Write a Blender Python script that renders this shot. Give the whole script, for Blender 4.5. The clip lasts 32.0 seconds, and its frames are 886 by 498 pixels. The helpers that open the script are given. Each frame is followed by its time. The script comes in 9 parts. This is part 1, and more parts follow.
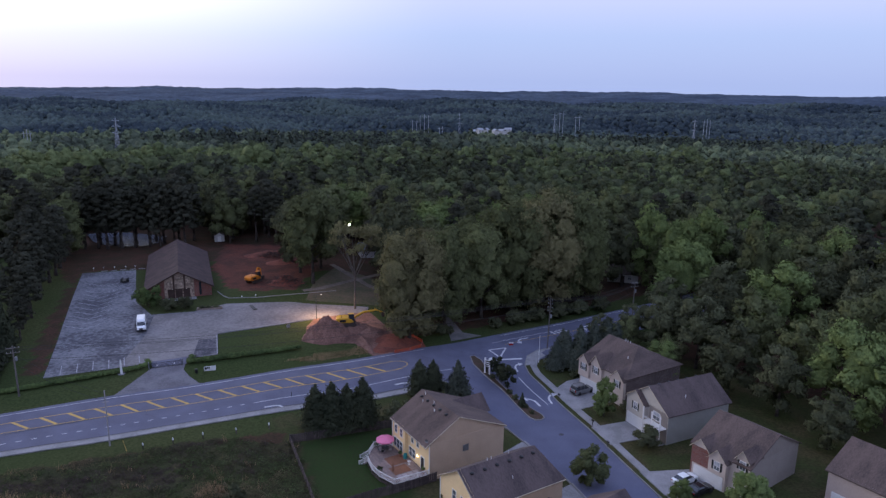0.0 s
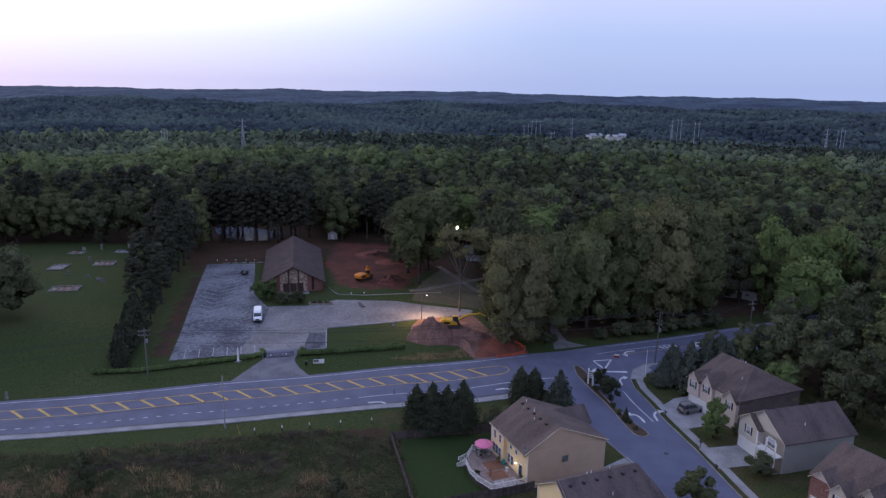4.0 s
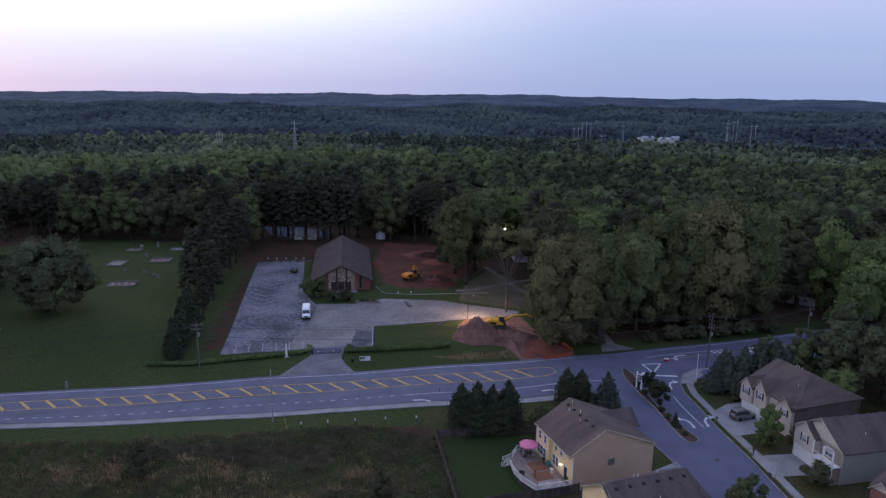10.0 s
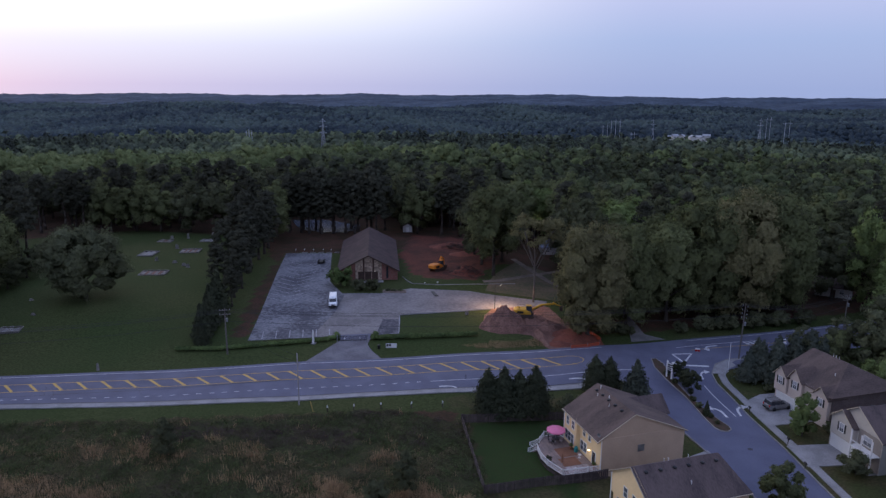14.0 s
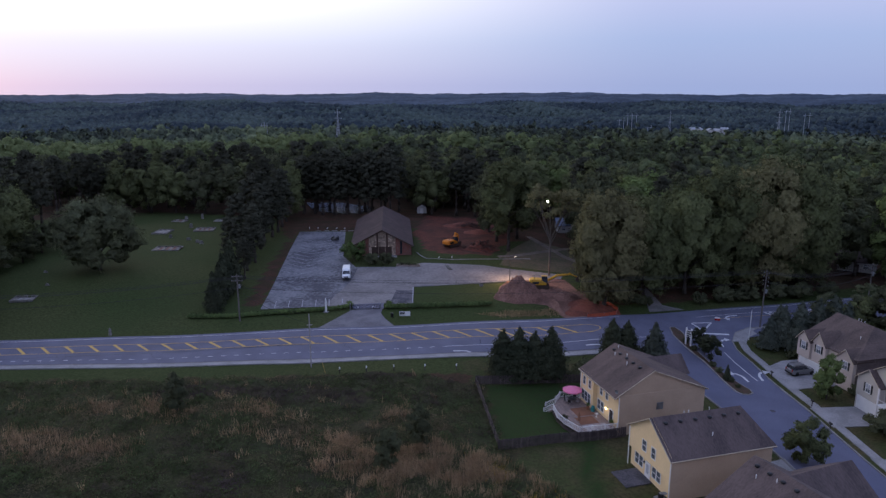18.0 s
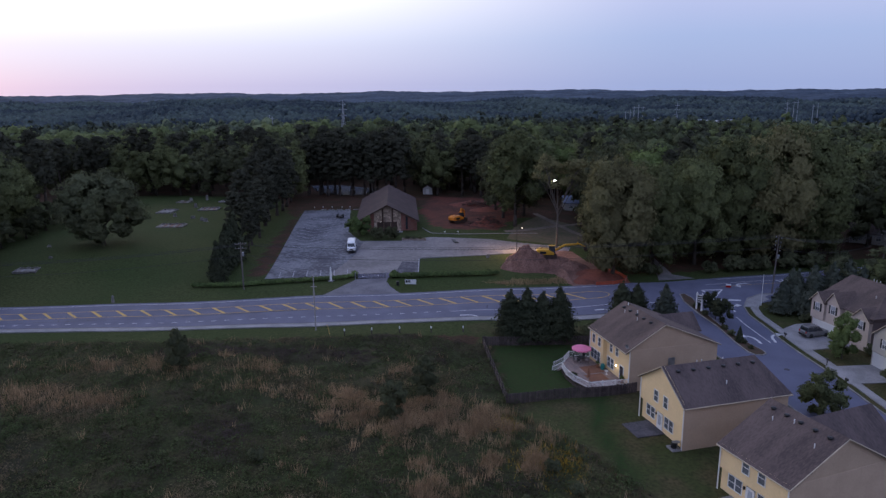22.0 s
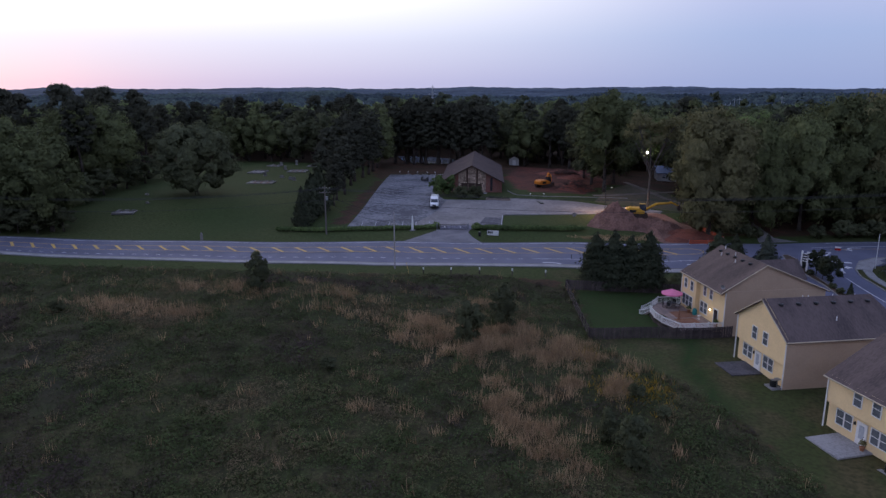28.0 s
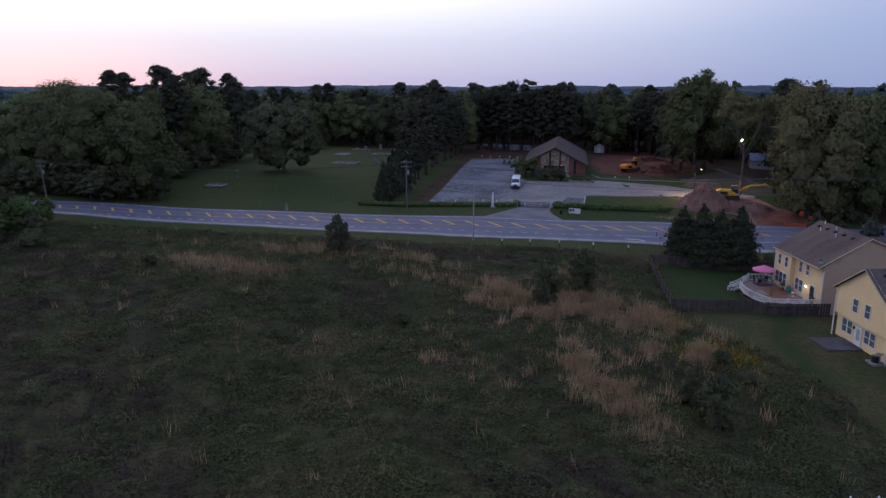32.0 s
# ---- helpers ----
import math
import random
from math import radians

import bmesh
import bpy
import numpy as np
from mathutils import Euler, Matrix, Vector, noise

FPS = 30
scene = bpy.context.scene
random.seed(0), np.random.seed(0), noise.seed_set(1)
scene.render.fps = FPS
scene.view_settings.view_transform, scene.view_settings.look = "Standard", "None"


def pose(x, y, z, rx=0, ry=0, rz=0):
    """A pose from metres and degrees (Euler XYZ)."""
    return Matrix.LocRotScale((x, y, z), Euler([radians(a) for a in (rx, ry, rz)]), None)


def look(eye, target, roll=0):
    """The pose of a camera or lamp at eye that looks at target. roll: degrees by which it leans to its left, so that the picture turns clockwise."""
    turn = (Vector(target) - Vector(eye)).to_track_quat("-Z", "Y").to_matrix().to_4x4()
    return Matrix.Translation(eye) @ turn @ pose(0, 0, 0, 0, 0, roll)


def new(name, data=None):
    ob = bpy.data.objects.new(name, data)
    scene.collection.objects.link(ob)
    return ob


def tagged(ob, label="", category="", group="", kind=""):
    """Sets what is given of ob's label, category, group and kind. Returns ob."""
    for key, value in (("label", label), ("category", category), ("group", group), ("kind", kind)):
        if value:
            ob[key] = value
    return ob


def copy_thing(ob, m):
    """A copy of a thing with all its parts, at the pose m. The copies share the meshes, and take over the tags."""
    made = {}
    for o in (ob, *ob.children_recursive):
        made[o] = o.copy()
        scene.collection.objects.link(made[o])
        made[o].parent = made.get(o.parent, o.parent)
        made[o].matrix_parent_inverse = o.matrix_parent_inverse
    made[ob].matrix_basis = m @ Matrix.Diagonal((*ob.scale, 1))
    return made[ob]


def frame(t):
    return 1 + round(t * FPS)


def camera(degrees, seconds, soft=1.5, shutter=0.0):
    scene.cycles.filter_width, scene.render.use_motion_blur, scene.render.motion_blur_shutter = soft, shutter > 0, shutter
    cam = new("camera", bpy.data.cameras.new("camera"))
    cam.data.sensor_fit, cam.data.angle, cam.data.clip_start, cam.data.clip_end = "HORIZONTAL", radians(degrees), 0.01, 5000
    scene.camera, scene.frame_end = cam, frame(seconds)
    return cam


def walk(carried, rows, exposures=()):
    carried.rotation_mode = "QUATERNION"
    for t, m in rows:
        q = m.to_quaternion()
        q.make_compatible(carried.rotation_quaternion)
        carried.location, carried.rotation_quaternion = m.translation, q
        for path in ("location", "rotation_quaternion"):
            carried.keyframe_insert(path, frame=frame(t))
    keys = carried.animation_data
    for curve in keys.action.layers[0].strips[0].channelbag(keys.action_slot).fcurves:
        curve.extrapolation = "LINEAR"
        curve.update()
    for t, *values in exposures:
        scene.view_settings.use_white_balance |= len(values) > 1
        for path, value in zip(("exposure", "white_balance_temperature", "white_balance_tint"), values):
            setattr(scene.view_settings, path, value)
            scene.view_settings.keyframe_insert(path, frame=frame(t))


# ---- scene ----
# ---------------------------------------------------------------- camera
cam = camera(64.5, 32.0, soft=1.4)
PATH = [
    (0.0, 0.00, 0.01, 57.80, -0.00, -13.50, 0.74),
    (0.5, -0.01, 0.01, 57.83, 2.02, -13.48, 0.82),
    (1.0, -0.03, 0.00, 57.86, 3.58, -13.45, 0.90),
    (1.5, -0.04, -0.02, 57.89, 5.34, -13.44, 1.00),
    (2.0, -0.04, -0.03, 57.92, 6.64, -13.42, 1.08),
    (2.5, -0.05, -0.05, 57.95, 7.34, -13.39, 1.07),
    (3.0, -0.05, -0.07, 58.00, 7.86, -13.38, 1.04),
    (3.5, -0.04, -0.10, 58.04, 8.40, -13.36, 1.04),
    (5.5, -0.05, 0.01, 58.03, 10.15, -13.25, 0.93),
    (6.0, -0.05, -0.00, 58.00, 10.49, -13.23, 0.92),
    (6.5, -0.03, -0.01, 57.94, 10.87, -13.21, 0.90),
    (7.0, 0.02, -0.02, 57.88, 11.21, -13.20, 0.85),
    (7.5, 0.07, -0.03, 57.78, 11.54, -13.18, 0.83),
    (8.0, 0.12, -0.02, 57.65, 11.82, -13.17, 0.80),
    (8.5, 0.15, -0.02, 57.50, 12.07, -13.16, 0.76),
    (9.0, 0.18, -0.01, 57.35, 12.37, -13.16, 0.74),
    (9.5, 0.21, -0.03, 57.25, 12.64, -13.15, 0.70),
    (10.0, 0.23, -0.05, 57.19, 12.93, -13.13, 0.73),
    (10.5, 0.24, -0.07, 57.12, 13.12, -13.12, 0.74),
    (11.0, 0.23, -0.09, 56.97, 13.29, -13.11, 0.73),
    (11.5, 0.21, -0.09, 56.71, 13.81, -13.10, 0.65),
    (12.0, 0.19, -0.08, 56.38, 14.08, -13.10, 0.62),
    (12.5, 0.20, -0.05, 56.00, 14.36, -13.09, 0.56),
    (13.0, 0.24, 0.00, 55.52, 14.66, -13.07, 0.53),
    (13.5, 0.28, 0.08, 54.91, 14.90, -13.06, 0.45),
    (14.0, 0.31, 0.18, 54.15, 15.22, -13.08, 0.39),
    (14.5, 0.33, 0.33, 53.28, 15.52, -13.06, 0.38),
    (16.5, 0.55, 0.64, 49.68, 16.24, -13.08, 0.18),
    (17.0, 0.55, 0.64, 48.80, 16.36, -13.08, 0.15),
    (17.5, 0.53, 0.65, 47.94, 16.47, -13.10, 0.06),
    (18.0, 0.50, 0.67, 47.08, 16.50, -13.11, 0.02),
    (18.5, 0.47, 0.72, 46.25, 16.56, -13.13, -0.07),
    (19.0, 0.46, 0.78, 45.42, 16.64, -13.13, -0.13),
    (19.5, 0.45, 0.83, 44.58, 16.77, -13.14, -0.20),
    (20.0, 0.44, 0.89, 43.74, 16.81, -13.17, -0.24),
    (20.5, 0.43, 0.94, 42.89, 16.85, -13.16, -0.30),
    (21.0, 0.42, 0.99, 42.03, 16.90, -13.17, -0.35),
    (21.5, 0.41, 1.05, 41.16, 16.98, -13.18, -0.40),
    (22.0, 0.42, 1.11, 40.27, 17.03, -13.18, -0.43),
    (22.5, 0.44, 1.19, 39.37, 17.10, -13.19, -0.46),
    (23.0, 0.47, 1.27, 38.45, 17.14, -13.21, -0.49),
    (23.5, 0.48, 1.34, 37.52, 17.13, -13.21, -0.50),
    (24.0, 0.48, 1.38, 36.59, 17.10, -13.21, -0.50),
    (24.5, 0.49, 1.43, 35.65, 17.16, -13.23, -0.49),
    (25.0, 0.50, 1.48, 34.73, 17.16, -13.25, -0.50),
    (25.5, 0.50, 1.54, 33.82, 17.19, -13.26, -0.50),
    (27.5, 0.39, 2.08, 30.79, 19.40, -13.32, -0.35),
    (28.0, 0.48, 2.19, 30.30, 24.13, -13.35, -0.05),
    (28.5, 0.59, 2.28, 29.86, 27.70, -13.38, 0.19),
    (29.0, 0.68, 2.33, 29.40, 29.22, -13.37, 0.31),
    (29.5, 0.74, 2.35, 28.85, 29.86, -13.40, 0.29),
    (30.0, 0.74, 2.37, 28.18, 30.23, -13.45, 0.27),
    (30.5, 0.72, 2.39, 27.47, 30.50, -13.46, 0.20),
    (31.0, 0.72, 2.39, 26.82, 30.75, -13.45, 0.12),
    (31.5, 0.77, 2.34, 26.23, 30.89, -13.45, 0.09),
    (32.0, 0.88, 2.21, 25.69, 30.90, -13.44, 0.07),
]
walk(cam, [(t, pose(x, y, z, 90 + pitch, 0, yaw) @ pose(0, 0, 0, 0, 0, roll)) for t, x, y, z, yaw, pitch, roll in PATH],
     exposures=[(0.0, 0.3), (6.0, 0.2), (13.0, 0.0), (23.0, 0.0), (28.0, -0.05), (32.0, -0.15)])

# ---------------------------------------------------------------- light: dusk, the sun just down behind the woods
SUN_AZIMUTH = 62.0      # degrees to the left of straight ahead
world = bpy.data.worlds.new("dusk_sky")
scene.world = world
world.use_nodes = True
wn, wl = world.node_tree.nodes, world.node_tree.links
wn.clear()
w_out = wn.new("ShaderNodeOutputWorld")
w_bg = wn.new("ShaderNodeBackground")
w_sky = wn.new("ShaderNodeTexSky")
w_sky.sky_type, w_sky.sun_disc = "NISHITA", False
w_sky.sun_elevation, w_sky.sun_rotation = radians(2.0), radians(-SUN_AZIMUTH)
w_sky.dust_density, w_sky.ozone_density, w_sky.air_density = 0.6, 3.0, 1.0
w_co = wn.new("ShaderNodeTexCoord")
w_sep = wn.new("ShaderNodeSeparateXYZ")
wl.new(w_co.outputs["Generated"], w_sep.inputs[0])
SKY_GAIN = 1.6


def sky_ramp(stops):
    r = wn.new("ShaderNodeValToRGB")
    for k, (at, colour) in enumerate(stops):
        e = r.color_ramp.elements[k] if k < 2 else r.color_ramp.elements.new(at)
        e.position, e.color = at, (*[c / SKY_GAIN for c in colour], 1)
    wl.new(w_sep.outputs["Z"], r.inputs[0])
    return r.outputs[0]


# the blue of the far side of the sky, and the paler pink light that is added towards the sunset
w_base = sky_ramp([(0.0, (0.328, 0.415, 0.705)), (1.0, (0.445, 0.54, 0.925)), (0.06, (0.375, 0.470, 0.77)), (0.15, (0.585, 0.59, 0.87)), (0.4, (0.485, 0.57, 0.92))])
w_pink = sky_ramp([(0.0, (0.23, 0.15, 0.13)), (1.0, (0.0, 0.0, 0.0)), (0.05, (0.42, 0.33, 0.25)), (0.13, (0.90, 0.83, 0.56)), (0.4, (0.74, 0.64, 0.36))])
w_dot = wn.new("ShaderNodeVectorMath")
w_dot.operation = "DOT_PRODUCT"
w_dot.inputs[1].default_value = (-math.sin(radians(SUN_AZIMUTH)), math.cos(radians(SUN_AZIMUTH)), 0.0)
wl.new(w_co.outputs["Generated"], w_dot.inputs[0])
w_side = wn.new("ShaderNodeMapRange")
w_side.interpolation_type = "SMOOTHSTEP"
w_side.inputs["From Min"].default_value, w_side.inputs["From Max"].default_value = 0.43, 1.0
wl.new(w_dot.outputs["Value"], w_side.inputs["Value"])
w_glow = wn.new("ShaderNodeMix")
w_glow.data_type, w_glow.blend_type = "RGBA", "ADD"
wl.new(w_side.outputs[0], w_glow.inputs["Factor"])
wl.new(w_base, w_glow.inputs["A"])
wl.new(w_pink, w_glow.inputs["B"])
w_mix = wn.new("ShaderNodeMix")
w_mix.data_type, w_mix.blend_type = "RGBA", "ADD"
w_mix.inputs["Factor"].default_value = 0.02
wl.new(w_glow.outputs["Result"], w_mix.inputs["A"])
wl.new(w_sky.outputs[0], w_mix.inputs["B"])
wl.new(w_mix.outputs["Result"], w_bg.inputs[0])
w_bg.inputs[1].default_value = SKY_GAIN
wl.new(w_bg.outputs[0], w_out.inputs[0])
sun = new("sun", bpy.data.lights.new("sun", "SUN"))
sun.data.energy, sun.data.angle, sun.data.color = 0.35, radians(25), (1.0, 0.84, 0.74)
sun.matrix_world = look((-math.sin(radians(SUN_AZIMUTH)) * 100, math.cos(radians(SUN_AZIMUTH)) * 100, 40), (0, 0, 0))

# ---------------------------------------------------------------- materials
MATS = {}


def material(name, base, second=None, rough=0.8, scale=1.0, fine=8.0, amount=0.5, bump=0.0, metal=0.0, emit=None, rand=0.0, island=0.0, spec=0.3, streak=None, local=False, leaf=0.0):
    """Two colours mixed by a coarse and a fine noise at world size, with bump, and a little change from object to object."""
    if name in MATS:
        return MATS[name]
    m = bpy.data.materials.new(name)
    m.use_nodes = True
    n, l = m.node_tree.nodes, m.node_tree.links
    b = n["Principled BSDF"]
    b.inputs["Roughness"].default_value, b.inputs["Metallic"].default_value = rough, metal
    b.inputs["Specular IOR Level"].default_value = spec
    second = second or tuple(c * 0.6 for c in base)
    geo = n.new("ShaderNodeNewGeometry")
    vec = n.new("ShaderNodeTexCoord").outputs["Object"] if local else geo.outputs["Position"]
    if streak:
        mp = n.new("ShaderNodeMapping")
        mp.inputs["Scale"].default_value = streak
        l.new(vec, mp.inputs[0])
        vec = mp.outputs[0]
    big, small = n.new("ShaderNodeTexNoise"), n.new("ShaderNodeTexNoise")
    big.inputs["Scale"].default_value, small.inputs["Scale"].default_value = scale, scale * fine
    big.inputs["Detail"].default_value, small.inputs["Detail"].default_value = 3, 4
    l.new(vec, big.inputs["Vector"]), l.new(vec, small.inputs["Vector"])
    add = n.new("ShaderNodeMath")
    add.operation = "ADD"
    l.new(big.outputs[0], add.inputs[0]), l.new(small.outputs[0], add.inputs[1])
    rng = n.new("ShaderNodeMapRange")
    rng.inputs["From Min"].default_value, rng.inputs["From Max"].default_value = 0.8 - 0.0, 1.25
    rng.inputs["To Max"].default_value = amount * 2
    l.new(add.outputs[0], rng.inputs["Value"])
    mix = n.new("ShaderNodeMix")
    mix.data_type = "RGBA"
    mix.inputs["A"].default_value, mix.inputs["B"].default_value = (*base, 1), (*second, 1)
    l.new(rng.outputs[0], mix.inputs["Factor"])
    colour = mix.outputs["Result"]
    for k, source in ((rand, "info"), (island, "geo")):
        if k:
            if source == "info":
                val = n.new("ShaderNodeObjectInfo").outputs["Random"]
            else:
                val = geo.outputs["Random Per Island"]
            r2 = n.new("ShaderNodeMapRange")
            r2.inputs["To Min"].default_value, r2.inputs["To Max"].default_value = 1 - k, 1 + k
            l.new(val, r2.inputs["Value"])
            hs = n.new("ShaderNodeHueSaturation")
            l.new(r2.outputs[0], hs.inputs["Value"])
            l.new(colour, hs.inputs["Color"])
            colour = hs.outputs[0]
    l.new(colour, b.inputs["Base Color"])
    if bump:
        bp = n.new("ShaderNodeBump")
        bp.inputs["Strength"].default_value, bp.inputs["Distance"].default_value = 0.6, bump
        l.new(add.outputs[0], bp.inputs["Height"])
        l.new(bp.outputs[0], b.inputs["Normal"])
    if emit:
        b.inputs["Emission Color"].default_value, b.inputs["Emission Strength"].default_value = (*emit[:3], 1), emit[3]
    if leaf:
        see_through(m, colour, leaf)
    MATS[name] = m
    return m


def see_through(m, colour, share):
    """Leaves let a part of the light through."""
    n, l = m.node_tree.nodes, m.node_tree.links
    t, mix = n.new("ShaderNodeBsdfTranslucent"), n.new("ShaderNodeMixShader")
    mix.inputs["Fac"].default_value = share
    l.new(colour, t.inputs["Color"])
    l.new(n["Principled BSDF"].outputs[0], mix.inputs[1]), l.new(t.outputs[0], mix.inputs[2])
    l.new(mix.outputs[0], n["Material Output"].inputs["Surface"])


def brick_material(name, base, second, mortar, width=0.22, height=0.075):
    m = bpy.data.materials.new(name)
    m.use_nodes = True
    n, l = m.node_tree.nodes, m.node_tree.links
    b = n["Principled BSDF"]
    b.inputs["Roughness"].default_value = 0.9
    co, sx, cx = n.new("ShaderNodeTexCoord"), n.new("ShaderNodeSeparateXYZ"), n.new("ShaderNodeCombineXYZ")
    l.new(co.outputs["Object"], sx.inputs[0])
    ad = n.new("ShaderNodeMath")
    l.new(sx.outputs["X"], ad.inputs[0]), l.new(sx.outputs["Y"], ad.inputs[1])
    l.new(ad.outputs[0], cx.inputs["X"]), l.new(sx.outputs["Z"], cx.inputs["Y"])
    br = n.new("ShaderNodeTexBrick")
    br.inputs["Color1"].default_value, br.inputs["Color2"].default_value, br.inputs["Mortar"].default_value = (*base, 1), (*second, 1), (*mortar, 1)
    br.inputs["Scale"].default_value, br.inputs["Mortar Size"].default_value = 1.0, 0.008
    br.inputs["Brick Width"].default_value, br.inputs["Row Height"].default_value = width, height
    l.new(cx.outputs[0], br.inputs["Vector"])
    no = n.new("ShaderNodeTexNoise")
    no.inputs["Scale"].default_value = 0.7
    hs = n.new("ShaderNodeHueSaturation")
    mr = n.new("ShaderNodeMapRange")
    mr.inputs["To Min"].default_value, mr.inputs["To Max"].default_value = 0.7, 1.3
    l.new(co.outputs["Object"], no.inputs["Vector"]), l.new(no.outputs[0], mr.inputs["Value"]), l.new(mr.outputs[0], hs.inputs["Value"])
    l.new(br.outputs[0], hs.inputs["Color"]), l.new(hs.outputs[0], b.inputs["Base Color"])
    bp = n.new("ShaderNodeBump")
    bp.inputs["Distance"].default_value = 0.01
    l.new(br.outputs["Fac"], bp.inputs["Height"]), l.new(bp.outputs[0], b.inputs["Normal"])
    MATS[name] = m
    return m


ASPHALT = material("asphalt", (0.114, 0.118, 0.174), (0.082, 0.085, 0.128), 0.75, 0.25, 30, 0.6, 0.01, spec=0.4)
STREET = material("street_asphalt", (0.102, 0.107, 0.168), (0.075, 0.080, 0.13), 0.7, 0.2, 30, 0.6, 0.01, spec=0.45)
CONCRETE = material("concrete", (0.30, 0.29, 0.30), (0.20, 0.195, 0.20), 0.85, 0.4, 12, 0.6, 0.004)
KERB = material("kerb_concrete", (0.26, 0.25, 0.25), (0.17, 0.165, 0.165), 0.85, 0.5, 12, 0.6, 0.004)
WHITE_LINE = material("white_road_paint", (0.62, 0.62, 0.64), (0.36, 0.36, 0.39), 0.7, 0.9, 14, 0.5)
YELLOW_LINE = material("yellow_road_paint", (0.60, 0.39, 0.10), (0.42, 0.28, 0.11), 0.7, 0.9, 14, 0.5)
TAR = material("tar", (0.035, 0.035, 0.045), (0.05, 0.05, 0.06), 0.6, 1, 8)
SHINGLE = material("roof_shingle", (0.122, 0.090, 0.083), (0.064, 0.048, 0.047), 0.92, 0.55, 14, 0.5, 0.02, streak=(1.0, 0.3, 0.3), local=True)
SHINGLE_BROWN = material("brown_shingle", (0.128, 0.092, 0.080), (0.068, 0.050, 0.046), 0.92, 0.55, 14, 0.5, 0.02, streak=(1.0, 0.3, 0.3), local=True)
SHINGLE_ACROSS = material("cross_roof_shingle", (0.118, 0.088, 0.083), (0.062, 0.047, 0.047), 0.92, 0.55, 14, 0.5, 0.02, streak=(0.3, 1.0, 0.3), local=True)
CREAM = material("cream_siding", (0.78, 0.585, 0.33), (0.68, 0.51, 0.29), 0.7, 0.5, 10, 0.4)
# Side walls: a darker, browner base colour than the cream rear walls.
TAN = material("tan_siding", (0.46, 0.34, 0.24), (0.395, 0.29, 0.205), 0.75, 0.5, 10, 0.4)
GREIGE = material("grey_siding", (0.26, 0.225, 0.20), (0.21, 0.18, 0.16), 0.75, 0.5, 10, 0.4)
LIGHT_GREY = material("light_grey_siding", (0.50, 0.49, 0.47), (0.42, 0.41, 0.40), 0.75, 0.5, 10, 0.4)
PINKISH = material("beige_siding", (0.46, 0.37, 0.32), (0.39, 0.31, 0.275), 0.75, 0.5, 10, 0.4)
ALMOND = material("almond_trim", (0.56, 0.47, 0.35), (0.46, 0.38, 0.29), 0.6, 1.0, 8, 0.35)
TRIM = material("white_trim", (0.74, 0.73, 0.72), (0.62, 0.61, 0.60), 0.5, 1.0, 8, 0.35)
GARAGE = material("white_garage_door", (0.70, 0.69, 0.68), (0.6, 0.59, 0.59), 0.5, 1.0, 8, 0.3)
SHUTTER = material("dark_shutter", (0.02, 0.022, 0.024), None, 0.6)
GLASS = material("window_glass", (0.03, 0.035, 0.045), (0.02, 0.024, 0.03), 0.08, 0.6, 4, 0.4, spec=0.8)
PANE = material("window_pane", (0.13, 0.145, 0.165), (0.085, 0.095, 0.11), 0.1, 0.6, 4, 0.4, spec=0.8)
BLIND = material("pale_blind", (0.42, 0.44, 0.48), (0.3, 0.32, 0.36), 0.25, 0.8, 4, 0.4, spec=0.6)
WOOD = material("weathered_wood", (0.088, 0.068, 0.064), (0.048, 0.038, 0.037), 0.85, 1.2, 9, 0.6, 0.01, rand=0.25)
POLE_WOOD = material("pole_wood", (0.17, 0.15, 0.14), (0.10, 0.088, 0.08), 0.85, 1.5, 9, 0.6, 0.01, streak=(1, 1, 0.1))
DECK_WOOD = material("deck_boards", (0.30, 0.22, 0.19), (0.19, 0.15, 0.14), 0.8, 0.5, 8, 0.6, rand=0.15)
DECK_RUG = material("rust_outdoor_rug", (0.24, 0.115, 0.07), (0.17, 0.085, 0.055), 0.95, 0.7, 12, 0.5)
STONE_PATCH = material("pale_patio_stone", (0.42, 0.37, 0.36), (0.30, 0.26, 0.26), 0.9, 0.6, 12, 0.6)
PINK = material("pink_canvas", (0.75, 0.22, 0.36), (0.62, 0.17, 0.29), 0.8, 0.8, 8, 0.4)
BLACK_METAL = material("black_metal", (0.018, 0.018, 0.02), (0.03, 0.03, 0.03), 0.45, 2, 6, metal=0.3)
PALE_STEEL = material("pale_weathered_steel", (0.34, 0.36, 0.39), (0.26, 0.28, 0.31), 0.7, 0.5, 6)
STEEL = material("galvanised_steel", (0.30, 0.31, 0.33), (0.2, 0.21, 0.22), 0.45, 2, 6, metal=0.7)
WHITE_PLASTIC = material("white_plastic", (0.72, 0.72, 0.72), (0.62, 0.62, 0.62), 0.4, 1.5, 6)
RUBBER = material("rubber", (0.014, 0.014, 0.015), (0.025, 0.025, 0.025), 0.85, 2, 6)
CAR_WHITE = material("white_car_paint", (0.78, 0.79, 0.80), (0.72, 0.73, 0.74), 0.25, 0.6, 4, 0.2, spec=0.6)
CAR_BLACK = material("black_car_paint", (0.012, 0.013, 0.016), (0.02, 0.02, 0.024), 0.2, 0.6, 4, 0.2, spec=0.7)
CAR_GREY = material("grey_car_paint", (0.24, 0.24, 0.25), (0.19, 0.19, 0.2), 0.25, 0.6, 4, 0.2, metal=0.4, spec=0.6)
LENS_RED = material("red_lens", (0.35, 0.015, 0.015), (0.25, 0.01, 0.01), 0.2, 2, 4)
LENS_WHITE = material("clear_lens", (0.6, 0.6, 0.58), (0.5, 0.5, 0.5), 0.15, 2, 4)
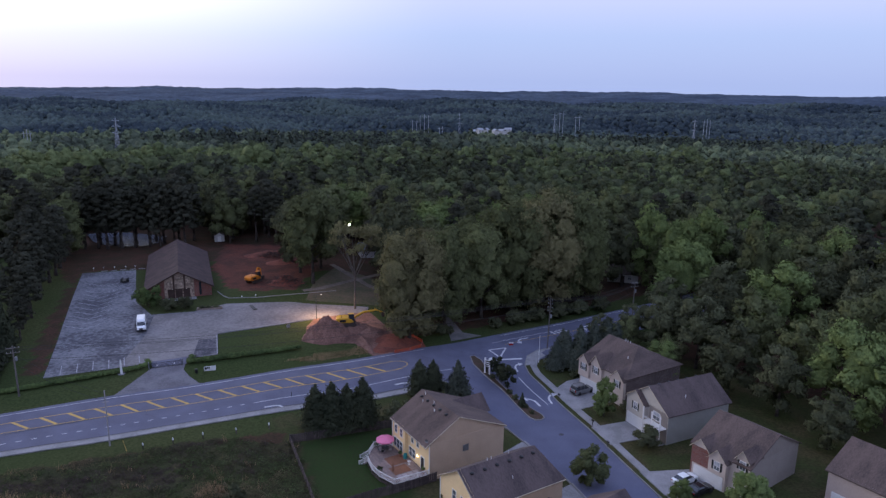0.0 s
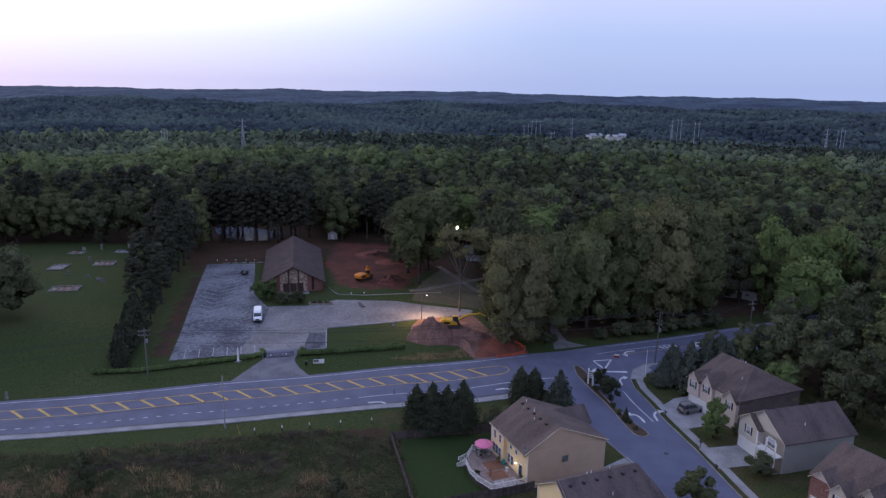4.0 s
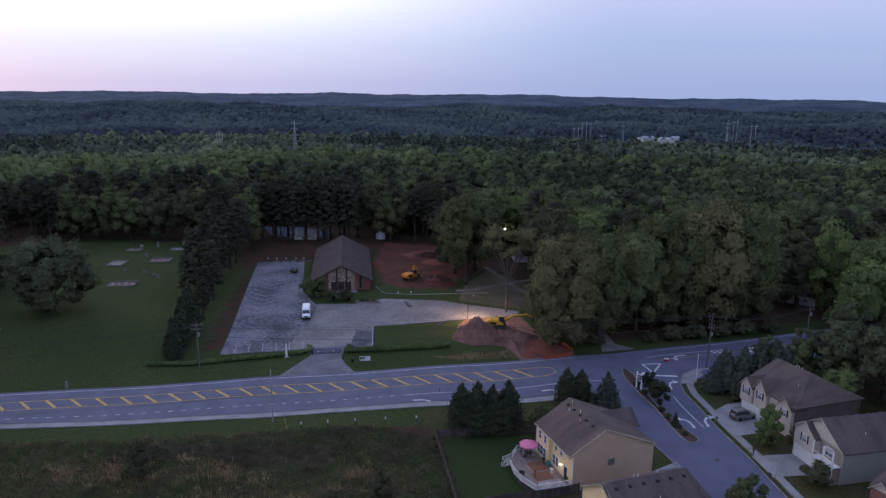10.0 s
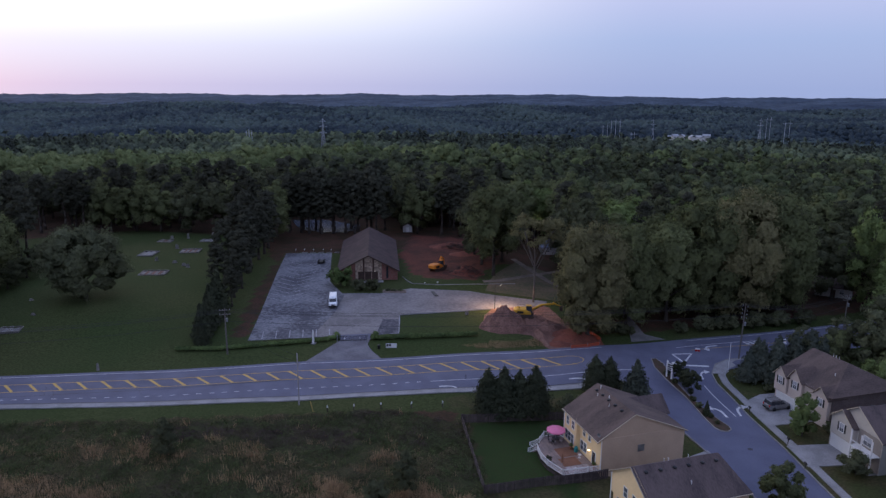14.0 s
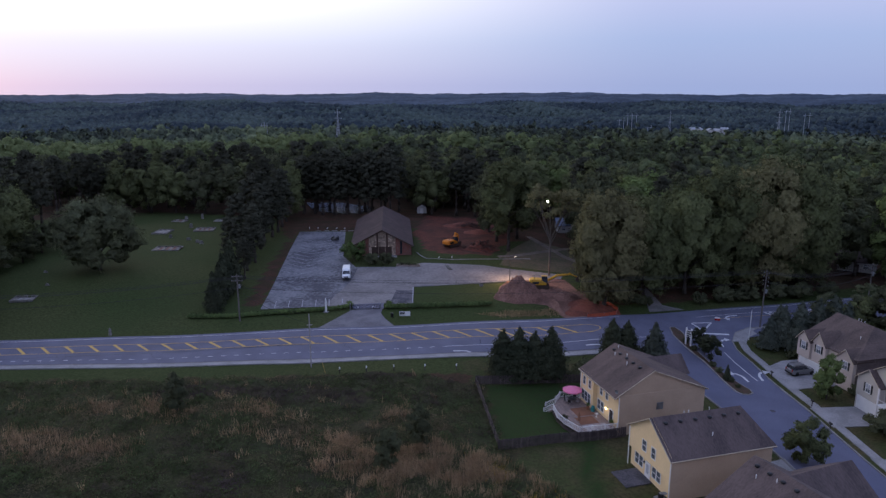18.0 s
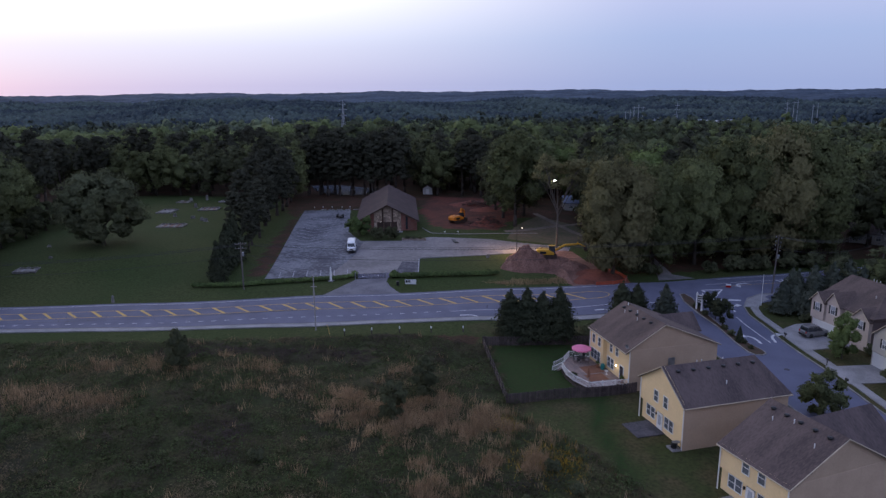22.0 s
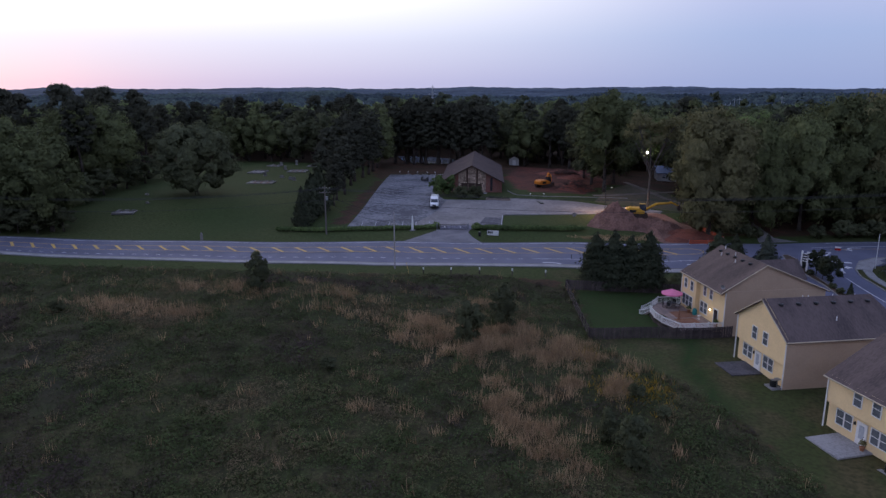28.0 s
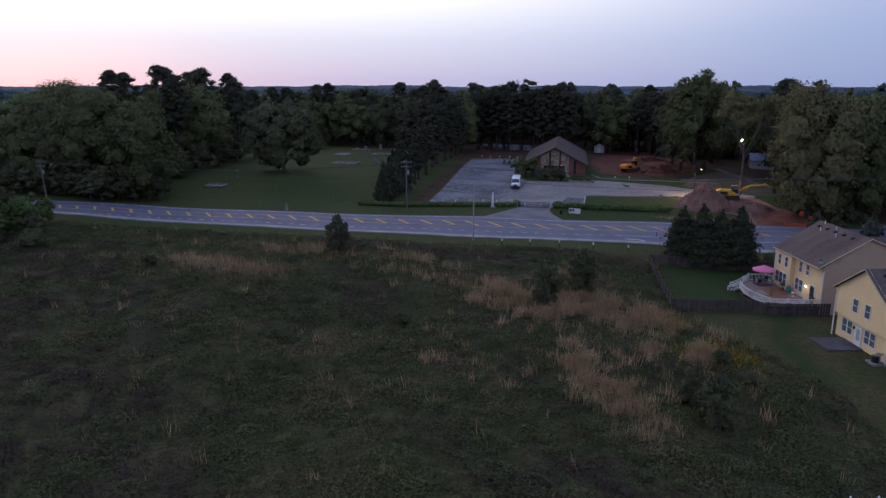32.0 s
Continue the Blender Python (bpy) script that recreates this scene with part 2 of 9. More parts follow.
YELLOW_PAINT = material("yellow_machine_paint", (0.62, 0.34, 0.02), (0.45, 0.24, 0.02), 0.5, 1.0, 8, 0.5)
ORANGE_PAINT = material("orange_machine_paint", (0.68, 0.22, 0.02), (0.5, 0.16, 0.02), 0.5, 1.0, 8, 0.5)
TRACK = material("machine_track", (0.035, 0.03, 0.028), (0.09, 0.05, 0.035), 0.9, 3, 6)
DIRT = material("brown_soil", (0.215, 0.118, 0.090), (0.120, 0.062, 0.048), 0.95, 0.35, 9, 0.7, 0.12)
RED_CLAY = material("red_clay", (0.215, 0.070, 0.045), (0.125, 0.044, 0.031), 0.95, 0.3, 9, 0.7, 0.1)
ORANGE_NET = material("orange_safety_net", (0.46, 0.085, 0.035), (0.32, 0.06, 0.03), 0.6, 1.5, 8)
MULCH = material("red_mulch", (0.085, 0.046, 0.034), (0.048, 0.040, 0.022), 0.95, 1.5, 8, 0.6, 0.04)
STONE = material("grey_gravestone", (0.25, 0.235, 0.225), (0.14, 0.13, 0.12), 0.8, 1.2, 8, 0.6, 0.01, rand=0.2)
BARK = material("bark", (0.075, 0.06, 0.05), (0.035, 0.028, 0.024), 0.95, 2.0, 8, 0.6, 0.04)
PALE_BARK = material("bleached_bark", (0.30, 0.28, 0.25), (0.2, 0.18, 0.16), 0.95, 2.0, 8, 0.6, 0.03)
BRUSH = material("clay_stained_wood", (0.105, 0.060, 0.046), (0.055, 0.034, 0.028), 0.95, 1.5, 8, 0.6, 0.03)
DEAD_BARK = material("grey_bark", (0.125, 0.112, 0.10), (0.08, 0.07, 0.063), 0.95, 2.0, 8, 0.6, 0.03)


def dusk_hazed(colour, gain):
    """Leaf colours, a little greyed: dusk haze and lifted blacks put into the base."""
    grey = 0.12 * (0.3 * colour[0] + 0.6 * colour[1] + 0.1 * colour[2])
    return tuple(gain * (0.88 * c * k + grey) for c, k in zip(colour, (1.08, 1.0, 1.10)))


def leaf_material(name, base, second, rand=0.22):
    return material(name, dusk_hazed(base, 1.27), dusk_hazed(second, 1.35), 0.95, 0.35, 7, 0.6, 0.5, rand=rand, island=0.09, spec=0.04, leaf=0.2)


LEAF_OAK = leaf_material("oak_leaves", (0.108, 0.130, 0.044), (0.066, 0.082, 0.032))
LEAF_LIGHT = leaf_material("light_green_leaves", (0.132, 0.188, 0.048), (0.082, 0.120, 0.035))
LEAF_DARK = leaf_material("dark_green_leaves", (0.088, 0.102, 0.044), (0.054, 0.065, 0.032))
LEAF_PINE = leaf_material("pine_needles", (0.056, 0.062, 0.037), (0.037, 0.042, 0.027))
LEAF_CEDAR = leaf_material("cedar_needles", (0.046, 0.056, 0.028), (0.024, 0.032, 0.017))
LEAF_BLUE = leaf_material("blue_spruce_needles", (0.076, 0.094, 0.062), (0.042, 0.056, 0.040))
LEAF_OLIVE = leaf_material("olive_leaves", (0.152, 0.150, 0.056), (0.098, 0.098, 0.040))
HEDGE_LEAF = leaf_material("hedge_leaves", (0.088, 0.136, 0.034), (0.048, 0.078, 0.023))

# ---------------------------------------------------------------- lie of the land
LEVELS = [  # x, y, height
    (-140, 84, 1.2), (-103, 95, 0.8), (-72, 108, 0.4), (-39, 122, -0.1), (-8, 138, -0.7), (16, 152, -1.1), (45, 168, -1.4),
    (-60, 78, 1.2), (-28, 84, 0.3), (-45, 100, 0.1), (-16, 92, -1.7), (-4, 98, -2.4), (3, 84, -1.9), (10, 68, -2.35), (-9, 70, -0.9),
    (19, 136, -2.7), (20, 122, -3.3), (28, 108, -3.0), (38, 120, -2.8), (44, 96, -2.8), (0, 120, -1.9),
    (-74, 128, 0.8), (-52, 142, 0.8), (-66, 168, 1.7), (-100, 190, 2.2), (-54, 195, 2.1), (-127, 140, 3.0), (-140, 175, 2.6),
    (-25, 158, 0.8), (-20, 20, 0.0),
]
LEVEL_XY = np.array([(p[0], p[1]) for p in LEVELS], float)
LEVEL_Z = np.array([p[2] for p in LEVELS], float)


def far_height(x, y):
    """Height of the land under the far woods: low hills that rise to the horizon."""
    r = np.hypot(x, y)
    rise = np.interp(r, [0, 260, 450, 600, 1000, 1700, 2600, 3600, 4900], [0, 0.5, -5, -14, -34, -36, -31, -25, -18])
    hill = np.interp(r, [0, 300, 900, 2000, 3600, 4900], [0, 0, 5, 10, 10, 8])
    return rise + hill * (np.sin(x * 0.0042 + y * 0.0033 + 0.6) * 0.5 + np.sin(x * -0.0019 + y * 0.0085 + 2.0) * 0.55 + np.sin(x * 0.0101 + 1.0) * 0.22)


def heights(x, y):
    """Height of the ground: a smooth mean of the levels round a place, that swells gently farther off."""
    x, y = np.atleast_1d(np.asarray(x, float)), np.atleast_1d(np.asarray(y, float))
    d2 = (x[..., None] - LEVEL_XY[:, 0]) ** 2 + (y[..., None] - LEVEL_XY[:, 1]) ** 2
    w = 1.0 / (d2 + 40.0) ** 1.9
    z = (w * LEVEL_Z).sum(-1) / w.sum(-1)
    far = np.clip((np.hypot(x, y) - 240) / 160.0, 0, 1)
    return z * (1 - far) + far * (far_height(x, y) - 1.0 - 17.0 * np.clip((np.hypot(x, y) - 800) / 300.0, 0, 1))


def ground_z(x, y):
    return float(heights(x, y)[0])


def far_line(x):
    """The far edge line of the main road."""
    return 83.2 + 0.417 * (x + 147) + 0.000733 * (x + 147) * (x + 48) - 1.3 * math.exp(-((x + 105) / 32.0) ** 2)


def road_point(x, off):
    """A point that lies off metres on the near side of the far edge line, square to it."""
    slope = (far_line(x + 0.5) - far_line(x - 0.5))
    k = math.hypot(1, slope)
    return x + off * slope / k, far_line(x) - off / k


# ---------------------------------------------------------------- mesh helpers
class Shape:
    """Vertices and faces that are gathered into one mesh."""

    def __init__(self):
        self.v, self.f = [], []

    def add(self, verts, faces):
        k = len(self.v)
        self.v.extend(tuple(p) for p in verts)
        self.f.extend(tuple(i + k for i in face) for face in faces)
        return self

    def box(self, x0, y0, z0, x1, y1, z1):
        v = [(x, y, z) for z in (z0, z1) for x, y in ((x0, y0), (x1, y0), (x1, y1), (x0, y1))]
        return self.add(v, [(3, 2, 1, 0), (4, 5, 6, 7), (0, 1, 5, 4), (1, 2, 6, 5), (2, 3, 7, 6), (3, 0, 4, 7)])

    def beam(self, a, b, r, r2=None, n=6):
        """A round bar from a to b."""
        a, b = Vector(a), Vector(b)
        r2 = r if r2 is None else r2
        q = (b - a).to_track_quat("Z", "Y")
        v = []
        for p, rr in ((a, r), (b, r2)):
            for i in range(n):
                t = 2 * math.pi * i / n
                v.append(p + q @ Vector((rr * math.cos(t), rr * math.sin(t), 0)))
        f = [(i, (i + 1) % n, n + (i + 1) % n, n + i) for i in range(n)]
        return self.add(v, f + [tuple(range(n - 1, -1, -1)), tuple(range(n, 2 * n))])

    def prism(self, outline, y0, y1):
        """An outline in x and z, drawn out along y."""
        n = len(outline)
        v = [(x, y0, z) for x, z in outline] + [(x, y1, z) for x, z in outline]
        f = [(i, (i + 1) % n, n + (i + 1) % n, n + i) for i in range(n)]
        return self.add(v, f + [tuple(range(n - 1, -1, -1)), tuple(range(n, 2 * n))])

    def lathe(self, rings, n=12, at=(0, 0, 0)):
        """Rings of (radius, height), turned round a post at a place."""
        v = [(at[0] + r * math.cos(2 * math.pi * i / n), at[1] + r * math.sin(2 * math.pi * i / n), at[2] + z) for r, z in rings for i in range(n)]
        f = [(k * n + i, k * n + (i + 1) % n, (k + 1) * n + (i + 1) % n, (k + 1) * n + i) for k in range(len(rings) - 1) for i in range(n)]
        return self.add(v, f + [tuple(range(n - 1, -1, -1)), tuple(range((len(rings) - 1) * n, len(rings) * n))])

    def slab(self, a, b, c, d, thick):
        """A sloping board over four corners, with a thickness downwards."""
        v = [Vector(p) for p in (a, b, c, d)]
        w = [p - Vector((0, 0, thick)) for p in v]
        return self.add(v + w, [(0, 1, 2, 3), (7, 6, 5, 4), (0, 4, 5, 1), (1, 5, 6, 2), (2, 6, 7, 3), (3, 7, 4, 0)])


def make(name, shape, mat, parent=None, label="", smooth=False):
    """One mesh object out of a Shape, under a thing or on its own."""
    me = bpy.data.meshes.new(name)
    me.from_pydata([tuple(p) for p in shape.v], [], shape.f)
    bm = bmesh.new()
    bm.from_mesh(me)
    bmesh.ops.recalc_face_normals(bm, faces=bm.faces)
    bm.to_mesh(me)
    bm.free()
    if smooth:
        me.polygons.foreach_set("use_smooth", [True] * len(me.polygons))
    me.materials.append(mat)
    ob = new(name, me)
    if parent:
        ob.parent = parent
    if label:
        ob["label"] = label
    return ob


def quick(name, verts, tris, mat, parent=None, label="", smooth=False, normals=None, tint=None):
    """One mesh out of numpy arrays of vertices and triangles, with the normals of the leaf masses and a tint for each plant where they are given."""
    me = bpy.data.meshes.new(name)
    verts, tris = np.asarray(verts, np.float32), np.asarray(tris, np.int32)
    me.vertices.add(len(verts))
    me.vertices.foreach_set("co", verts.ravel())
    me.loops.add(tris.size)
    me.loops.foreach_set("vertex_index", tris.ravel())
    me.polygons.add(len(tris))
    k = tris.shape[1]
    me.polygons.foreach_set("loop_start", np.arange(0, tris.size, k, dtype=np.int32))
    me.polygons.foreach_set("loop_total", np.full(len(tris), k, np.int32))
    me.update(calc_edges=True)
    if smooth or normals is not None:
        me.polygons.foreach_set("use_smooth", [True] * len(me.polygons))
    if normals is not None:
        me.normals_split_custom_set_from_vertices(np.asarray(normals, np.float32))
    if tint is not None:
        at = me.attributes.new("tint", "FLOAT", "POINT")
        at.data.foreach_set("value", np.asarray(tint, np.float32))
    me.materials.append(mat)
    ob = new(name, me)
    if parent:
        ob.parent = parent
    if label:
        ob["label"] = label
    return ob


def thing(name, m, label, category, group="", kind=""):
    e = new(name)
    e.empty_display_size = 0.3
    e.matrix_world = m
    return tagged(e, label, category, group, kind)


def sheet(name, outline, mat, lift=0.04, cell=3.0, thick=0.0, parent=None, label=""):
    """A paved or planted area inside an outline, laid over the lie of the land."""
    bm = bmesh.new()
    vs = [bm.verts.new((x, y, 0)) for x, y in outline]
    bm.faces.new(vs)
    xs, ys = [p[0] for p in outline], [p[1] for p in outline]
    for lo, hi, axis in ((min(xs), max(xs), Vector((1, 0, 0))), (min(ys), max(ys), Vector((0, 1, 0)))):
        k = math.ceil(lo / cell) * cell
        while k < hi:
            bmesh.ops.bisect_plane(bm, geom=bm.verts[:] + bm.edges[:] + bm.faces[:], plane_co=axis * k, plane_no=axis)
            k += cell
    bmesh.ops.triangulate(bm, faces=bm.faces)
    if thick:
        rim = [e for e in bm.edges if e.is_boundary]
        res = bmesh.ops.extrude_edge_only(bm, edges=rim)
        low = [g for g in res["geom"] if isinstance(g, bmesh.types.BMVert)]
    else:
        low = []
    lowset = set(low)
    bm.verts.ensure_lookup_table()
    zz = heights([v.co.x for v in bm.verts], [v.co.y for v in bm.verts])
    for v, z in zip(bm.verts, zz):
        v.co.z = z + lift - (thick if v in lowset else 0)
    bmesh.ops.recalc_face_normals(bm, faces=bm.faces)
    for f in bm.faces:
        if abs(f.normal.z) > 0.7 and f.normal.z < 0:
            f.normal_flip()
    me = bpy.data.meshes.new(name)
    bm.to_mesh(me)
    bm.free()
    me.materials.append(mat)
    ob = new(name, me)
    if parent:
        ob.parent = parent
    if label:
        ob["label"] = label
    return ob


def ribbon(points, half, lift, shape=None, step=2.0):
    """A painted line along points of the plan, laid over the lie of the land."""
    shape = shape or Shape()
    pts = []
    for (x0, y0), (x1, y1) in zip(points, points[1:]):
        k = max(1, int(math.hypot(x1 - x0, y1 - y0) / step))
        pts += [(x0 + (x1 - x0) * i / k, y0 + (y1 - y0) * i / k) for i in range(k)]
    pts.append(points[-1])
    v = []
    for i, (x, y) in enumerate(pts):
        a, b = pts[max(0, i - 1)], pts[min(len(pts) - 1, i + 1)]
        dx, dy = b[0] - a[0], b[1] - a[1]
        k = math.hypot(dx, dy) or 1
        for s in (-half, half):
            px, py = x - dy / k * s, y + dx / k * s
            v.append((px, py, ground_z(px, py) + lift))
    return shape.add(v, [(2 * i, 2 * i + 2, 2 * i + 3, 2 * i + 1) for i in range(len(pts) - 1)])

# ---------------------------------------------------------------- the ground
def inside(px, py, poly):
    """Which of the points lie inside the outline."""
    hit = np.zeros(px.shape, bool)
    for (x0, y0), (x1, y1) in zip(poly, poly[1:] + poly[:1]):
        cross = ((y0 > py) != (y1 > py)) & (px < (x1 - x0) * (py - y0) / ((y1 - y0) or 1e-9) + x0)
        hit ^= cross
    return hit


LAWN = [(-215, 60), (-135, 86), (-60, 121), (-18, 143), (-14, 160), (-6, 176), (-12, 196), (-34, 204), (-44, 200), (-56, 204), (-66, 215), (-98, 204), (-106, 196), (-120, 214), (-175, 216), (-205, 190)]
FIELD = [(-260, -80), (60, -80), (40, 20), (14, 52), (2, 70), (-7, 78), (-15, 84), (-24, 106), (-40, 104), (-70, 90), (-130, 70), (-200, 52)]
LOTS = [(-24, 104), (-15, 84), (-2, 72), (14, 52), (40, 20), (90, 40), (80, 120), (50, 150), (10, 150), (-30, 112)]
CLAY = [(-60, 186), (-54, 181), (-40, 184), (-38, 205), (-48, 238), (-76, 238), (-70, 205)]
LEAFY = [(-98, 180), (-103, 190), (-104, 197), (-90, 201), (-82, 200), (-72, 216), (-60, 240), (-140, 250), (-118, 206), (-108, 192)]
gx = np.concatenate([[-5200, -3600, -2400, -1600, -1100, -800, -600, -460, -360, -300], np.arange(-260, 131, 1.7), [150, 190, 240, 300, 380, 480, 620, 820, 1100, 1600, 2400, 3600, 5200]])
gy = np.concatenate([[-3000, -1600, -900, -500, -300, -200, -140], np.arange(-110, 300, 1.7), [315, 340, 380, 440, 520, 620, 760, 950, 1200, 1600, 2200, 3000, 4200, 5400]])
GX, GY = np.meshgrid(gx, gy)
GZ = heights(GX.ravel(), GY.ravel()).reshape(GX.shape)
mottle = np.array([noise.noise((x * 0.21, y * 0.21, 0.0)) + 0.5 * noise.noise((x * 0.6, y * 0.6, 3.0)) for x, y in zip(GX.ravel(), GY.ravel())]).reshape(GX.shape)
wild = inside(GX + mottle * 1.5, GY + mottle * 1.5, FIELD)
GZ = GZ + np.where(wild, 0.18 * mottle + 0.05, 0.03 * mottle)
idx = np.arange(GX.size).reshape(GX.shape)
quads = np.stack([idx[:-1, :-1].ravel(), idx[:-1, 1:].ravel(), idx[1:, 1:].ravel(), idx[1:, :-1].ravel()], 1)


def ground_material():
    """Lawn, rough field, clay and woodland floor, mixed by the zones of the plan and broken up by noise."""
    m = bpy.data.materials.new("ground_cover")
    m.use_nodes = True
    n, l = m.node_tree.nodes, m.node_tree.links
    b = n["Principled BSDF"]
    b.inputs["Roughness"].default_value, b.inputs["Specular IOR Level"].default_value = 0.95, 0.1
    geo = n.new("ShaderNodeNewGeometry")

    def noisy(scale, detail=4.0):
        t = n.new("ShaderNodeTexNoise")
        t.inputs["Scale"].default_value, t.inputs["Detail"].default_value = scale, detail
        l.new(geo.outputs["Position"], t.inputs["Vector"])
        return t.outputs[0]

    def ramp(value, lo, hi):
        r = n.new("ShaderNodeMapRange")
        r.inputs["From Min"].default_value, r.inputs["From Max"].default_value = lo, hi
        l.new(value, r.inputs["Value"])
        return r.outputs[0]

    def mixed(fac, a, c):
        k = n.new("ShaderNodeMix")
        k.data_type = "RGBA"
        l.new(fac, k.inputs["Factor"])
        for socket, col in (("A", a), ("B", c)):
            if isinstance(col, tuple):
                k.inputs[socket].default_value = (*col, 1)
            else:
                l.new(col, k.inputs[socket])
        return k.outputs["Result"]

    swale = n.new("ShaderNodeAttribute")
    swale.attribute_name = "zone_swale"
    swale_value = swale.outputs["Fac"]

    def edge_wide(value):
        return ramp(value, 0.15, 1.0)

    big, mid, fine = noisy(0.035), noisy(0.22), noisy(2.4, 6)
    lawn = mixed(ramp(big, 0.4, 0.62), (0.044, 0.062, 0.020), (0.064, 0.071, 0.027))
    lawn = mixed(ramp(fine, 0.35, 0.7), lawn, (0.024, 0.036, 0.010))
    field = mixed(ramp(mid, 0.42, 0.6), (0.046, 0.056, 0.022), (0.084, 0.066, 0.036))
    field = mixed(ramp(big, 0.55, 0.66), field, (0.040, 0.034, 0.029))
    field = mixed(ramp(noisy(9.0, 5), 0.40, 0.62), field, (0.030, 0.036, 0.013))
    field = mixed(ramp(fine, 0.42, 0.68), field, (0.022, 0.021, 0.012))
    lots = mixed(ramp(mid, 0.42, 0.62), (0.050, 0.060, 0.021), (0.078, 0.064, 0.031))
    lots = mixed(edge_wide(swale_value), lots, (0.022, 0.046, 0.012))
    lots = mixed(ramp(fine, 0.40, 0.75), lots, (0.030, 0.034, 0.014))
    clay = mixed(ramp(mid, 0.36, 0.62), (0.150, 0.054, 0.038), (0.080, 0.040, 0.030))
    clay = mixed(ramp(fine, 0.42, 0.72), clay, (0.052, 0.026, 0.020))
    floor = mixed(ramp(mid, 0.4, 0.62), (0.085, 0.040, 0.028), (0.050, 0.036, 0.020))
    floor = mixed(ramp(fine, 0.35, 0.7), floor, (0.032, 0.024, 0.015))
    zone = n.new("ShaderNodeAttribute")
    zone.attribute_name = "zone"
    sep = n.new("ShaderNodeSeparateColor")
    l.new(zone.outputs["Color"], sep.inputs[0])
    zone2 = n.new("ShaderNodeAttribute")
    zone2.attribute_name = "zone_clay"

    def edge(value):
        add = n.new("ShaderNodeMath")
        l.new(value, add.inputs[0])
        wob = ramp(fine, 0.3, 0.7)
        k = n.new("ShaderNodeMath")
        k.operation = "MULTIPLY"
        k.inputs[1].default_value = 0.5
        l.new(wob, k.inputs[0])
        l.new(k.outputs[0], add.inputs[1])
        return ramp(add.outputs[0], 0.55, 0.95)

    c = mixed(edge(sep.outputs["Red"]), floor, lawn)
    c = mixed(edge(sep.outputs["Green"]), c, field)
    c = mixed(edge(sep.outputs["Blue"]), c, lots)
    c = mixed(edge(zone2.outputs["Fac"]), c, clay)
    l.new(c, b.inputs["Base Color"])
    bp = n.new("ShaderNodeBump")
    bp.inputs["Distance"].default_value, bp.inputs["Strength"].default_value = 0.08, 0.7
    l.new(fine, bp.inputs["Height"]), l.new(bp.outputs[0], b.inputs["Normal"])
    return m


ground = quick("ground", np.stack([GX.ravel(), GY.ravel(), GZ.ravel()], 1), quads, ground_material())
tagged(ground, "rolling ground of mown lawn, rough field and woodland floor", "ground", kind="structure")
leafy = inside(GX, GY, LEAFY) | inside(GX + mottle * 1.2, GY, [(-78.0, 126.6), (-81.5, 127.5), (-90, 149), (-99, 176), (-103, 190), (-97, 178), (-86.5, 151)])
zone_rgba = np.zeros((GX.size, 4), np.float32)
lawn_mask = inside(GX, GY, LAWN) & ~leafy
verge = (GY > np.vectorize(lambda v: far_line(v))(GX) - 26) & (GY < np.vectorize(lambda v: far_line(v))(GX) + 9) & (GX > -220) & (GX < 70)
zone_rgba[:, 0] = (lawn_mask | (verge & ~wild)).ravel()
zone_rgba[:, 1] = wild.ravel()
zone_rgba[:, 2] = (inside(GX, GY, LOTS) & ~wild).ravel()
zone_rgba[:, 3] = 1
layer = ground.data.color_attributes.new("zone", "FLOAT_COLOR", "POINT")
layer.data.foreach_set("color", zone_rgba.ravel())
layer = ground.data.attributes.new("zone_clay", "FLOAT", "POINT")
layer.data.foreach_set("value", inside(GX, GY, CLAY).ravel().astype(np.float32))
SWALE = [(-5.6, 93.0), (-4.6, 88.6), (-5.0, 84.5), (-3.7, 81.2), (-1.6, 76.1), (-0.7, 71.9)]
away = np.full(GX.shape, 99.0)
for (ax, ay), (bx, by) in zip(SWALE, SWALE[1:]):
    k = np.clip(((GX - ax) * (bx - ax) + (GY - ay) * (by - ay)) / ((bx - ax) ** 2 + (by - ay) ** 2), 0, 1)
    away = np.minimum(away, np.hypot(GX - ax - k * (bx - ax), GY - ay - k * (by - ay)))
layer = ground.data.attributes.new("zone_swale", "FLOAT", "POINT")
# The fenced yard of the cream house takes the swale's darker green too.
layer.data.foreach_set("value", np.maximum(np.clip(1.15 - away / 2.2, 0, 1), 0.9 * inside(GX, GY, [(-7.6, 113.4), (-14.5, 110.6), (-24.6, 105.4), (-20.6, 96.0), (-16.8, 87.2), (-9.0, 92.4), (-0.6, 97.6)])).ravel().astype(np.float32))
ground.data.polygons.foreach_set("use_smooth", [True] * len(ground.data.polygons))


# ---------------------------------------------------------------- main road
def table(x, pairs):
    return float(np.interp(x, [p[0] for p in pairs], [p[1] for p in pairs]))


def kerb_off(x):
    return table(x, [(-210, 9.3), (-128, 10.0), (-112, 11.3), (-86, 13.3), (-65, 14.6), (-38, 15.2), (-24, 15.6), (0, 16.0), (60, 11.5)])


def hatch_a(x):
    return 3.4


def hatch_b(x):
    return table(x, [(-200, 6.0), (-130, 6.4), (-95, 6.8), (-40, 7.4), (0, 7.8)])


ROAD_XS = [-420, -380, -340, -300, -270] + list(np.arange(-250, 131, 2.0)) + [150, 180, 220]
road = thing("main_road", pose(0, 0, 0), "wide blue-grey asphalt road with worn painted markings", "road", kind="structure")


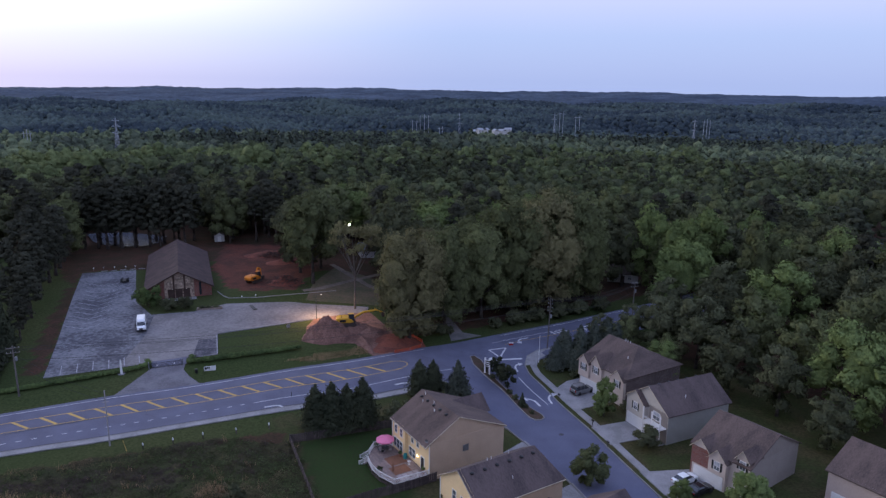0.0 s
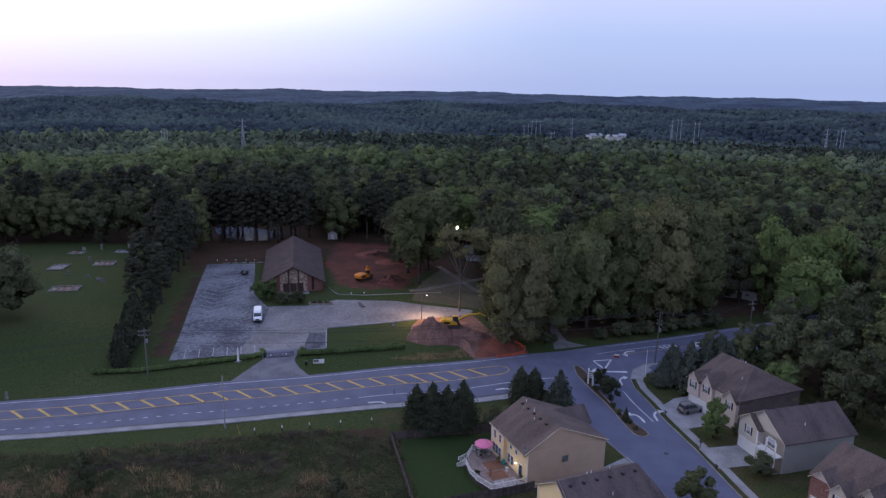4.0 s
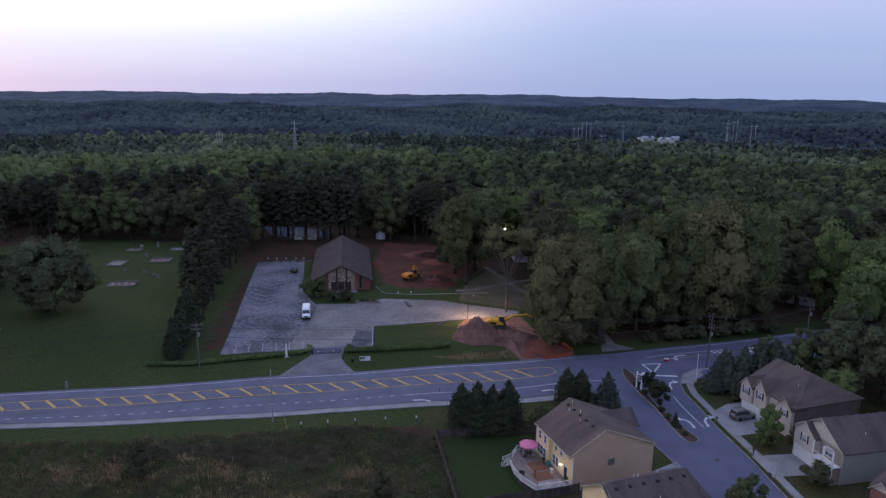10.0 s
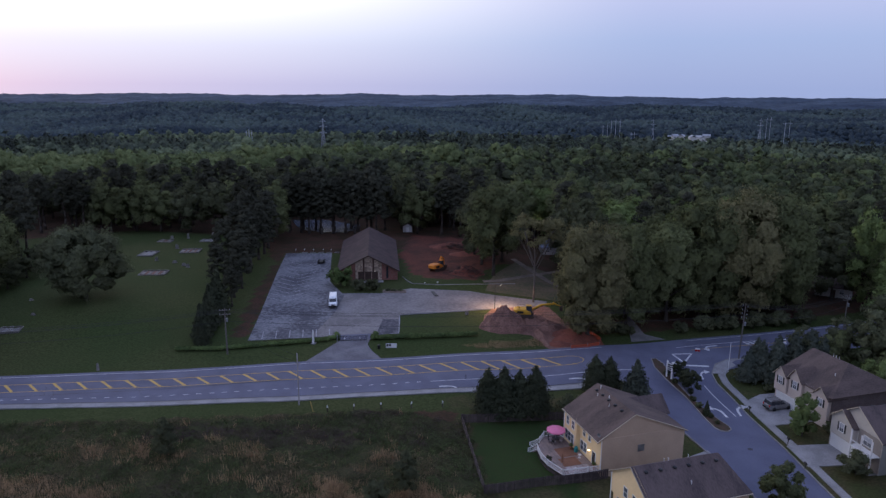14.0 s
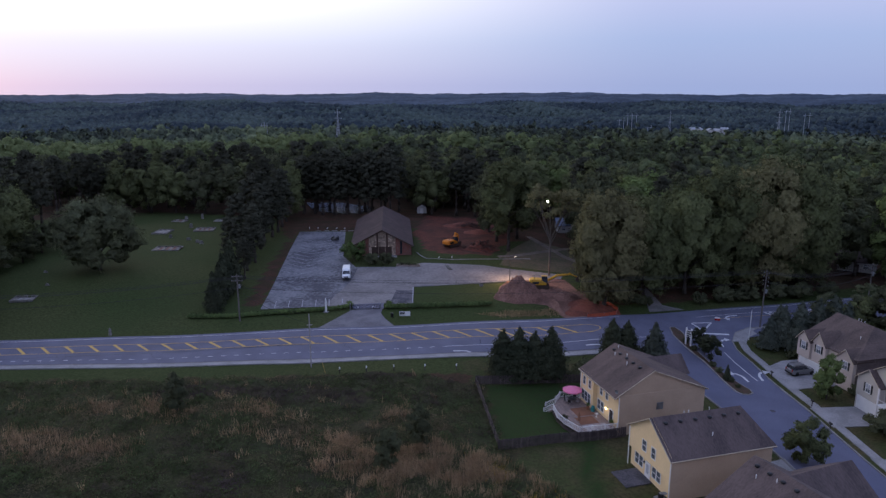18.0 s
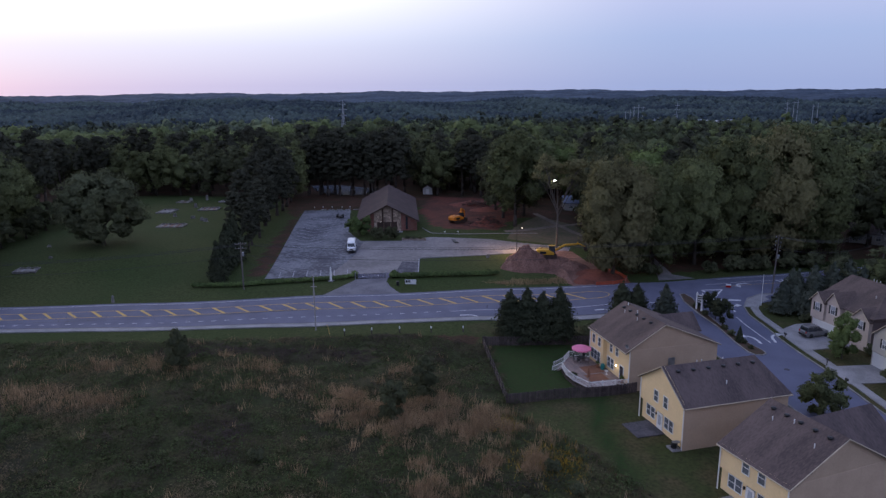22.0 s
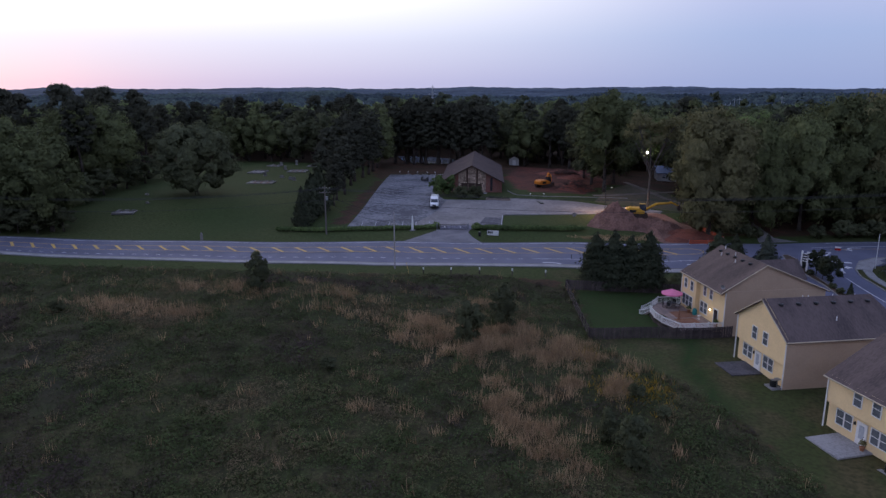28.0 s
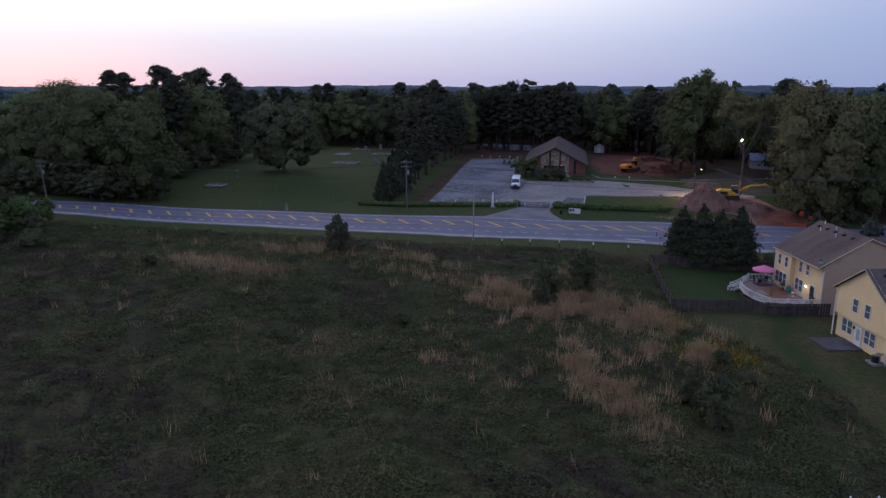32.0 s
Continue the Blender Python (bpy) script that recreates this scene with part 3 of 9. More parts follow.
def road_strip(name, off_a, off_b, lift, mat, xs, label="", cross=6):
    v, f = [], []
    for x in xs:
        a, b = off_a(x), off_b(x)
        for j in range(cross + 1):
            px, py = road_point(x, a + (b - a) * j / cross)
            v.append((px, py, 0))
    v = np.array(v)
    v[:, 2] = heights(v[:, 0], v[:, 1]) + lift
    k = cross + 1
    f = [(i * k + j, i * k + j + 1, (i + 1) * k + j + 1, (i + 1) * k + j) for i in range(len(xs) - 1) for j in range(cross)]
    return make(name, Shape().add(v, f), mat, road, label)


road_strip("carriageway", lambda x: -1.0, lambda x: kerb_off(x) - 0.05, 0.10, ASPHALT, ROAD_XS)
xs_line = [x for x in ROAD_XS if -250 <= x <= 110]
road_strip("edge_line", lambda x: 0.0, lambda x: 0.16, 0.14, WHITE_LINE, [x for x in xs_line if x < -2], "worn white edge line", 1)
road_strip("edge_line", lambda x: 0.0, lambda x: 0.14, 0.14, WHITE_LINE, [x for x in xs_line if x > 12], "worn white edge line", 1)
xs_hatch = [x for x in xs_line if -240 <= x <= -12]
road_strip("median_line", lambda x: hatch_a(x), lambda x: hatch_a(x) + 0.16, 0.14, YELLOW_LINE, xs_hatch, "faded yellow line", 1)
road_strip("median_line", lambda x: hatch_b(x), lambda x: hatch_b(x) + 0.16, 0.14, YELLOW_LINE, xs_hatch, "faded yellow line", 1)
nose = [road_point(-13 + 3.0 * math.sin(a), 5.5 - 2.15 * math.cos(a)) for a in np.linspace(0, math.pi, 12)]
make("median_nose", ribbon(nose, 0.08, 0.14, step=1), YELLOW_LINE, road, "rounded yellow end of the hatched median")
STRIPE_X0, STRIPE_STEP = -40.06, 3.78
k = -46
while True:
    x = STRIPE_X0 + STRIPE_STEP * k
    k += 1
    if x > -14:
        break
    if x < -215:
        continue
    a, b = road_point(x, hatch_a(x) + 0.1), road_point(x + 2.3, hatch_b(x) - 0.05)
    make("hatch_stripe", ribbon([a, b], 0.24, 0.142), YELLOW_LINE, road)
dash_off = [(-140, 8.5), (-112, 9.6), (-87, 11.0), (-39, 11.65), (0, 11.7)]
x = -126.0
while x < -41:
    a, b = road_point(x, table(x, dash_off)), road_point(x + 0.75, table(x + 0.75, dash_off))
    make("lane_dash", ribbon([a, b], 0.09, 0.142), WHITE_LINE, road)
    x += 1.96
xs_solid = [x for x in np.arange(-39.5, -3, 2.0)]
road_strip("turn_lane_line", lambda x: table(x, dash_off), lambda x: table(x, dash_off) + 0.16, 0.14, WHITE_LINE, xs_solid, "solid white line of the turning lane", 1)
road_strip("tar_seam", lambda x: table(x, [(-150, 9.5), (-100, 8.6), (-60, 7.2), (-10, 7.7)]), lambda x: table(x, [(-150, 9.5), (-100, 8.6), (-60, 7.2), (-10, 7.7)]) + 0.12, 0.13, TAR, [x for x in xs_line if -150 < x < -12], "dark sealed seam", 1)
random.seed(33)
for i in range(26):                     # sealed cracks across the lanes
    x, o = random.uniform(-130, 45), random.uniform(0.5, 9.0)
    pts = [road_point(x + random.uniform(-0.4, 0.4) + k * random.uniform(0.1, 0.5), o + k * 1.1) for k in range(random.randint(3, 5))]
    make("sealed_crack", ribbon(pts, 0.035, 0.125, step=1.2), TAR, road)
road_strip("centre_line", lambda x: 5.2, lambda x: 5.32, 0.14, YELLOW_LINE, [x for x in xs_line if 10 < x < 100], "yellow centre line", 1)
road_strip("turn_lane_line", lambda x: 3.1, lambda x: 3.25, 0.14, WHITE_LINE, [x for x in xs_line if 9 < x < 30], "white turning lane line", 1)


def arrow(at, heading, mirror, name="turn_arrow", size=1.0, parent=road):
    """A bent turn arrow painted on the road."""
    stem = [(0.0, -1.5), (0.0, -0.2), (0.15, 0.45), (0.55, 0.95), (1.05, 1.15)]
    s, c = math.sin(radians(heading)), math.cos(radians(heading))

    def turned(p):
        px, py = p[0] * mirror * size, p[1] * size
        return at[0] + c * px - s * py, at[1] + s * px + c * py

    sh = ribbon([turned(p) for p in stem], 0.17 * size, 0.145, step=0.4)
    tip = [turned(p) for p in ((1.0, 0.6), (2.0, 1.2), (1.0, 1.75))]
    sh.add([(x, y, ground_z(x, y) + 0.145) for x, y in tip], [(0, 1, 2)])
    return make(name, sh, WHITE_LINE, parent, "white turn arrow")


arrow((-30.3, 117.4), -64, 1, size=1.2)
arrow((-7.6, 129.8), -62, 1, size=1.2)
arrow(road_point(16.5, 4.2), 118, -1, size=1.3)
arrow(road_point(33.5, 4.2), 118, -1, size=1.3)
for i in range(4):
    x = 24.5 + i * 1.1
    make("road_lettering_bar", ribbon([road_point(x, 3.5), road_point(x + 0.4, 4.9)], 0.3, 0.145), WHITE_LINE, road, "worn white lettering that cannot be read")
# kerb and footway on the near side
xs_kerb = [x for x in ROAD_XS if -250 <= x <= -9]
kerb = thing("kerb_south", pose(0, 0, 0), "pale concrete kerb and narrow footway beside the road", "kerb", kind="structure")


def kerb_run(name, off0, off1, height, mat, xs, label=""):
    sh = Shape()
    v = []
    for x in xs:
        for o, h in ((off0, 0.02), (off0, height), (off1, height), (off1, -0.05)):
            px, py = road_point(x, kerb_off(x) + o)
            v.append((px, py, ground_z(px, py) + h + 0.06))
    f = [(i * 4 + j, i * 4 + j + 1, (i + 1) * 4 + j + 1, (i + 1) * 4 + j) for i in range(len(xs) - 1) for j in range(3)]
    f += [(0, 1, 2, 3), tuple(4 * (len(xs) - 1) + j for j in (3, 2, 1, 0))]
    ob = make(name, sh.add(v, f), mat, kerb, label)
    return ob


kerb_run("gutter", -0.45, 0.0, 0.045, TAR, xs_kerb, "dark gutter strip along the kerb")
kerb_run("kerb_stone", 0.0, 0.18, 0.15, KERB, xs_kerb)
kerb_run("footway", 0.2, 1.55, 0.13, CONCRETE, xs_kerb, "narrow pale concrete footway")

# ---------------------------------------------------------------- side street with its island
EAST = [(33, 154.5), (26, 151.5), (21.5, 149), (18.9, 146), (18.0, 142.5), (18.6, 138.5), (20.3, 133.5), (22.2, 128), (24.4, 122), (26.4, 116), (28.2, 110), (30.0, 104), (31.8, 98), (36, 84), (44, 66)]
WEST = [(-6.5, 132.5), (-2, 133.0), (1.2, 131.5), (3.5, 128.5), (8, 121), (12, 114.5), (15, 109), (18, 103), (20.4, 97), (25, 83), (33, 63)]
street = thing("side_street", pose(0, 0, 0), "blue-grey asphalt side street with white arrows", "street", kind="structure")
mouth = [road_point(x, 11.2) for x in (30, 20, 10, 0, -7)]
sheet("carriageway", EAST[::-1] + mouth + WEST, STREET, 0.085, 2.5, parent=street)


def curb(name, line, side, mat=KERB, width=0.2, height=0.16, parent=street):
    sh, v = Shape(), []
    pts = []
    for (x0, y0), (x1, y1) in zip(line, line[1:]):
        n = max(1, int(math.hypot(x1 - x0, y1 - y0) / 1.5))
        pts += [(x0 + (x1 - x0) * i / n, y0 + (y1 - y0) * i / n) for i in range(n)]
    pts.append(line[-1])
    for i, (x, y) in enumerate(pts):
        a, b = pts[max(0, i - 1)], pts[min(len(pts) - 1, i + 1)]
        dx, dy = b[0] - a[0], b[1] - a[1]
        n = math.hypot(dx, dy)
        ox, oy = -dy / n * width * side, dx / n * width * side
        z = ground_z(x, y) + 0.07
        v += [(x, y, z - 0.1), (x, y, z + height), (x + ox, y + oy, z + height), (x + ox, y + oy, z - 0.2)]
    f = [(i * 4 + j, i * 4 + j + 1, (i + 1) * 4 + j + 1, (i + 1) * 4 + j) for i in range(len(pts) - 1) for j in range(3)]
    return make(name, sh.add(v, f + [(0, 1, 2, 3)]), mat, parent)


curb("kerb_stone", EAST, 1)
curb("kerb_stone", WEST, -1)


def offset_line(line, d):
    out = []
    for i, (x, y) in enumerate(line):
        a, b = line[max(0, i - 1)], line[min(len(line) - 1, i + 1)]
        dx, dy = b[0] - a[0], b[1] - a[1]
        n = math.hypot(dx, dy)
        out.append((x - dy / n * d, y + dx / n * d))
    return out


walk_in, walk_out = offset_line(EAST, 1.3), offset_line(EAST, 2.7)
footpath = sheet("footpath", walk_in[2:] + walk_out[2:][::-1], CONCRETE, 0.13, 2.0, 0.15)
tagged(footpath, "pale concrete footpath along the side street", "footpath", kind="structure")
corner_pad = sheet("corner_paving", EAST[0:5] + [(20.2, 143), (21.0, 146), (23.6, 149.5), (27, 151), (32.5, 152.8)][0:5], CONCRETE, 0.17, 2.0, 0.15)
tagged(corner_pad, "pale concrete corner paving with a dropped kerb", "paving", kind="structure")
ISLAND = [(6.4, 145.0), (7.2, 145.4), (8.6, 143.5), (10.4, 137.4), (13.0, 130.8), (15.6, 126.0), (18.9, 121.2), (19.2, 120.0), (18.6, 119.1), (17.6, 119.0), (16.7, 119.8), (15.6, 122.4), (12.4, 130.6), (9.4, 136.4), (7.0, 141.4)]
island = thing("traffic_island", pose(0, 0, 0), "long kerbed traffic island with red mulch and shrubs", "island", kind="structure")
sheet("planting_bed", ISLAND, MULCH, 0.22, 2.0, 0.2, island, "red-brown mulch bed")
curb("island_kerb", ISLAND + ISLAND[:1], 1, parent=island)
stop = Shape()
ribbon([(9.6, 143.6), (17.7, 144.9)], 0.24, 0.13, stop)
make("stop_line", stop, WHITE_LINE, street, "thick white stop line")
tri = Shape()
ribbon([(10.6, 148.6), (14.6, 149.8)], 0.18, 0.13, tri), ribbon([(14.6, 149.8), (12.9, 145.0)], 0.18, 0.13, tri), ribbon([(12.9, 145.0), (10.6, 148.6)], 0.18, 0.13, tri)
make("yield_triangle", tri, WHITE_LINE, street, "painted white triangle at the junction")
make("lane_line", ribbon([(16.2, 136.8), (17.5, 132.5), (19.0, 129.0), (20.7, 125.4)], 0.09, 0.13), WHITE_LINE, street, "thin white lane line")
arrow((11.4, 142.6), 60, 1, size=1.1, parent=street)
arrow((15.9, 141.2), 12, 1, size=1.1, parent=street)
arrow((18.5, 126.4), 20, -1, size=1.25, parent=street)
arrow((21.2, 127.6), 12, 1, size=1.25, parent=street)
cover = Shape().lathe([(0.42, 0), (0.42, 0.02), (0.36, 0.025)], 16, (21.4, 113.4, ground_z(21.4, 113.4) + 0.09))
tagged(make("manhole_cover", cover, TAR), "dark iron manhole cover in the street", "manhole")

# driveways
for name, pts, lab in (("driveway_1", [(23.0, 131.6), (26.0, 123.2), (33.6, 126.6), (32.2, 132.8), (29.6, 137.2), (26.0, 135.4)], "pale concrete driveway leading to a white garage door"),
                       ("driveway_2", [(27.3, 116.2), (29.3, 110.0), (37.0, 112.6), (35.0, 118.6)], "pale concrete driveway beside a clipped bush"),
                       ("driveway_3", [(32.0, 101.2), (34.0, 94.6), (42.6, 97.6), (40.2, 102.0)], "concrete driveway with two parked cars"),
                       ("driveway_4", [(9.4, 104.6), (11.6, 101.0), (17.6, 105.2), (14.6, 110.6)], "pale concrete driveway in front of the cream house"),
                       ("driveway_5", [(16.4, 93.6), (18.2, 90.0), (22.2, 92.4), (20.6, 97.4)], "concrete driveway to the street")):
    tagged(sheet(name, pts, CONCRETE, 0.115, 2.0, 0.12), lab, "driveway", kind="structure")
far_drive = sheet("gravel_drive", [(2.2, 153.6), (9.6, 157.6), (5.0, 159.6), (3.4, 165), (0.4, 174), (-3.4, 184), (-5.6, 184), (-1.6, 174), (1.2, 165), (1.6, 159)], material("grey_gravel", (0.17, 0.16, 0.16), (0.11, 0.105, 0.105), 0.9, 0.5, 12, 0.6, 0.02), 0.06, 2.5)
tagged(far_drive, "pale gravel drive running into the woods", "drive", kind="structure")


# ---------------------------------------------------------------- the church's car park
def lot_material():
    m = material("old_car_park_asphalt", (0.190, 0.191, 0.212), (0.064, 0.064, 0.079), 0.85, 0.12, 11, 0.62, 0.004)
    return m


LOT = [(-77.0, 125.9), (-58.4, 134.6), (-58.0, 131.5), (-52.2, 134.0), (-53.0, 136.6), (-47.4, 139.2), (-51.2, 151.2), (-34, 160.6), (-19, 168.5), (-19, 173), (-40, 174.6), (-55, 171.0), (-61, 164.5), (-70.5, 161.5),
       (-78.5, 171.5), (-90.5, 199.8), (-104.2, 195.5)]
lot = sheet("car_park", LOT, lot_material(), 0.05, 3.0)
tagged(lot, "cracked and stained grey asphalt car park", "car park", kind="structure")
front_lot = sheet("concrete_apron", [(-65.2, 131.6), (-58.6, 134.7), (-53.2, 136.9), (-47.8, 139.5), (-51.4, 151.4), (-34.2, 160.9), (-19.5, 168.7), (-19.5, 172.6), (-40, 174.2), (-55, 170.6), (-61, 164.1), (-69.5, 161.0), (-67, 150)],
                  material("worn_concrete_paving", (0.225, 0.210, 0.212), (0.138, 0.128, 0.132), 0.88, 0.13, 12, 0.6, 0.004), 0.085, 3.0)
tagged(front_lot, "paler worn paving before the church with oil stains", "paving", kind="structure")
apron = sheet("drive_entrance", [(-58.2, 132.2), (-52.4, 134.4), (-51.8, 131.4), (-49.8, 128.8), (-46.2, 125.6), (-60.4, 119.2), (-59.6, 123.6), (-59.0, 127.4)], material("worn_pale_asphalt", (0.17, 0.166, 0.185), (0.105, 0.10, 0.118), 0.85, 0.3, 10, 0.6, 0.004), 0.10, 2.5)
tagged(apron, "pale worn asphalt entrance between the hedges", "entrance", kind="structure")
mat_dark = sheet("asphalt_patch", [(-58.2, 131.9), (-52.2, 134.2), (-53.3, 137.4), (-59.9, 134.6)], ASPHALT, 0.125, 2.5)
tagged(mat_dark, "dark newer asphalt strip at the gate", "patch", kind="structure")
worn = sheet("asphalt_patch", [(-54.2, 147.4), (-50.2, 148.4), (-47.9, 139.8), (-51.4, 137.6), (-52.6, 139.6)], material("stained_dark_asphalt", (0.135, 0.13, 0.15), (0.045, 0.045, 0.06), 0.85, 0.5, 5, 0.7, 0.004), 0.10, 2.0)
tagged(worn, "dark stained asphalt patch beside the lawn", "patch", kind="structure")
LOT_LINE = material("faded_white_paint", (0.40, 0.40, 0.43), (0.2, 0.2, 0.23), 0.8, 1.2, 9, 0.6)
lines = thing("parking_lines", pose(0, 0, 0), "faded white parking bay lines on asphalt", "markings", kind="structure")
for i in range(11):
    t = i / 10.0
    cx, cy = -82.0 - 9.5 * t, 152.0 + 31.0 * t
    for s in (-1, 1):
        make("bay_line", ribbon([(cx, cy), (cx + s * 4.2 - 1.2, cy + 1.4 * s + 3.0)], 0.09, 0.12, step=2), LOT_LINE, lines)
for i in range(6):
    x, y = -74.5 + i * 2.6, 127.4 + i * 1.22
    make("bay_line", ribbon([(x, y), (x - 2.0, y + 4.4)], 0.09, 0.12), LOT_LINE, lines)
make("bay_line", ribbon([(-47.6, 139.6), (-51.2, 150.6)], 0.1, 0.13), LOT_LINE, lines)


# ---------------------------------------------------------------- houses
def window(parent, plane, a, z, w, h, shutters=False, blind=0.5, grid=True):
    """A sash window on a wall that runs along x ('u') or y ('v') at a level, with its outside on the side of the sign."""
    axis, level, sign = plane

    def at(p, q, r):  # along, outward, up
        return (p, level + sign * q, r) if axis == "u" else (level + sign * q, p, r)

    def slab_box(sh, p0, p1, q0, q1, r0, r1):
        c = [at(p, q, r) for r in (r0, r1) for p, q in ((p0, q0), (p1, q0), (p1, q1), (p0, q1))]
        sh.add(c, [(3, 2, 1, 0), (4, 5, 6, 7), (0, 1, 5, 4), (1, 2, 6, 5), (2, 3, 7, 6), (3, 0, 4, 7)])
        return sh

    fr = Shape()
    t = 0.09
    slab_box(fr, a, a + w, -0.05, 0.075, z - t, z), slab_box(fr, a, a + w, -0.05, 0.075, z + h, z + h + t)
    slab_box(fr, a - t, a, -0.05, 0.075, z - t, z + h + t), slab_box(fr, a + w, a + w + t, -0.05, 0.075, z - t, z + h + t)
    slab_box(fr, a, a + w, -0.04, 0.065, z + h * 0.5 - 0.03, z + h * 0.5 + 0.03)
    frame_ob = make("window", fr, TRIM, parent, "white framed sash window")
    slabs = Shape()
    slab_box(slabs, a, a + w, -0.05, 0.034, z, z + h * 0.5 - 0.03)
    make("pane", slabs, PANE, frame_ob)
    up = Shape()
    slab_box(up, a, a + w, -0.05, 0.042, z + h * 0.5 + 0.03, z + h)
    make("pane", up, BLIND if blind else PANE, frame_ob)
    if grid:
        bars = Shape()
        slab_box(bars, a + w / 2 - 0.015, a + w / 2 + 0.015, 0.0, 0.055, z, z + h)
        make("glazing_bar", bars, TRIM, frame_ob)
    if shutters:
        for s in (a - t - 0.36, a + w + t + 0.02):
            sh = Shape()
            slab_box(sh, s, s + 0.34, 0, 0.04, z - 0.05, z + h + 0.05)
            for i in range(7):
                r = z + h * (i + 0.2) / 7
                slab_box(sh, s + 0.04, s + 0.30, 0.04, 0.055, r, r + h / 14)
            make("shutter", sh, SHUTTER, frame_ob, "dark louvred shutter")
    return frame_ob


def cross_wing(parent, x0, x1, d, yend, eave, rise, main_eave, main_rise, wall, roof, label=""):
    """A front wing whose ridge runs into the main roof's front slope, with valleys between them."""
    over, thick = 0.35, 0.14
    xm, half, top = (x0 + x1) / 2, (x1 - x0) / 2, eave + rise
    low = eave - rise * over / half
    ys = d + 0.3
    yr = d / 2 + d / 2 * (1 - (top - main_eave) / main_rise)
    up = [(x0 - over, ys, low), (x0 - over, yend + over, low), (xm, yend + over, top), (xm, yr, top), (x1 + over, ys, low), (x1 + over, yend + over, low)]
    v = up + [(x, y, z - thick) for x, y, z in up]
    f = [(0, 1, 2, 3), (3, 2, 5, 4), (6, 9, 8, 7), (9, 10, 11, 8), (0, 6, 7, 1), (4, 5, 11, 10), (1, 7, 8, 2), (2, 8, 11, 5)]
    make("wing_roof", Shape().add(v, f), SHINGLE_ACROSS, parent, label)
    make("wing_wall", Shape().box(x0, d, -0.4, x1, yend, eave), wall, parent)
    make("wing_gable", Shape().prism([(x0, eave), (x1, eave), (xm, top - 0.1)], yend - 0.15, yend - 0.02), wall, parent)
    eave_trim(parent, (x1 + over + 0.02, ys, low), (x1 + over + 0.02, yend + over, low), ALMOND)


def gable_roof(sh, x0, x1, y0, y1, eave, rise, along="x", over=0.35, thick=0.16, hip0=0.0, hip1=0.0):
    """A roof of two planes over a box, in one piece; the ridge runs along x or y. hip0, hip1: how far the ridge stops short of each end."""
    if along == "x":
        p0, p1, q0, q1 = x0, x1, y0, y1
    else:
        p0, p1, q0, q1 = y0, y1, x0, x1
    qm = (q0 + q1) / 2
    low = eave - rise * over / ((q1 - q0) / 2)
    a, b = p0 - over, p1 + over
    top = [(a, q0 - over, low), (b, q0 - over, low), (b, q1 + over, low), (a, q1 + over, low), (a + hip0, qm, eave + rise), (b - hip1, qm, eave + rise)]
    v = top + [(p, q, z - thick) for p, q, z in top]
    f = [(0, 1, 5, 4), (2, 3, 4, 5), (6, 10, 11, 7), (8, 11, 10, 9), (0, 6, 7, 1), (2, 8, 9, 3)]
    f += [(3, 0, 4), (9, 10, 6), (3, 9, 6, 0)] if hip0 else [(0, 4, 10, 6), (4, 3, 9, 10)]
    f += [(1, 2, 5), (7, 11, 8), (1, 7, 8, 2)] if hip1 else [(1, 7, 11, 5), (5, 11, 8, 2)]
    if along != "x":
        v = [(q, p, z) for p, q, z in v]
    return sh.add(v, f)


def siding_ridges(parent, axis, level, sign, a0, a1, z0, z1, mat, step=0.21):
    """Lap boards of a clad wall, each with its own lower lip."""
    sh = Shape()
    z = z0
    while z < z1 - 0.05:
        top = min(z + step, z1)
        pts = [(0.0, top), (0.004, top), (0.028, z), (0.0, z)]
        if axis == "u":
            v = [(a, level + sign * q, r) for a in (a0, a1) for q, r in pts]
        else:
            v = [(level + sign * q, a, r) for a in (a0, a1) for q, r in pts]
        sh.add(v, [(0, 1, 5, 4), (1, 2, 6, 5), (2, 3, 7, 6), (0, 3, 2, 1), (4, 5, 6, 7)])
        z += step
    return make("lap_siding", sh, mat, parent)


def roof_vents(parent, pts, roof_z):
    for x, y in pts:
        z = roof_z(x, y)
        sh = Shape().lathe([(0.24, 0.0), (0.24, 0.12), (0.30, 0.14), (0.26, 0.24), (0.10, 0.28)], 10, (x, y, z - 0.06))
        make("roof_vent", sh, BLACK_METAL, parent, "dark round roof vent")


def vent_pipes(parent, pts, roof_z):
    for x, y in pts:
        z = roof_z(x, y)
        make("vent_pipe", Shape().beam((x, y, z - 0.1), (x, y, z + 0.42), 0.055, n=8), TRIM, parent, "white vent pipe")


def eave_trim(parent, a, b, mat=ALMOND, drop=0.12):
    a, b = Vector(a), Vector(b)
    d = (b - a).normalized()
    side = Vector((-d.y, d.x, 0)).normalized() * 0.03
    sh = Shape().add([a - side, b - side, b + side, a + side] + [p - Vector((0, 0, drop)) for p in (a - side, b - side, b + side, a + side)],
                     [(0, 1, 2, 3), (7, 6, 5, 4), (0, 4, 5, 1), (1, 5, 6, 2), (2, 6, 7, 3), (3, 7, 4, 0)])
    return make("fascia", sh, mat, parent)


def downspout(parent, x, y, z0, z1):
    make("downspout", Shape().box(x - 0.05, y - 0.05, z0, x + 0.05, y + 0.05, z1), TRIM, parent, "white downspout")


def house_pose(ax, ay, bx, by, z):
    """A house's own frame: x from corner a to corner b along one wall, y away to its left side."""
    return pose(ax, ay, z, 0, 0, math.degrees(math.atan2(by - ay, bx - ax)))


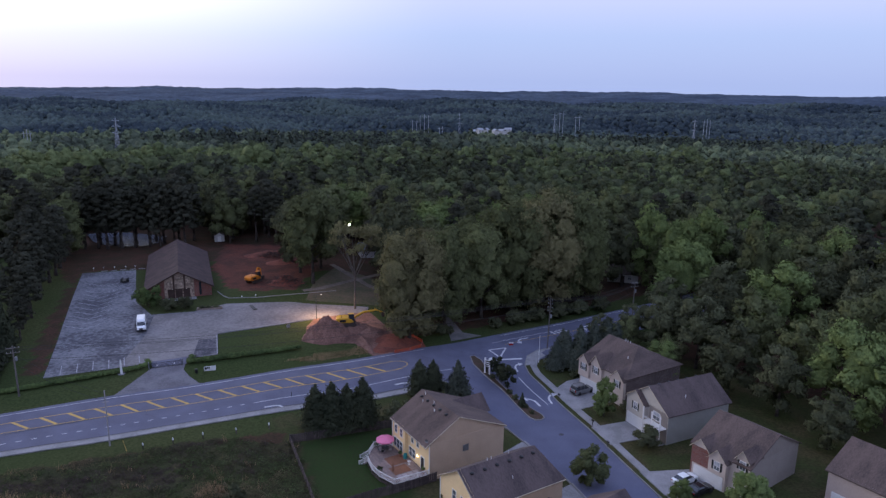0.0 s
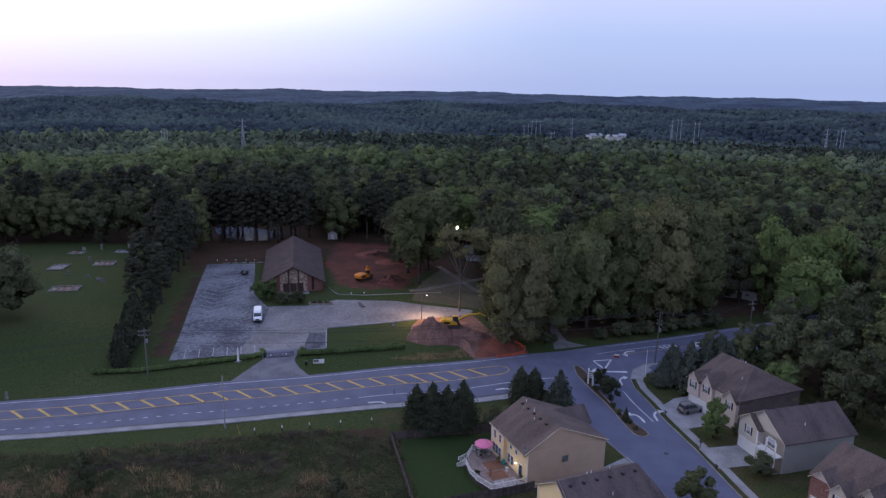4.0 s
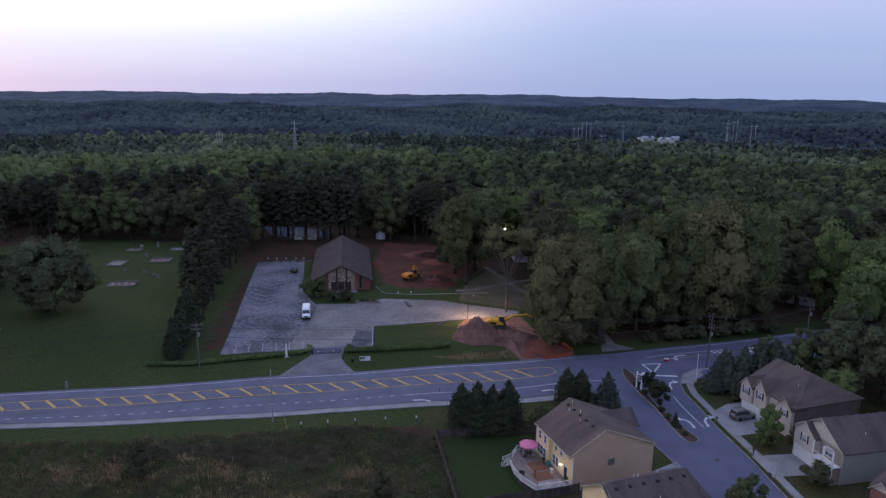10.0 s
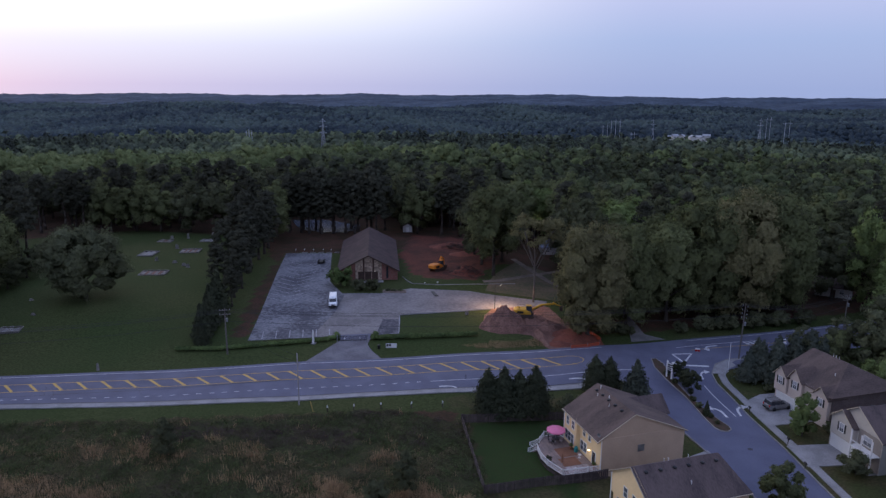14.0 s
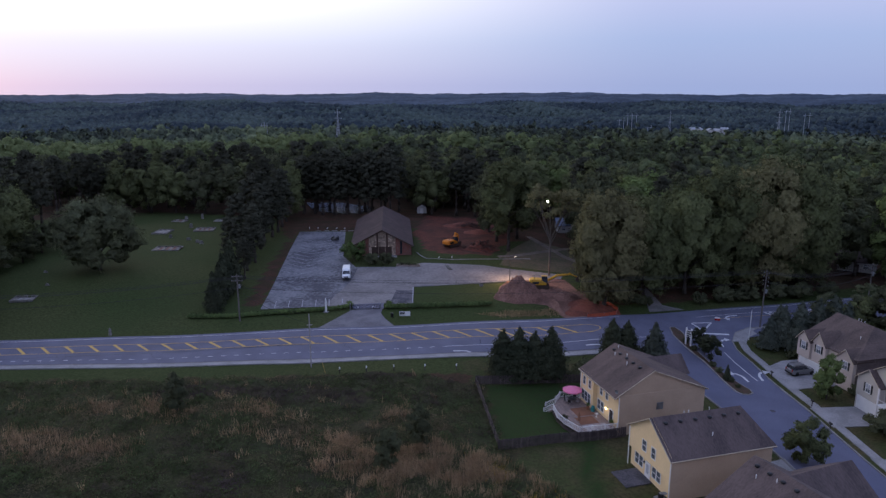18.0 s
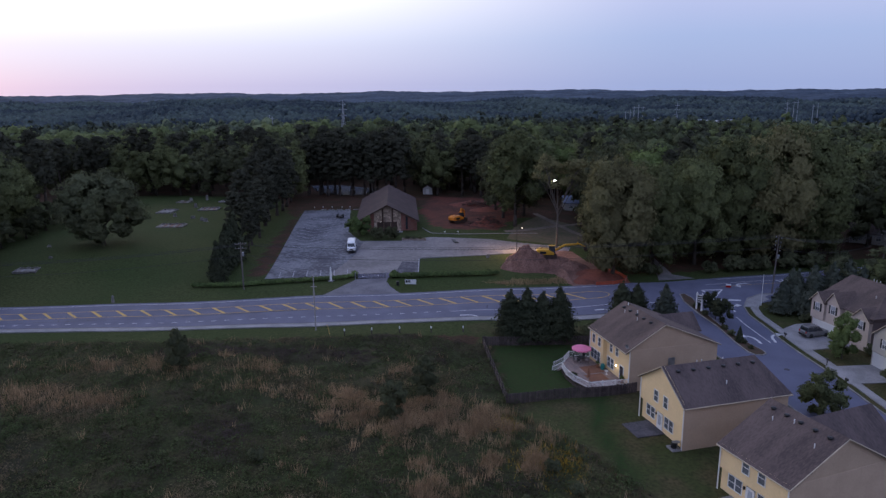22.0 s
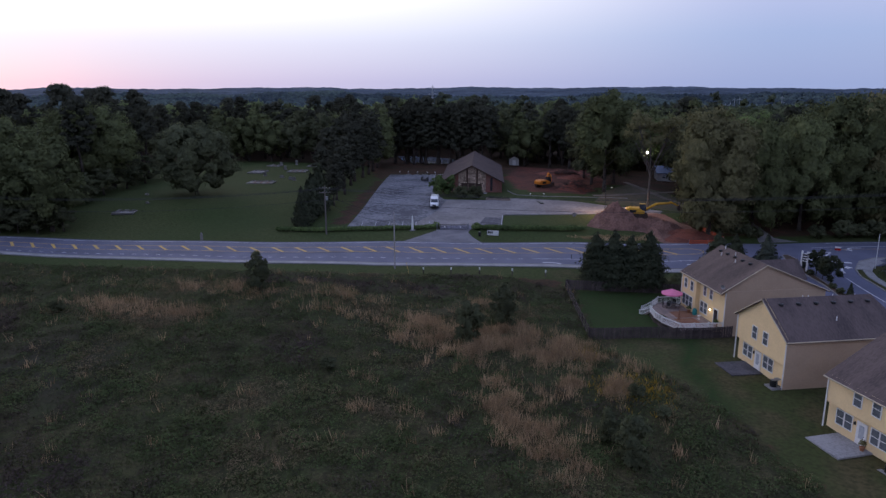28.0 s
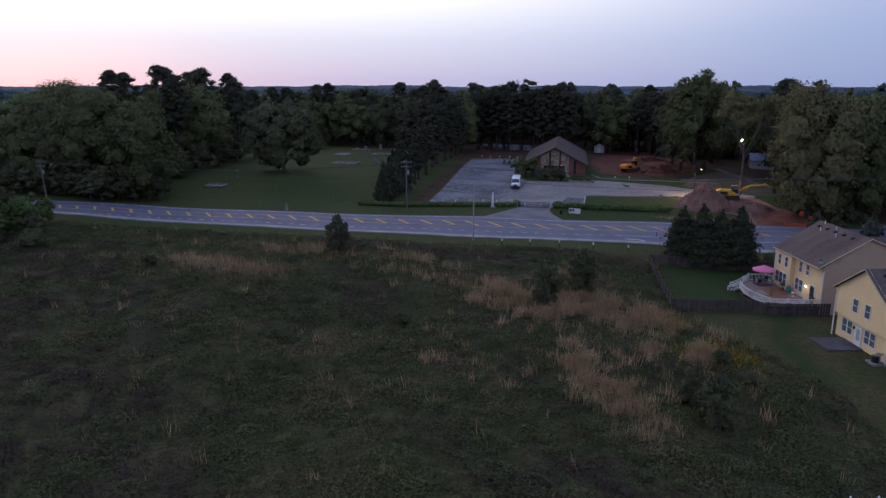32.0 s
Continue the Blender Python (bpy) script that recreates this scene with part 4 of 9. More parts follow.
def satellite_dish(parent, at, aim=-90):
    x, y, z = at
    sh = Shape().beam((x, y, z), (x, y, z + 0.35), 0.025)
    make("dish_mast", sh, STEEL, parent)
    d = Shape()
    c, s = math.cos(radians(aim)), math.sin(radians(aim))
    rings = [(0.0, 0.0), (0.16, 0.02), (0.30, 0.07)]
    v = []
    for r, q in rings:
        for i in range(12):
            t = 2 * math.pi * i / 12
            a, b = r * math.cos(t), r * math.sin(t)
            v.append((x + c * q - s * a, y + s * q + c * a, z + 0.4 + b))
    f = [(k * 12 + i, k * 12 + (i + 1) % 12, (k + 1) * 12 + (i + 1) % 12, (k + 1) * 12 + i) for k in range(2) for i in range(12)]
    make("dish", d.add(v, f), STEEL, parent, "grey satellite dish")


# --- the cream house with the deck
H1 = house_pose(-7.9, 105.9, -2.1, 96.6, -2.55)
h1 = thing("house", H1, "cream two-storey house with brown shingle roof and a deck", "house", "houses of the side street")
W1, D1, E1, R1 = 10.95, 11.4, 6.4, 3.5


def h1_roof_z(x, y):
    return E1 + R1 * (1 - abs(y - D1 / 2) / (D1 / 2)) + 0.02


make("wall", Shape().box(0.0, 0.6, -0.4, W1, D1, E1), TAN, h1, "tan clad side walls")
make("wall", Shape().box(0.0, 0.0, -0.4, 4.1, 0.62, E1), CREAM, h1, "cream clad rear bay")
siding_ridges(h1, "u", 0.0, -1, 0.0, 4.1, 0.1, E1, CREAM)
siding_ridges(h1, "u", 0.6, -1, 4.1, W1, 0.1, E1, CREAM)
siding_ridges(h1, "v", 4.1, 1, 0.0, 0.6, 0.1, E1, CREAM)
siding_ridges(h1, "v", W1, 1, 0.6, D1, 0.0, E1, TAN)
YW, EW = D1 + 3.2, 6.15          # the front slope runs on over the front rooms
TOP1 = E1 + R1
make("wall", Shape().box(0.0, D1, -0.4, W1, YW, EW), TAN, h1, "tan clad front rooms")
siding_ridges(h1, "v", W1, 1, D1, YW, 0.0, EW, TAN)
gw = Shape()
for x in (0.02, W1 - 0.14):
    gw.add([(x, 0.1, E1), (x + 0.12, 0.1, E1), (x + 0.12, YW, EW), (x, YW, EW), (x, D1 / 2, TOP1 - 0.1), (x + 0.12, D1 / 2, TOP1 - 0.1)], [(0, 1, 5, 4), (3, 4, 5, 2), (0, 4, 3), (1, 2, 5)])
make("gable_wall", gw, TAN, h1)
drop = (TOP1 - EW) / (YW - D1 / 2)
rise1 = R1 / (D1 / 2)
make("roof", Shape().slab((-0.35, -0.35, E1 - 0.35 * rise1), (W1 + 0.35, -0.35, E1 - 0.35 * rise1), (W1 + 0.35, D1 / 2, TOP1), (-0.35, D1 / 2, TOP1), 0.16)
             .slab((-0.35, D1 / 2, TOP1), (W1 + 0.35, D1 / 2, TOP1), (W1 + 0.35, YW + 0.35, EW - 0.35 * drop), (-0.35, YW + 0.35, EW - 0.35 * drop), 0.16), SHINGLE_BROWN, h1, "brown weathered shingle roof")
make("wing_wall", Shape().box(0.5, YW, -0.4, 5.1, YW + 0.9, 6.2), TAN, h1)
make("wing_gable", Shape().prism([(0.5, 6.2), (5.1, 6.2), (2.8, 8.0)], YW + 0.75, YW + 0.88), TAN, h1)
make("wing_roof", gable_roof(Shape(), 0.5, 5.1, D1 / 2 + 3.4, YW + 0.9, 6.25, 2.0, "y", 0.3, 0.14), SHINGLE_ACROSS, h1, "small brown shingle gable over the front wing")
eave_trim(h1, (-0.35, -0.36, E1 - 0.18), (4.2, -0.36, E1 - 0.18))
eave_trim(h1, (4.2, -0.36, E1 - 0.18), (W1 + 0.35, -0.36, E1 - 0.18))
eave_trim(h1, (W1 + 0.36, -0.35, E1 - 0.1), (W1 + 0.36, D1 / 2, E1 + R1 - 0.02))
eave_trim(h1, (W1 + 0.36, D1 / 2, E1 + R1 - 0.02), (W1 + 0.36, YW + 0.35, EW - 0.35 * drop + 0.05))
for x in (-0.02, W1 - 0.04):
    downspout(h1, x, 0.52 if x > 1 else -0.06, 0, E1 - 0.2)
roof_vents(h1, [(1.2 + i * 1.9, D1 / 2 - 0.9) for i in range(5)], h1_roof_z)
vent_pipes(h1, [(1.4, D1 / 2 - 0.3), (2.4, D1 / 2 - 1.4), (4.6, D1 / 2 - 0.6), (6.2, D1 / 2 - 1.5)], h1_roof_z)
satellite_dish(h1, (W1 - 0.5, 0.3, E1 + 0.1), -60)
window(h1, ("u", 0.0, -1), 2.6, 4.25, 0.75, 1.3, blind=0, grid=False)
window(h1, ("u", 0.0, -1), 0.8, 4.25, 0.75, 1.3, blind=0, grid=False)
window(h1, ("u", 0.6, -1), 5.2, 4.25, 0.7, 1.3, blind=0, grid=False)
window(h1, ("u", 0.6, -1), 6.9, 4.25, 0.7, 1.3, blind=0, grid=False)
for x in (0.5, 1.5, 2.5):
    window(h1, ("u", 0.0, -1), x, 1.75, 0.85, 1.5, blind=0, grid=False)
window(h1, ("u", 0.6, -1), 4.6, 1.75, 0.85, 1.5, blind=0, grid=False)
window(h1, ("u", 0.6, -1), 5.6, 1.75, 0.85, 1.5, blind=0, grid=False)
make("gable_vent", Shape().box(W1 + 0.03, 6.6, 3.6, W1 + 0.07, 7.7, 4.7), STEEL, h1, "grey louvred vent in the side wall")
door = make("back_door", Shape().box(8.3, 0.53, 1.2, 9.3, 0.58, 3.25), GLASS, h1, "glazed back door")
make("door_frame", Shape().box(8.2, 0.50, 1.16, 8.3, 0.62, 3.35).box(9.3, 0.50, 1.16, 9.4, 0.62, 3.35).box(8.2, 0.50, 3.25, 9.4, 0.62, 3.35), TRIM, door)
LAMP_GLASS = material("lit_lamp_glass", (0.9, 0.85, 0.7), None, 0.3, emit=(1.0, 0.86, 0.58, 8.0))
lamp = make("porch_lamp", Shape().box(7.35, 0.40, 2.95, 7.47, 0.56, 3.05), BLACK_METAL, h1, "lit wall lamp beside the back door")
make("lamp_glass", Shape().lathe([(0.05, 0), (0.09, 0.08), (0.09, 0.22), (0.04, 0.28)], 8, (7.41, 0.42, 2.71)), LAMP_GLASS, lamp)
pl = new("porch_light", bpy.data.lights.new("porch_light", "POINT"))
pl.data.energy, pl.data.color, pl.data.shadow_soft_size = 6, (1.0, 0.82, 0.55), 0.1
pl.location = H1 @ Vector((7.41, 0.10, 2.8))

# deck behind the cream house
deck = thing("deck", H1, "raised timber deck with white railings behind a house", "deck")
DZ = 1.15
DECK = [(0.0, 0.0), (-1.2, -0.6), (-1.2, -3.0), (0.4, -4.5), (2.6, -5.8), (5.0, -6.3), (7.2, -6.2), (10.4, -5.2), (W1 - 0.2, 0.55), (4.1, 0.55), (4.1, 0.0)]
dk = Shape()
n = len(DECK)
dk.add([(x, y, DZ) for x, y in DECK] + [(x, y, DZ - 0.16) for x, y in DECK], [tuple(range(n)), tuple(range(2 * n - 1, n - 1, -1))] + [(i, n + i, n + (i + 1) % n, (i + 1) % n) for i in range(n)])
make("deck_frame", dk, WOOD, deck, "dark timber frame under the boards")
y = -6.2
while y < 0.45:                         # boards laid along the house, cut to the deck's outline
    hits = []
    for (x0, y0), (x1, y1) in zip(DECK, DECK[1:] + DECK[:1]):
        if (y0 - y) * (y1 - y) < 0:
            hits.append(x0 + (x1 - x0) * (y - y0) / (y1 - y0))
    if len(hits) >= 2:
        make("board", Shape().box(min(hits) + 0.02, y - 0.066, DZ + 0.002, max(hits) - 0.02 if y < 0 else max(hits) - 0.02, y + 0.066, DZ + 0.03), DECK_WOOD, deck)
    y += 0.14
make("outdoor_rug", Shape().box(2.9, -3.2, DZ + 0.034, 5.6, -0.3, DZ + 0.05), DECK_RUG, deck, "rust-red outdoor rug")
make("outdoor_rug", Shape().box(5.9, -3.9, DZ + 0.034, 8.2, -1.0, DZ + 0.05), DECK_RUG, deck, "rust-red outdoor rug")
for i in range(4):
    make("stone_mat", Shape().box(8.4, -3.9 + i * 0.95, DZ + 0.034, 10.2, -3.1 + i * 0.95, DZ + 0.055), STONE_PATCH, deck, "pale stone mat")
for x, y in DECK[:9]:
    make("deck_post", Shape().box(x - 0.07, y - 0.07, -0.8, x + 0.07, y + 0.07, DZ - 0.16), WOOD, deck)
RUNS = [(DECK[0], DECK[1]), (DECK[1], DECK[2]), (DECK[2], DECK[3]), (DECK[4], DECK[5]), (DECK[5], DECK[6]), (DECK[6], DECK[7]), (DECK[7], DECK[8])]
for (ax, ay), (bx, by) in RUNS:
    m0 = Vector((bx - ax, by - ay, 0))
    L, d = m0.length, m0.normalized()
    rl = None
    for z0, z1 in ((DZ + 0.88, DZ + 0.98), (DZ + 0.1, DZ + 0.18)):
        s = Vector((-d.y, d.x, 0)) * 0.035
        rail = Shape().add([Vector((ax, ay, z0)) - s, Vector((bx, by, z0)) - s, Vector((bx, by, z0)) + s, Vector((ax, ay, z0)) + s,
                            Vector((ax, ay, z1)) - s, Vector((bx, by, z1)) - s, Vector((bx, by, z1)) + s, Vector((ax, ay, z1)) + s],
                           [(3, 2, 1, 0), (4, 5, 6, 7), (0, 1, 5, 4), (1, 2, 6, 5), (2, 3, 7, 6), (3, 0, 4, 7)])
        if rl is None:
            rl = make("railing", rail, TRIM, deck, "white railing")
        else:
            make("bottom_rail", rail, TRIM, rl)
    k = int(L / 0.19)
    for i in range(1, k):
        p = Vector((ax, ay, 0)) + d * (L * i / k)
        make("baluster", Shape().box(p.x - 0.02, p.y - 0.02, DZ + 0.16, p.x + 0.02, p.y + 0.02, DZ + 0.9), TRIM, rl)
    for p in np.linspace(0, 1, max(2, int(L / 1.9) + 1)):
        q = Vector((ax, ay, 0)) + m0 * float(p)
        make("newel_post", Shape().box(q.x - 0.06, q.y - 0.06, DZ, q.x + 0.06, q.y + 0.06, DZ + 1.1), TRIM, rl)
    sk = Shape()                        # dark skirt boards below the rail
    for z0 in (0.0, 0.34, 0.68):
        s = Vector((-d.y, d.x, 0)) * 0.02
        a3, b3 = Vector((ax, ay, z0 - 0.1)), Vector((bx, by, z0 - 0.1))
        sk.add([a3 - s, b3 - s, b3 + s, a3 + s] + [p + Vector((0, 0, 0.28)) for p in (a3 - s, b3 - s, b3 + s, a3 + s)],
               [(3, 2, 1, 0), (4, 5, 6, 7), (0, 1, 5, 4), (1, 2, 6, 5), (2, 3, 7, 6), (3, 0, 4, 7)])
    make("skirt", sk, WOOD, deck)
# stairs at the deck's free corner
sd = Vector((-0.51, -0.86, 0))          # outward
st = Vector((0.86, -0.51, 0))
for i in range(5):
    c = Vector((1.5, -5.15, DZ - 0.2 - 0.19 * i)) + sd * (0.15 + 0.28 * i)
    p = [c - st * 0.9 - sd * 0.14, c + st * 0.9 - sd * 0.14, c + st * 0.9 + sd * 0.14, c - st * 0.9 + sd * 0.14]
    make("step", Shape().slab(*p, 0.05), DECK_WOOD, deck)
for k in (-0.95, 0.95):
    a3 = Vector((1.5, -5.15, DZ)) + st * k
    b3 = a3 + sd * 1.5 + Vector((0, 0, -0.95))
    make("stair_rail", Shape().beam(a3 + Vector((0, 0, 0.95)), b3 + Vector((0, 0, 0.95)), 0.045).beam(a3 + Vector((0, 0, 0.2)), b3 + Vector((0, 0, 0.2)), 0.04).beam(b3 - Vector((0, 0, 0.3)), b3 + Vector((0, 0, 1.1)), 0.06), TRIM, deck)
    for i in range(1, 10):
        q = a3.lerp(b3, i / 10)
        make("baluster", Shape().box(q.x - 0.02, q.y - 0.02, q.z + 0.2, q.x + 0.02, q.y + 0.02, q.z + 0.95), TRIM, deck)

# patio umbrella, table, chairs and clutter on the deck
ux, uy = 0.9, -1.9
um = thing("patio_umbrella", H1 @ pose(ux, uy, DZ + 0.03), "open pink patio umbrella on a deck", "umbrella")
cn = Shape()
N = 8
v = [(0, 0, 2.75)] + [(1.55 * math.cos(2 * math.pi * i / N), 1.55 * math.sin(2 * math.pi * i / N), 2.18) for i in range(N)] + [(1.56 * math.cos(2 * math.pi * i / N), 1.56 * math.sin(2 * math.pi * i / N), 2.0) for i in range(N)]
cn.add(v, [(0, 1 + i, 1 + (i + 1) % N) for i in range(N)] + [(1 + i, 1 + N + i, 1 + N + (i + 1) % N, 1 + (i + 1) % N) for i in range(N)])
make("canopy", cn, PINK, um)
make("pole", Shape().beam((0, 0, 0), (0, 0, 2.8), 0.03, n=8), STEEL, um)
for i in range(N):
    a = 2 * math.pi * i / N
    make("rib", Shape().beam((0, 0, 2.7), (1.5 * math.cos(a), 1.5 * math.sin(a), 2.17), 0.012, n=4), STEEL, um)
tb = thing("patio_table", H1 @ pose(ux, uy, DZ + 0.03), "round dark metal patio table under an umbrella", "table")
make("tabletop", Shape().lathe([(0.62, 0.70), (0.62, 0.74)], 16), BLACK_METAL, tb)
for i in range(4):
    a = math.pi / 4 + i * math.pi / 2
    make("leg", Shape().beam((0.45 * math.cos(a), 0.45 * math.sin(a), 0), (0.35 * math.cos(a), 0.35 * math.sin(a), 0.71), 0.02), BLACK_METAL, tb)


def patio_chair(m):
    c = thing("patio_chair", m, "dark metal patio chair with pale cushion beside a table", "chair", "chairs on the deck")
    make("seat", Shape().box(-0.25, -0.25, 0.40, 0.25, 0.25, 0.48), STONE_PATCH, c, "pale seat cushion")
    make("backrest", Shape().slab((-0.25, 0.25, 0.50), (0.25, 0.25, 0.50), (0.25, 0.36, 0.95), (-0.25, 0.36, 0.95), 0.05), BLACK_METAL, c)
    for x in (-0.23, 0.23):
        for y in (-0.23, 0.23):
            make("leg", Shape().beam((x, y, 0), (x, y, 0.41), 0.018), BLACK_METAL, c)
    return c


chair0 = patio_chair(H1 @ pose(ux, uy - 0.95, DZ + 0.03, 0, 0, 180))
for a in (45, 135, 225, 315):
    copy_thing(chair0, H1 @ pose(ux, uy, DZ + 0.03) @ pose(0, 0, 0, 0, 0, a) @ pose(0, 0.95, 0))
grill = thing("grill", H1 @ pose(4.6, -0.2, DZ + 0.03), "covered teal grill against the house wall", "grill")
TEAL = material("teal_cover", (0.03, 0.22, 0.22), None, 0.7)
make("cover", Shape().lathe([(0.30, 0.0), (0.33, 0.55), (0.26, 0.85), (0.08, 0.95)], 10), TEAL, grill)
closed = thing("closed_umbrella", H1 @ pose(7.6, -4.0, DZ + 0.03), "closed brown umbrella standing on a deck", "umbrella")
make("folded_canopy", Shape().lathe([(0.22, 0.5), (0.16, 1.2), (0.05, 1.9)], 8), DECK_RUG, closed)
make("pole", Shape().beam((0, 0, 0), (0, 0, 0.6), 0.03), STEEL, closed)
stand = thing("side_table", H1 @ pose(6.4, -0.5, DZ + 0.03), "small white side table on a deck", "table")
make("tabletop", Shape().lathe([(0.28, 0.48), (0.28, 0.52)], 12), WHITE_PLASTIC, stand)
make("leg", Shape().lathe([(0.2, 0), (0.05, 0.06), (0.05, 0.48)], 8), WHITE_PLASTIC, stand)


# --- the two plain houses farther down the street
STAINED = material("stained_dark_slab", (0.10, 0.095, 0.11), (0.05, 0.048, 0.058), 0.85, 0.6, 8, 0.6, 0.004)


def patio_and_units(parent_pose, px0, px1, py, label):
    pat = thing("patio", parent_pose, label, "patio")
    top = max(ground_z(*(parent_pose @ Vector((a, b, 0)))[:2]) for a in (px0, px1) for b in (py, 0.0)) - parent_pose.translation.z + 0.1
    make("slab", Shape().box(px0, py, -0.5, px1, 0.3, top), CONCRETE if "pale" in label else STAINED, pat)
    return pat


def cooler(m, label="dark air conditioner on a concrete pad against a wall"):
    c = thing("air_conditioner", m, label, "air conditioner", "air conditioners")
    make("pad", Shape().box(-0.7, -0.6, -0.2, 0.7, 0.6, 0.08), CONCRETE, c)
    make("case", Shape().lathe([(0.38, 0.08), (0.40, 0.12), (0.40, 0.72), (0.36, 0.78)], 12), BLACK_METAL, c)
    make("grille", Shape().lathe([(0.30, 0.79), (0.30, 0.81), (0.08, 0.83)], 12), STEEL, c)
    make("dish_mast", Shape().beam((0.7, -0.1, 0), (0.7, -0.1, 1.1), 0.03), STEEL, c)
    make("dish", Shape().lathe([(0.05, 0), (0.25, 0.04), (0.36, 0.12)], 12, (0.7, -0.1, 1.1)), STEEL, c, "grey dish beside the unit")
    return c


def rear_windows(h, dz=0.0):
    for x in (3.15, 5.25):
        window(h, ("u", 0.0, -1), x, 3.75 + dz, 0.85, 1.4, blind=0, grid=False)
    for x in (1.08, 2.06, 5.1, 6.08):
        window(h, ("u", 0.4, -1), x, 0.9 + dz, 0.84, 1.42, blind=0, grid=False)
    d = make("back_door", Shape().box(3.66, 0.30, 0.12 + dz, 4.56, 0.37, 2.2 + dz), TRIM, h, "white half-glazed back door")
    make("door_glass", Shape().box(3.84, 0.27, 0.75 + dz, 4.38, 0.30, 2.0 + dz), BLIND, d)
    make("door_handle", Shape().beam((4.46, 0.25, 1.1 + dz), (4.46, 0.30, 1.1 + dz), 0.035), BLACK_METAL, d)
    make("door_frame", Shape().box(3.54, 0.27, 0.1 + dz, 3.66, 0.41, 2.32 + dz).box(4.56, 0.27, 0.1 + dz, 4.68, 0.41, 2.32 + dz).box(3.66, 0.27, 2.2 + dz, 4.56, 0.41, 2.32 + dz), TRIM, d)
    make("wall_lamp", Shape().box(3.2, 0.22, 1.75 + dz, 3.34, 0.38, 2.05 + dz), BLACK_METAL, h, "small black wall lamp")


H2 = house_pose(0.1, 88.95, 5.15, 80.9, -1.95)
h2 = thing("house", H2, "cream two-storey house with a gable facing the field", "house", "houses of the side street")
W2, D2, E2, R2 = 9.5, 14.3, 5.75, 3.1
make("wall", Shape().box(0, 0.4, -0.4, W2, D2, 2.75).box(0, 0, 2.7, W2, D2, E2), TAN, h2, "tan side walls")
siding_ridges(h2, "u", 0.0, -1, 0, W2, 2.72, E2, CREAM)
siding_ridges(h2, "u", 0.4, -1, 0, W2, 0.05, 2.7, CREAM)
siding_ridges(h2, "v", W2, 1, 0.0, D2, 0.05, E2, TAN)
gab = Shape()
k = 0
z = E2
while z < E2 + R2 - 0.1:
    t0, t1 = (z - E2) / R2, min(1, (z + 0.21 - E2) / R2)
    a0, b0 = W2 / 2 * t0, W2 - W2 / 2 * t0
    gab.add([(a0, -0.026, z), (b0, -0.026, z), (W2 - W2 / 2 * t1, -0.004, E2 + R2 * t1), (W2 / 2 * t1, -0.004, E2 + R2 * t1), (a0, 0.08, z), (b0, 0.08, z), (W2 - W2 / 2 * t1, 0.08, E2 + R2 * t1), (W2 / 2 * t1, 0.08, E2 + R2 * t1)],
            [(0, 1, 2, 3), (7, 6, 5, 4), (0, 4, 5, 1), (1, 5, 6, 2), (2, 6, 7, 3), (3, 7, 4, 0)])
    z += 0.21
make("gable_siding", gab, CREAM, h2)
make("roof", gable_roof(Shape(), 0, W2, 0, D2, E2, R2, "y", 0.35, hip1=1.8), SHINGLE_ACROSS, h2, "dark grey shingle roof")
for s in (0, 1):
    xe, xr = (-0.36, W2 / 2) if s == 0 else (W2 + 0.36, W2 / 2)
    eave_trim(h2, (xe, -0.37, E2 - 0.22), (xr, -0.37, E2 + R2 - 0.02))
eave_trim(h2, (W2 + 0.36, -0.35, E2 - 0.2), (W2 + 0.36, D2 + 0.3, E2 - 0.2))
for x in (0.02, W2 - 0.05):
    downspout(h2, x, -0.07, 0, E2 - 0.3)


def h2_roof_z(x, y):
    return E2 + R2 * (1 - abs(x - W2 / 2) / (W2 / 2)) + 0.02


roof_vents(h2, [(W2 / 2 + 0.9, 1.4 + 2.1 * i) for i in range(6)], h2_roof_z)
vent_pipes(h2, [(W2 / 2 + 2.9, 6.8), (W2 / 2 - 1.0, 9.0), (W2 / 2 - 0.9, 5.2), (W2 / 2 - 0.8, 5.8)], h2_roof_z)
rear_windows(h2)
patio_and_units(H2, 1.6, 5.4, -3.4, "stained grey concrete patio against the house")
cooler(H2 @ pose(W2 - 0.7, -0.6, 0.15))

H3 = house_pose(8.65, 74.3, 14.2, 67.2, -2.75)
h3 = thing("house", H3, "cream two-storey house with a broad grey shingle roof", "house", "houses of the side street")
W3, D3, E3, R3 = 9.0, 13.2, 5.95, 3.8
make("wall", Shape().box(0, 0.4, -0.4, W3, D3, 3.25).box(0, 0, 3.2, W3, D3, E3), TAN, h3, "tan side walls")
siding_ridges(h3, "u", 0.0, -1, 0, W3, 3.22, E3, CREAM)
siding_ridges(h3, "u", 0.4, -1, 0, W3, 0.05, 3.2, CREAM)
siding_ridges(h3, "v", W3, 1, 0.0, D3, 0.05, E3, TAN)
gw = Shape()
for x in (0.02, W3 - 0.14):
    gw.add([(x, 0.1, E3), (x + 0.12, 0.1, E3), (x + 0.12, D3, E3), (x, D3, E3), (x, D3 / 2, E3 + R3 - 0.1), (x + 0.12, D3 / 2, E3 + R3 - 0.1)], [(0, 1, 5, 4), (3, 4, 5, 2), (0, 4, 3), (1, 2, 5)])
make("gable_wall", gw, TAN, h3)
make("roof", gable_roof(Shape(), 0, W3, 0, D3, E3, R3, "x", 0.35), SHINGLE, h3, "grey-brown shingle roof")
cross_wing(h3, -1.6, 8.4, D3, D3 + 3.6, 5.4, 3.5, E3, R3, TAN, SHINGLE, "grey-brown shingle roof over the front wing")
eave_trim(h3, (-0.35, -0.37, E3 - 0.2), (W3 + 0.35, -0.37, E3 - 0.2))
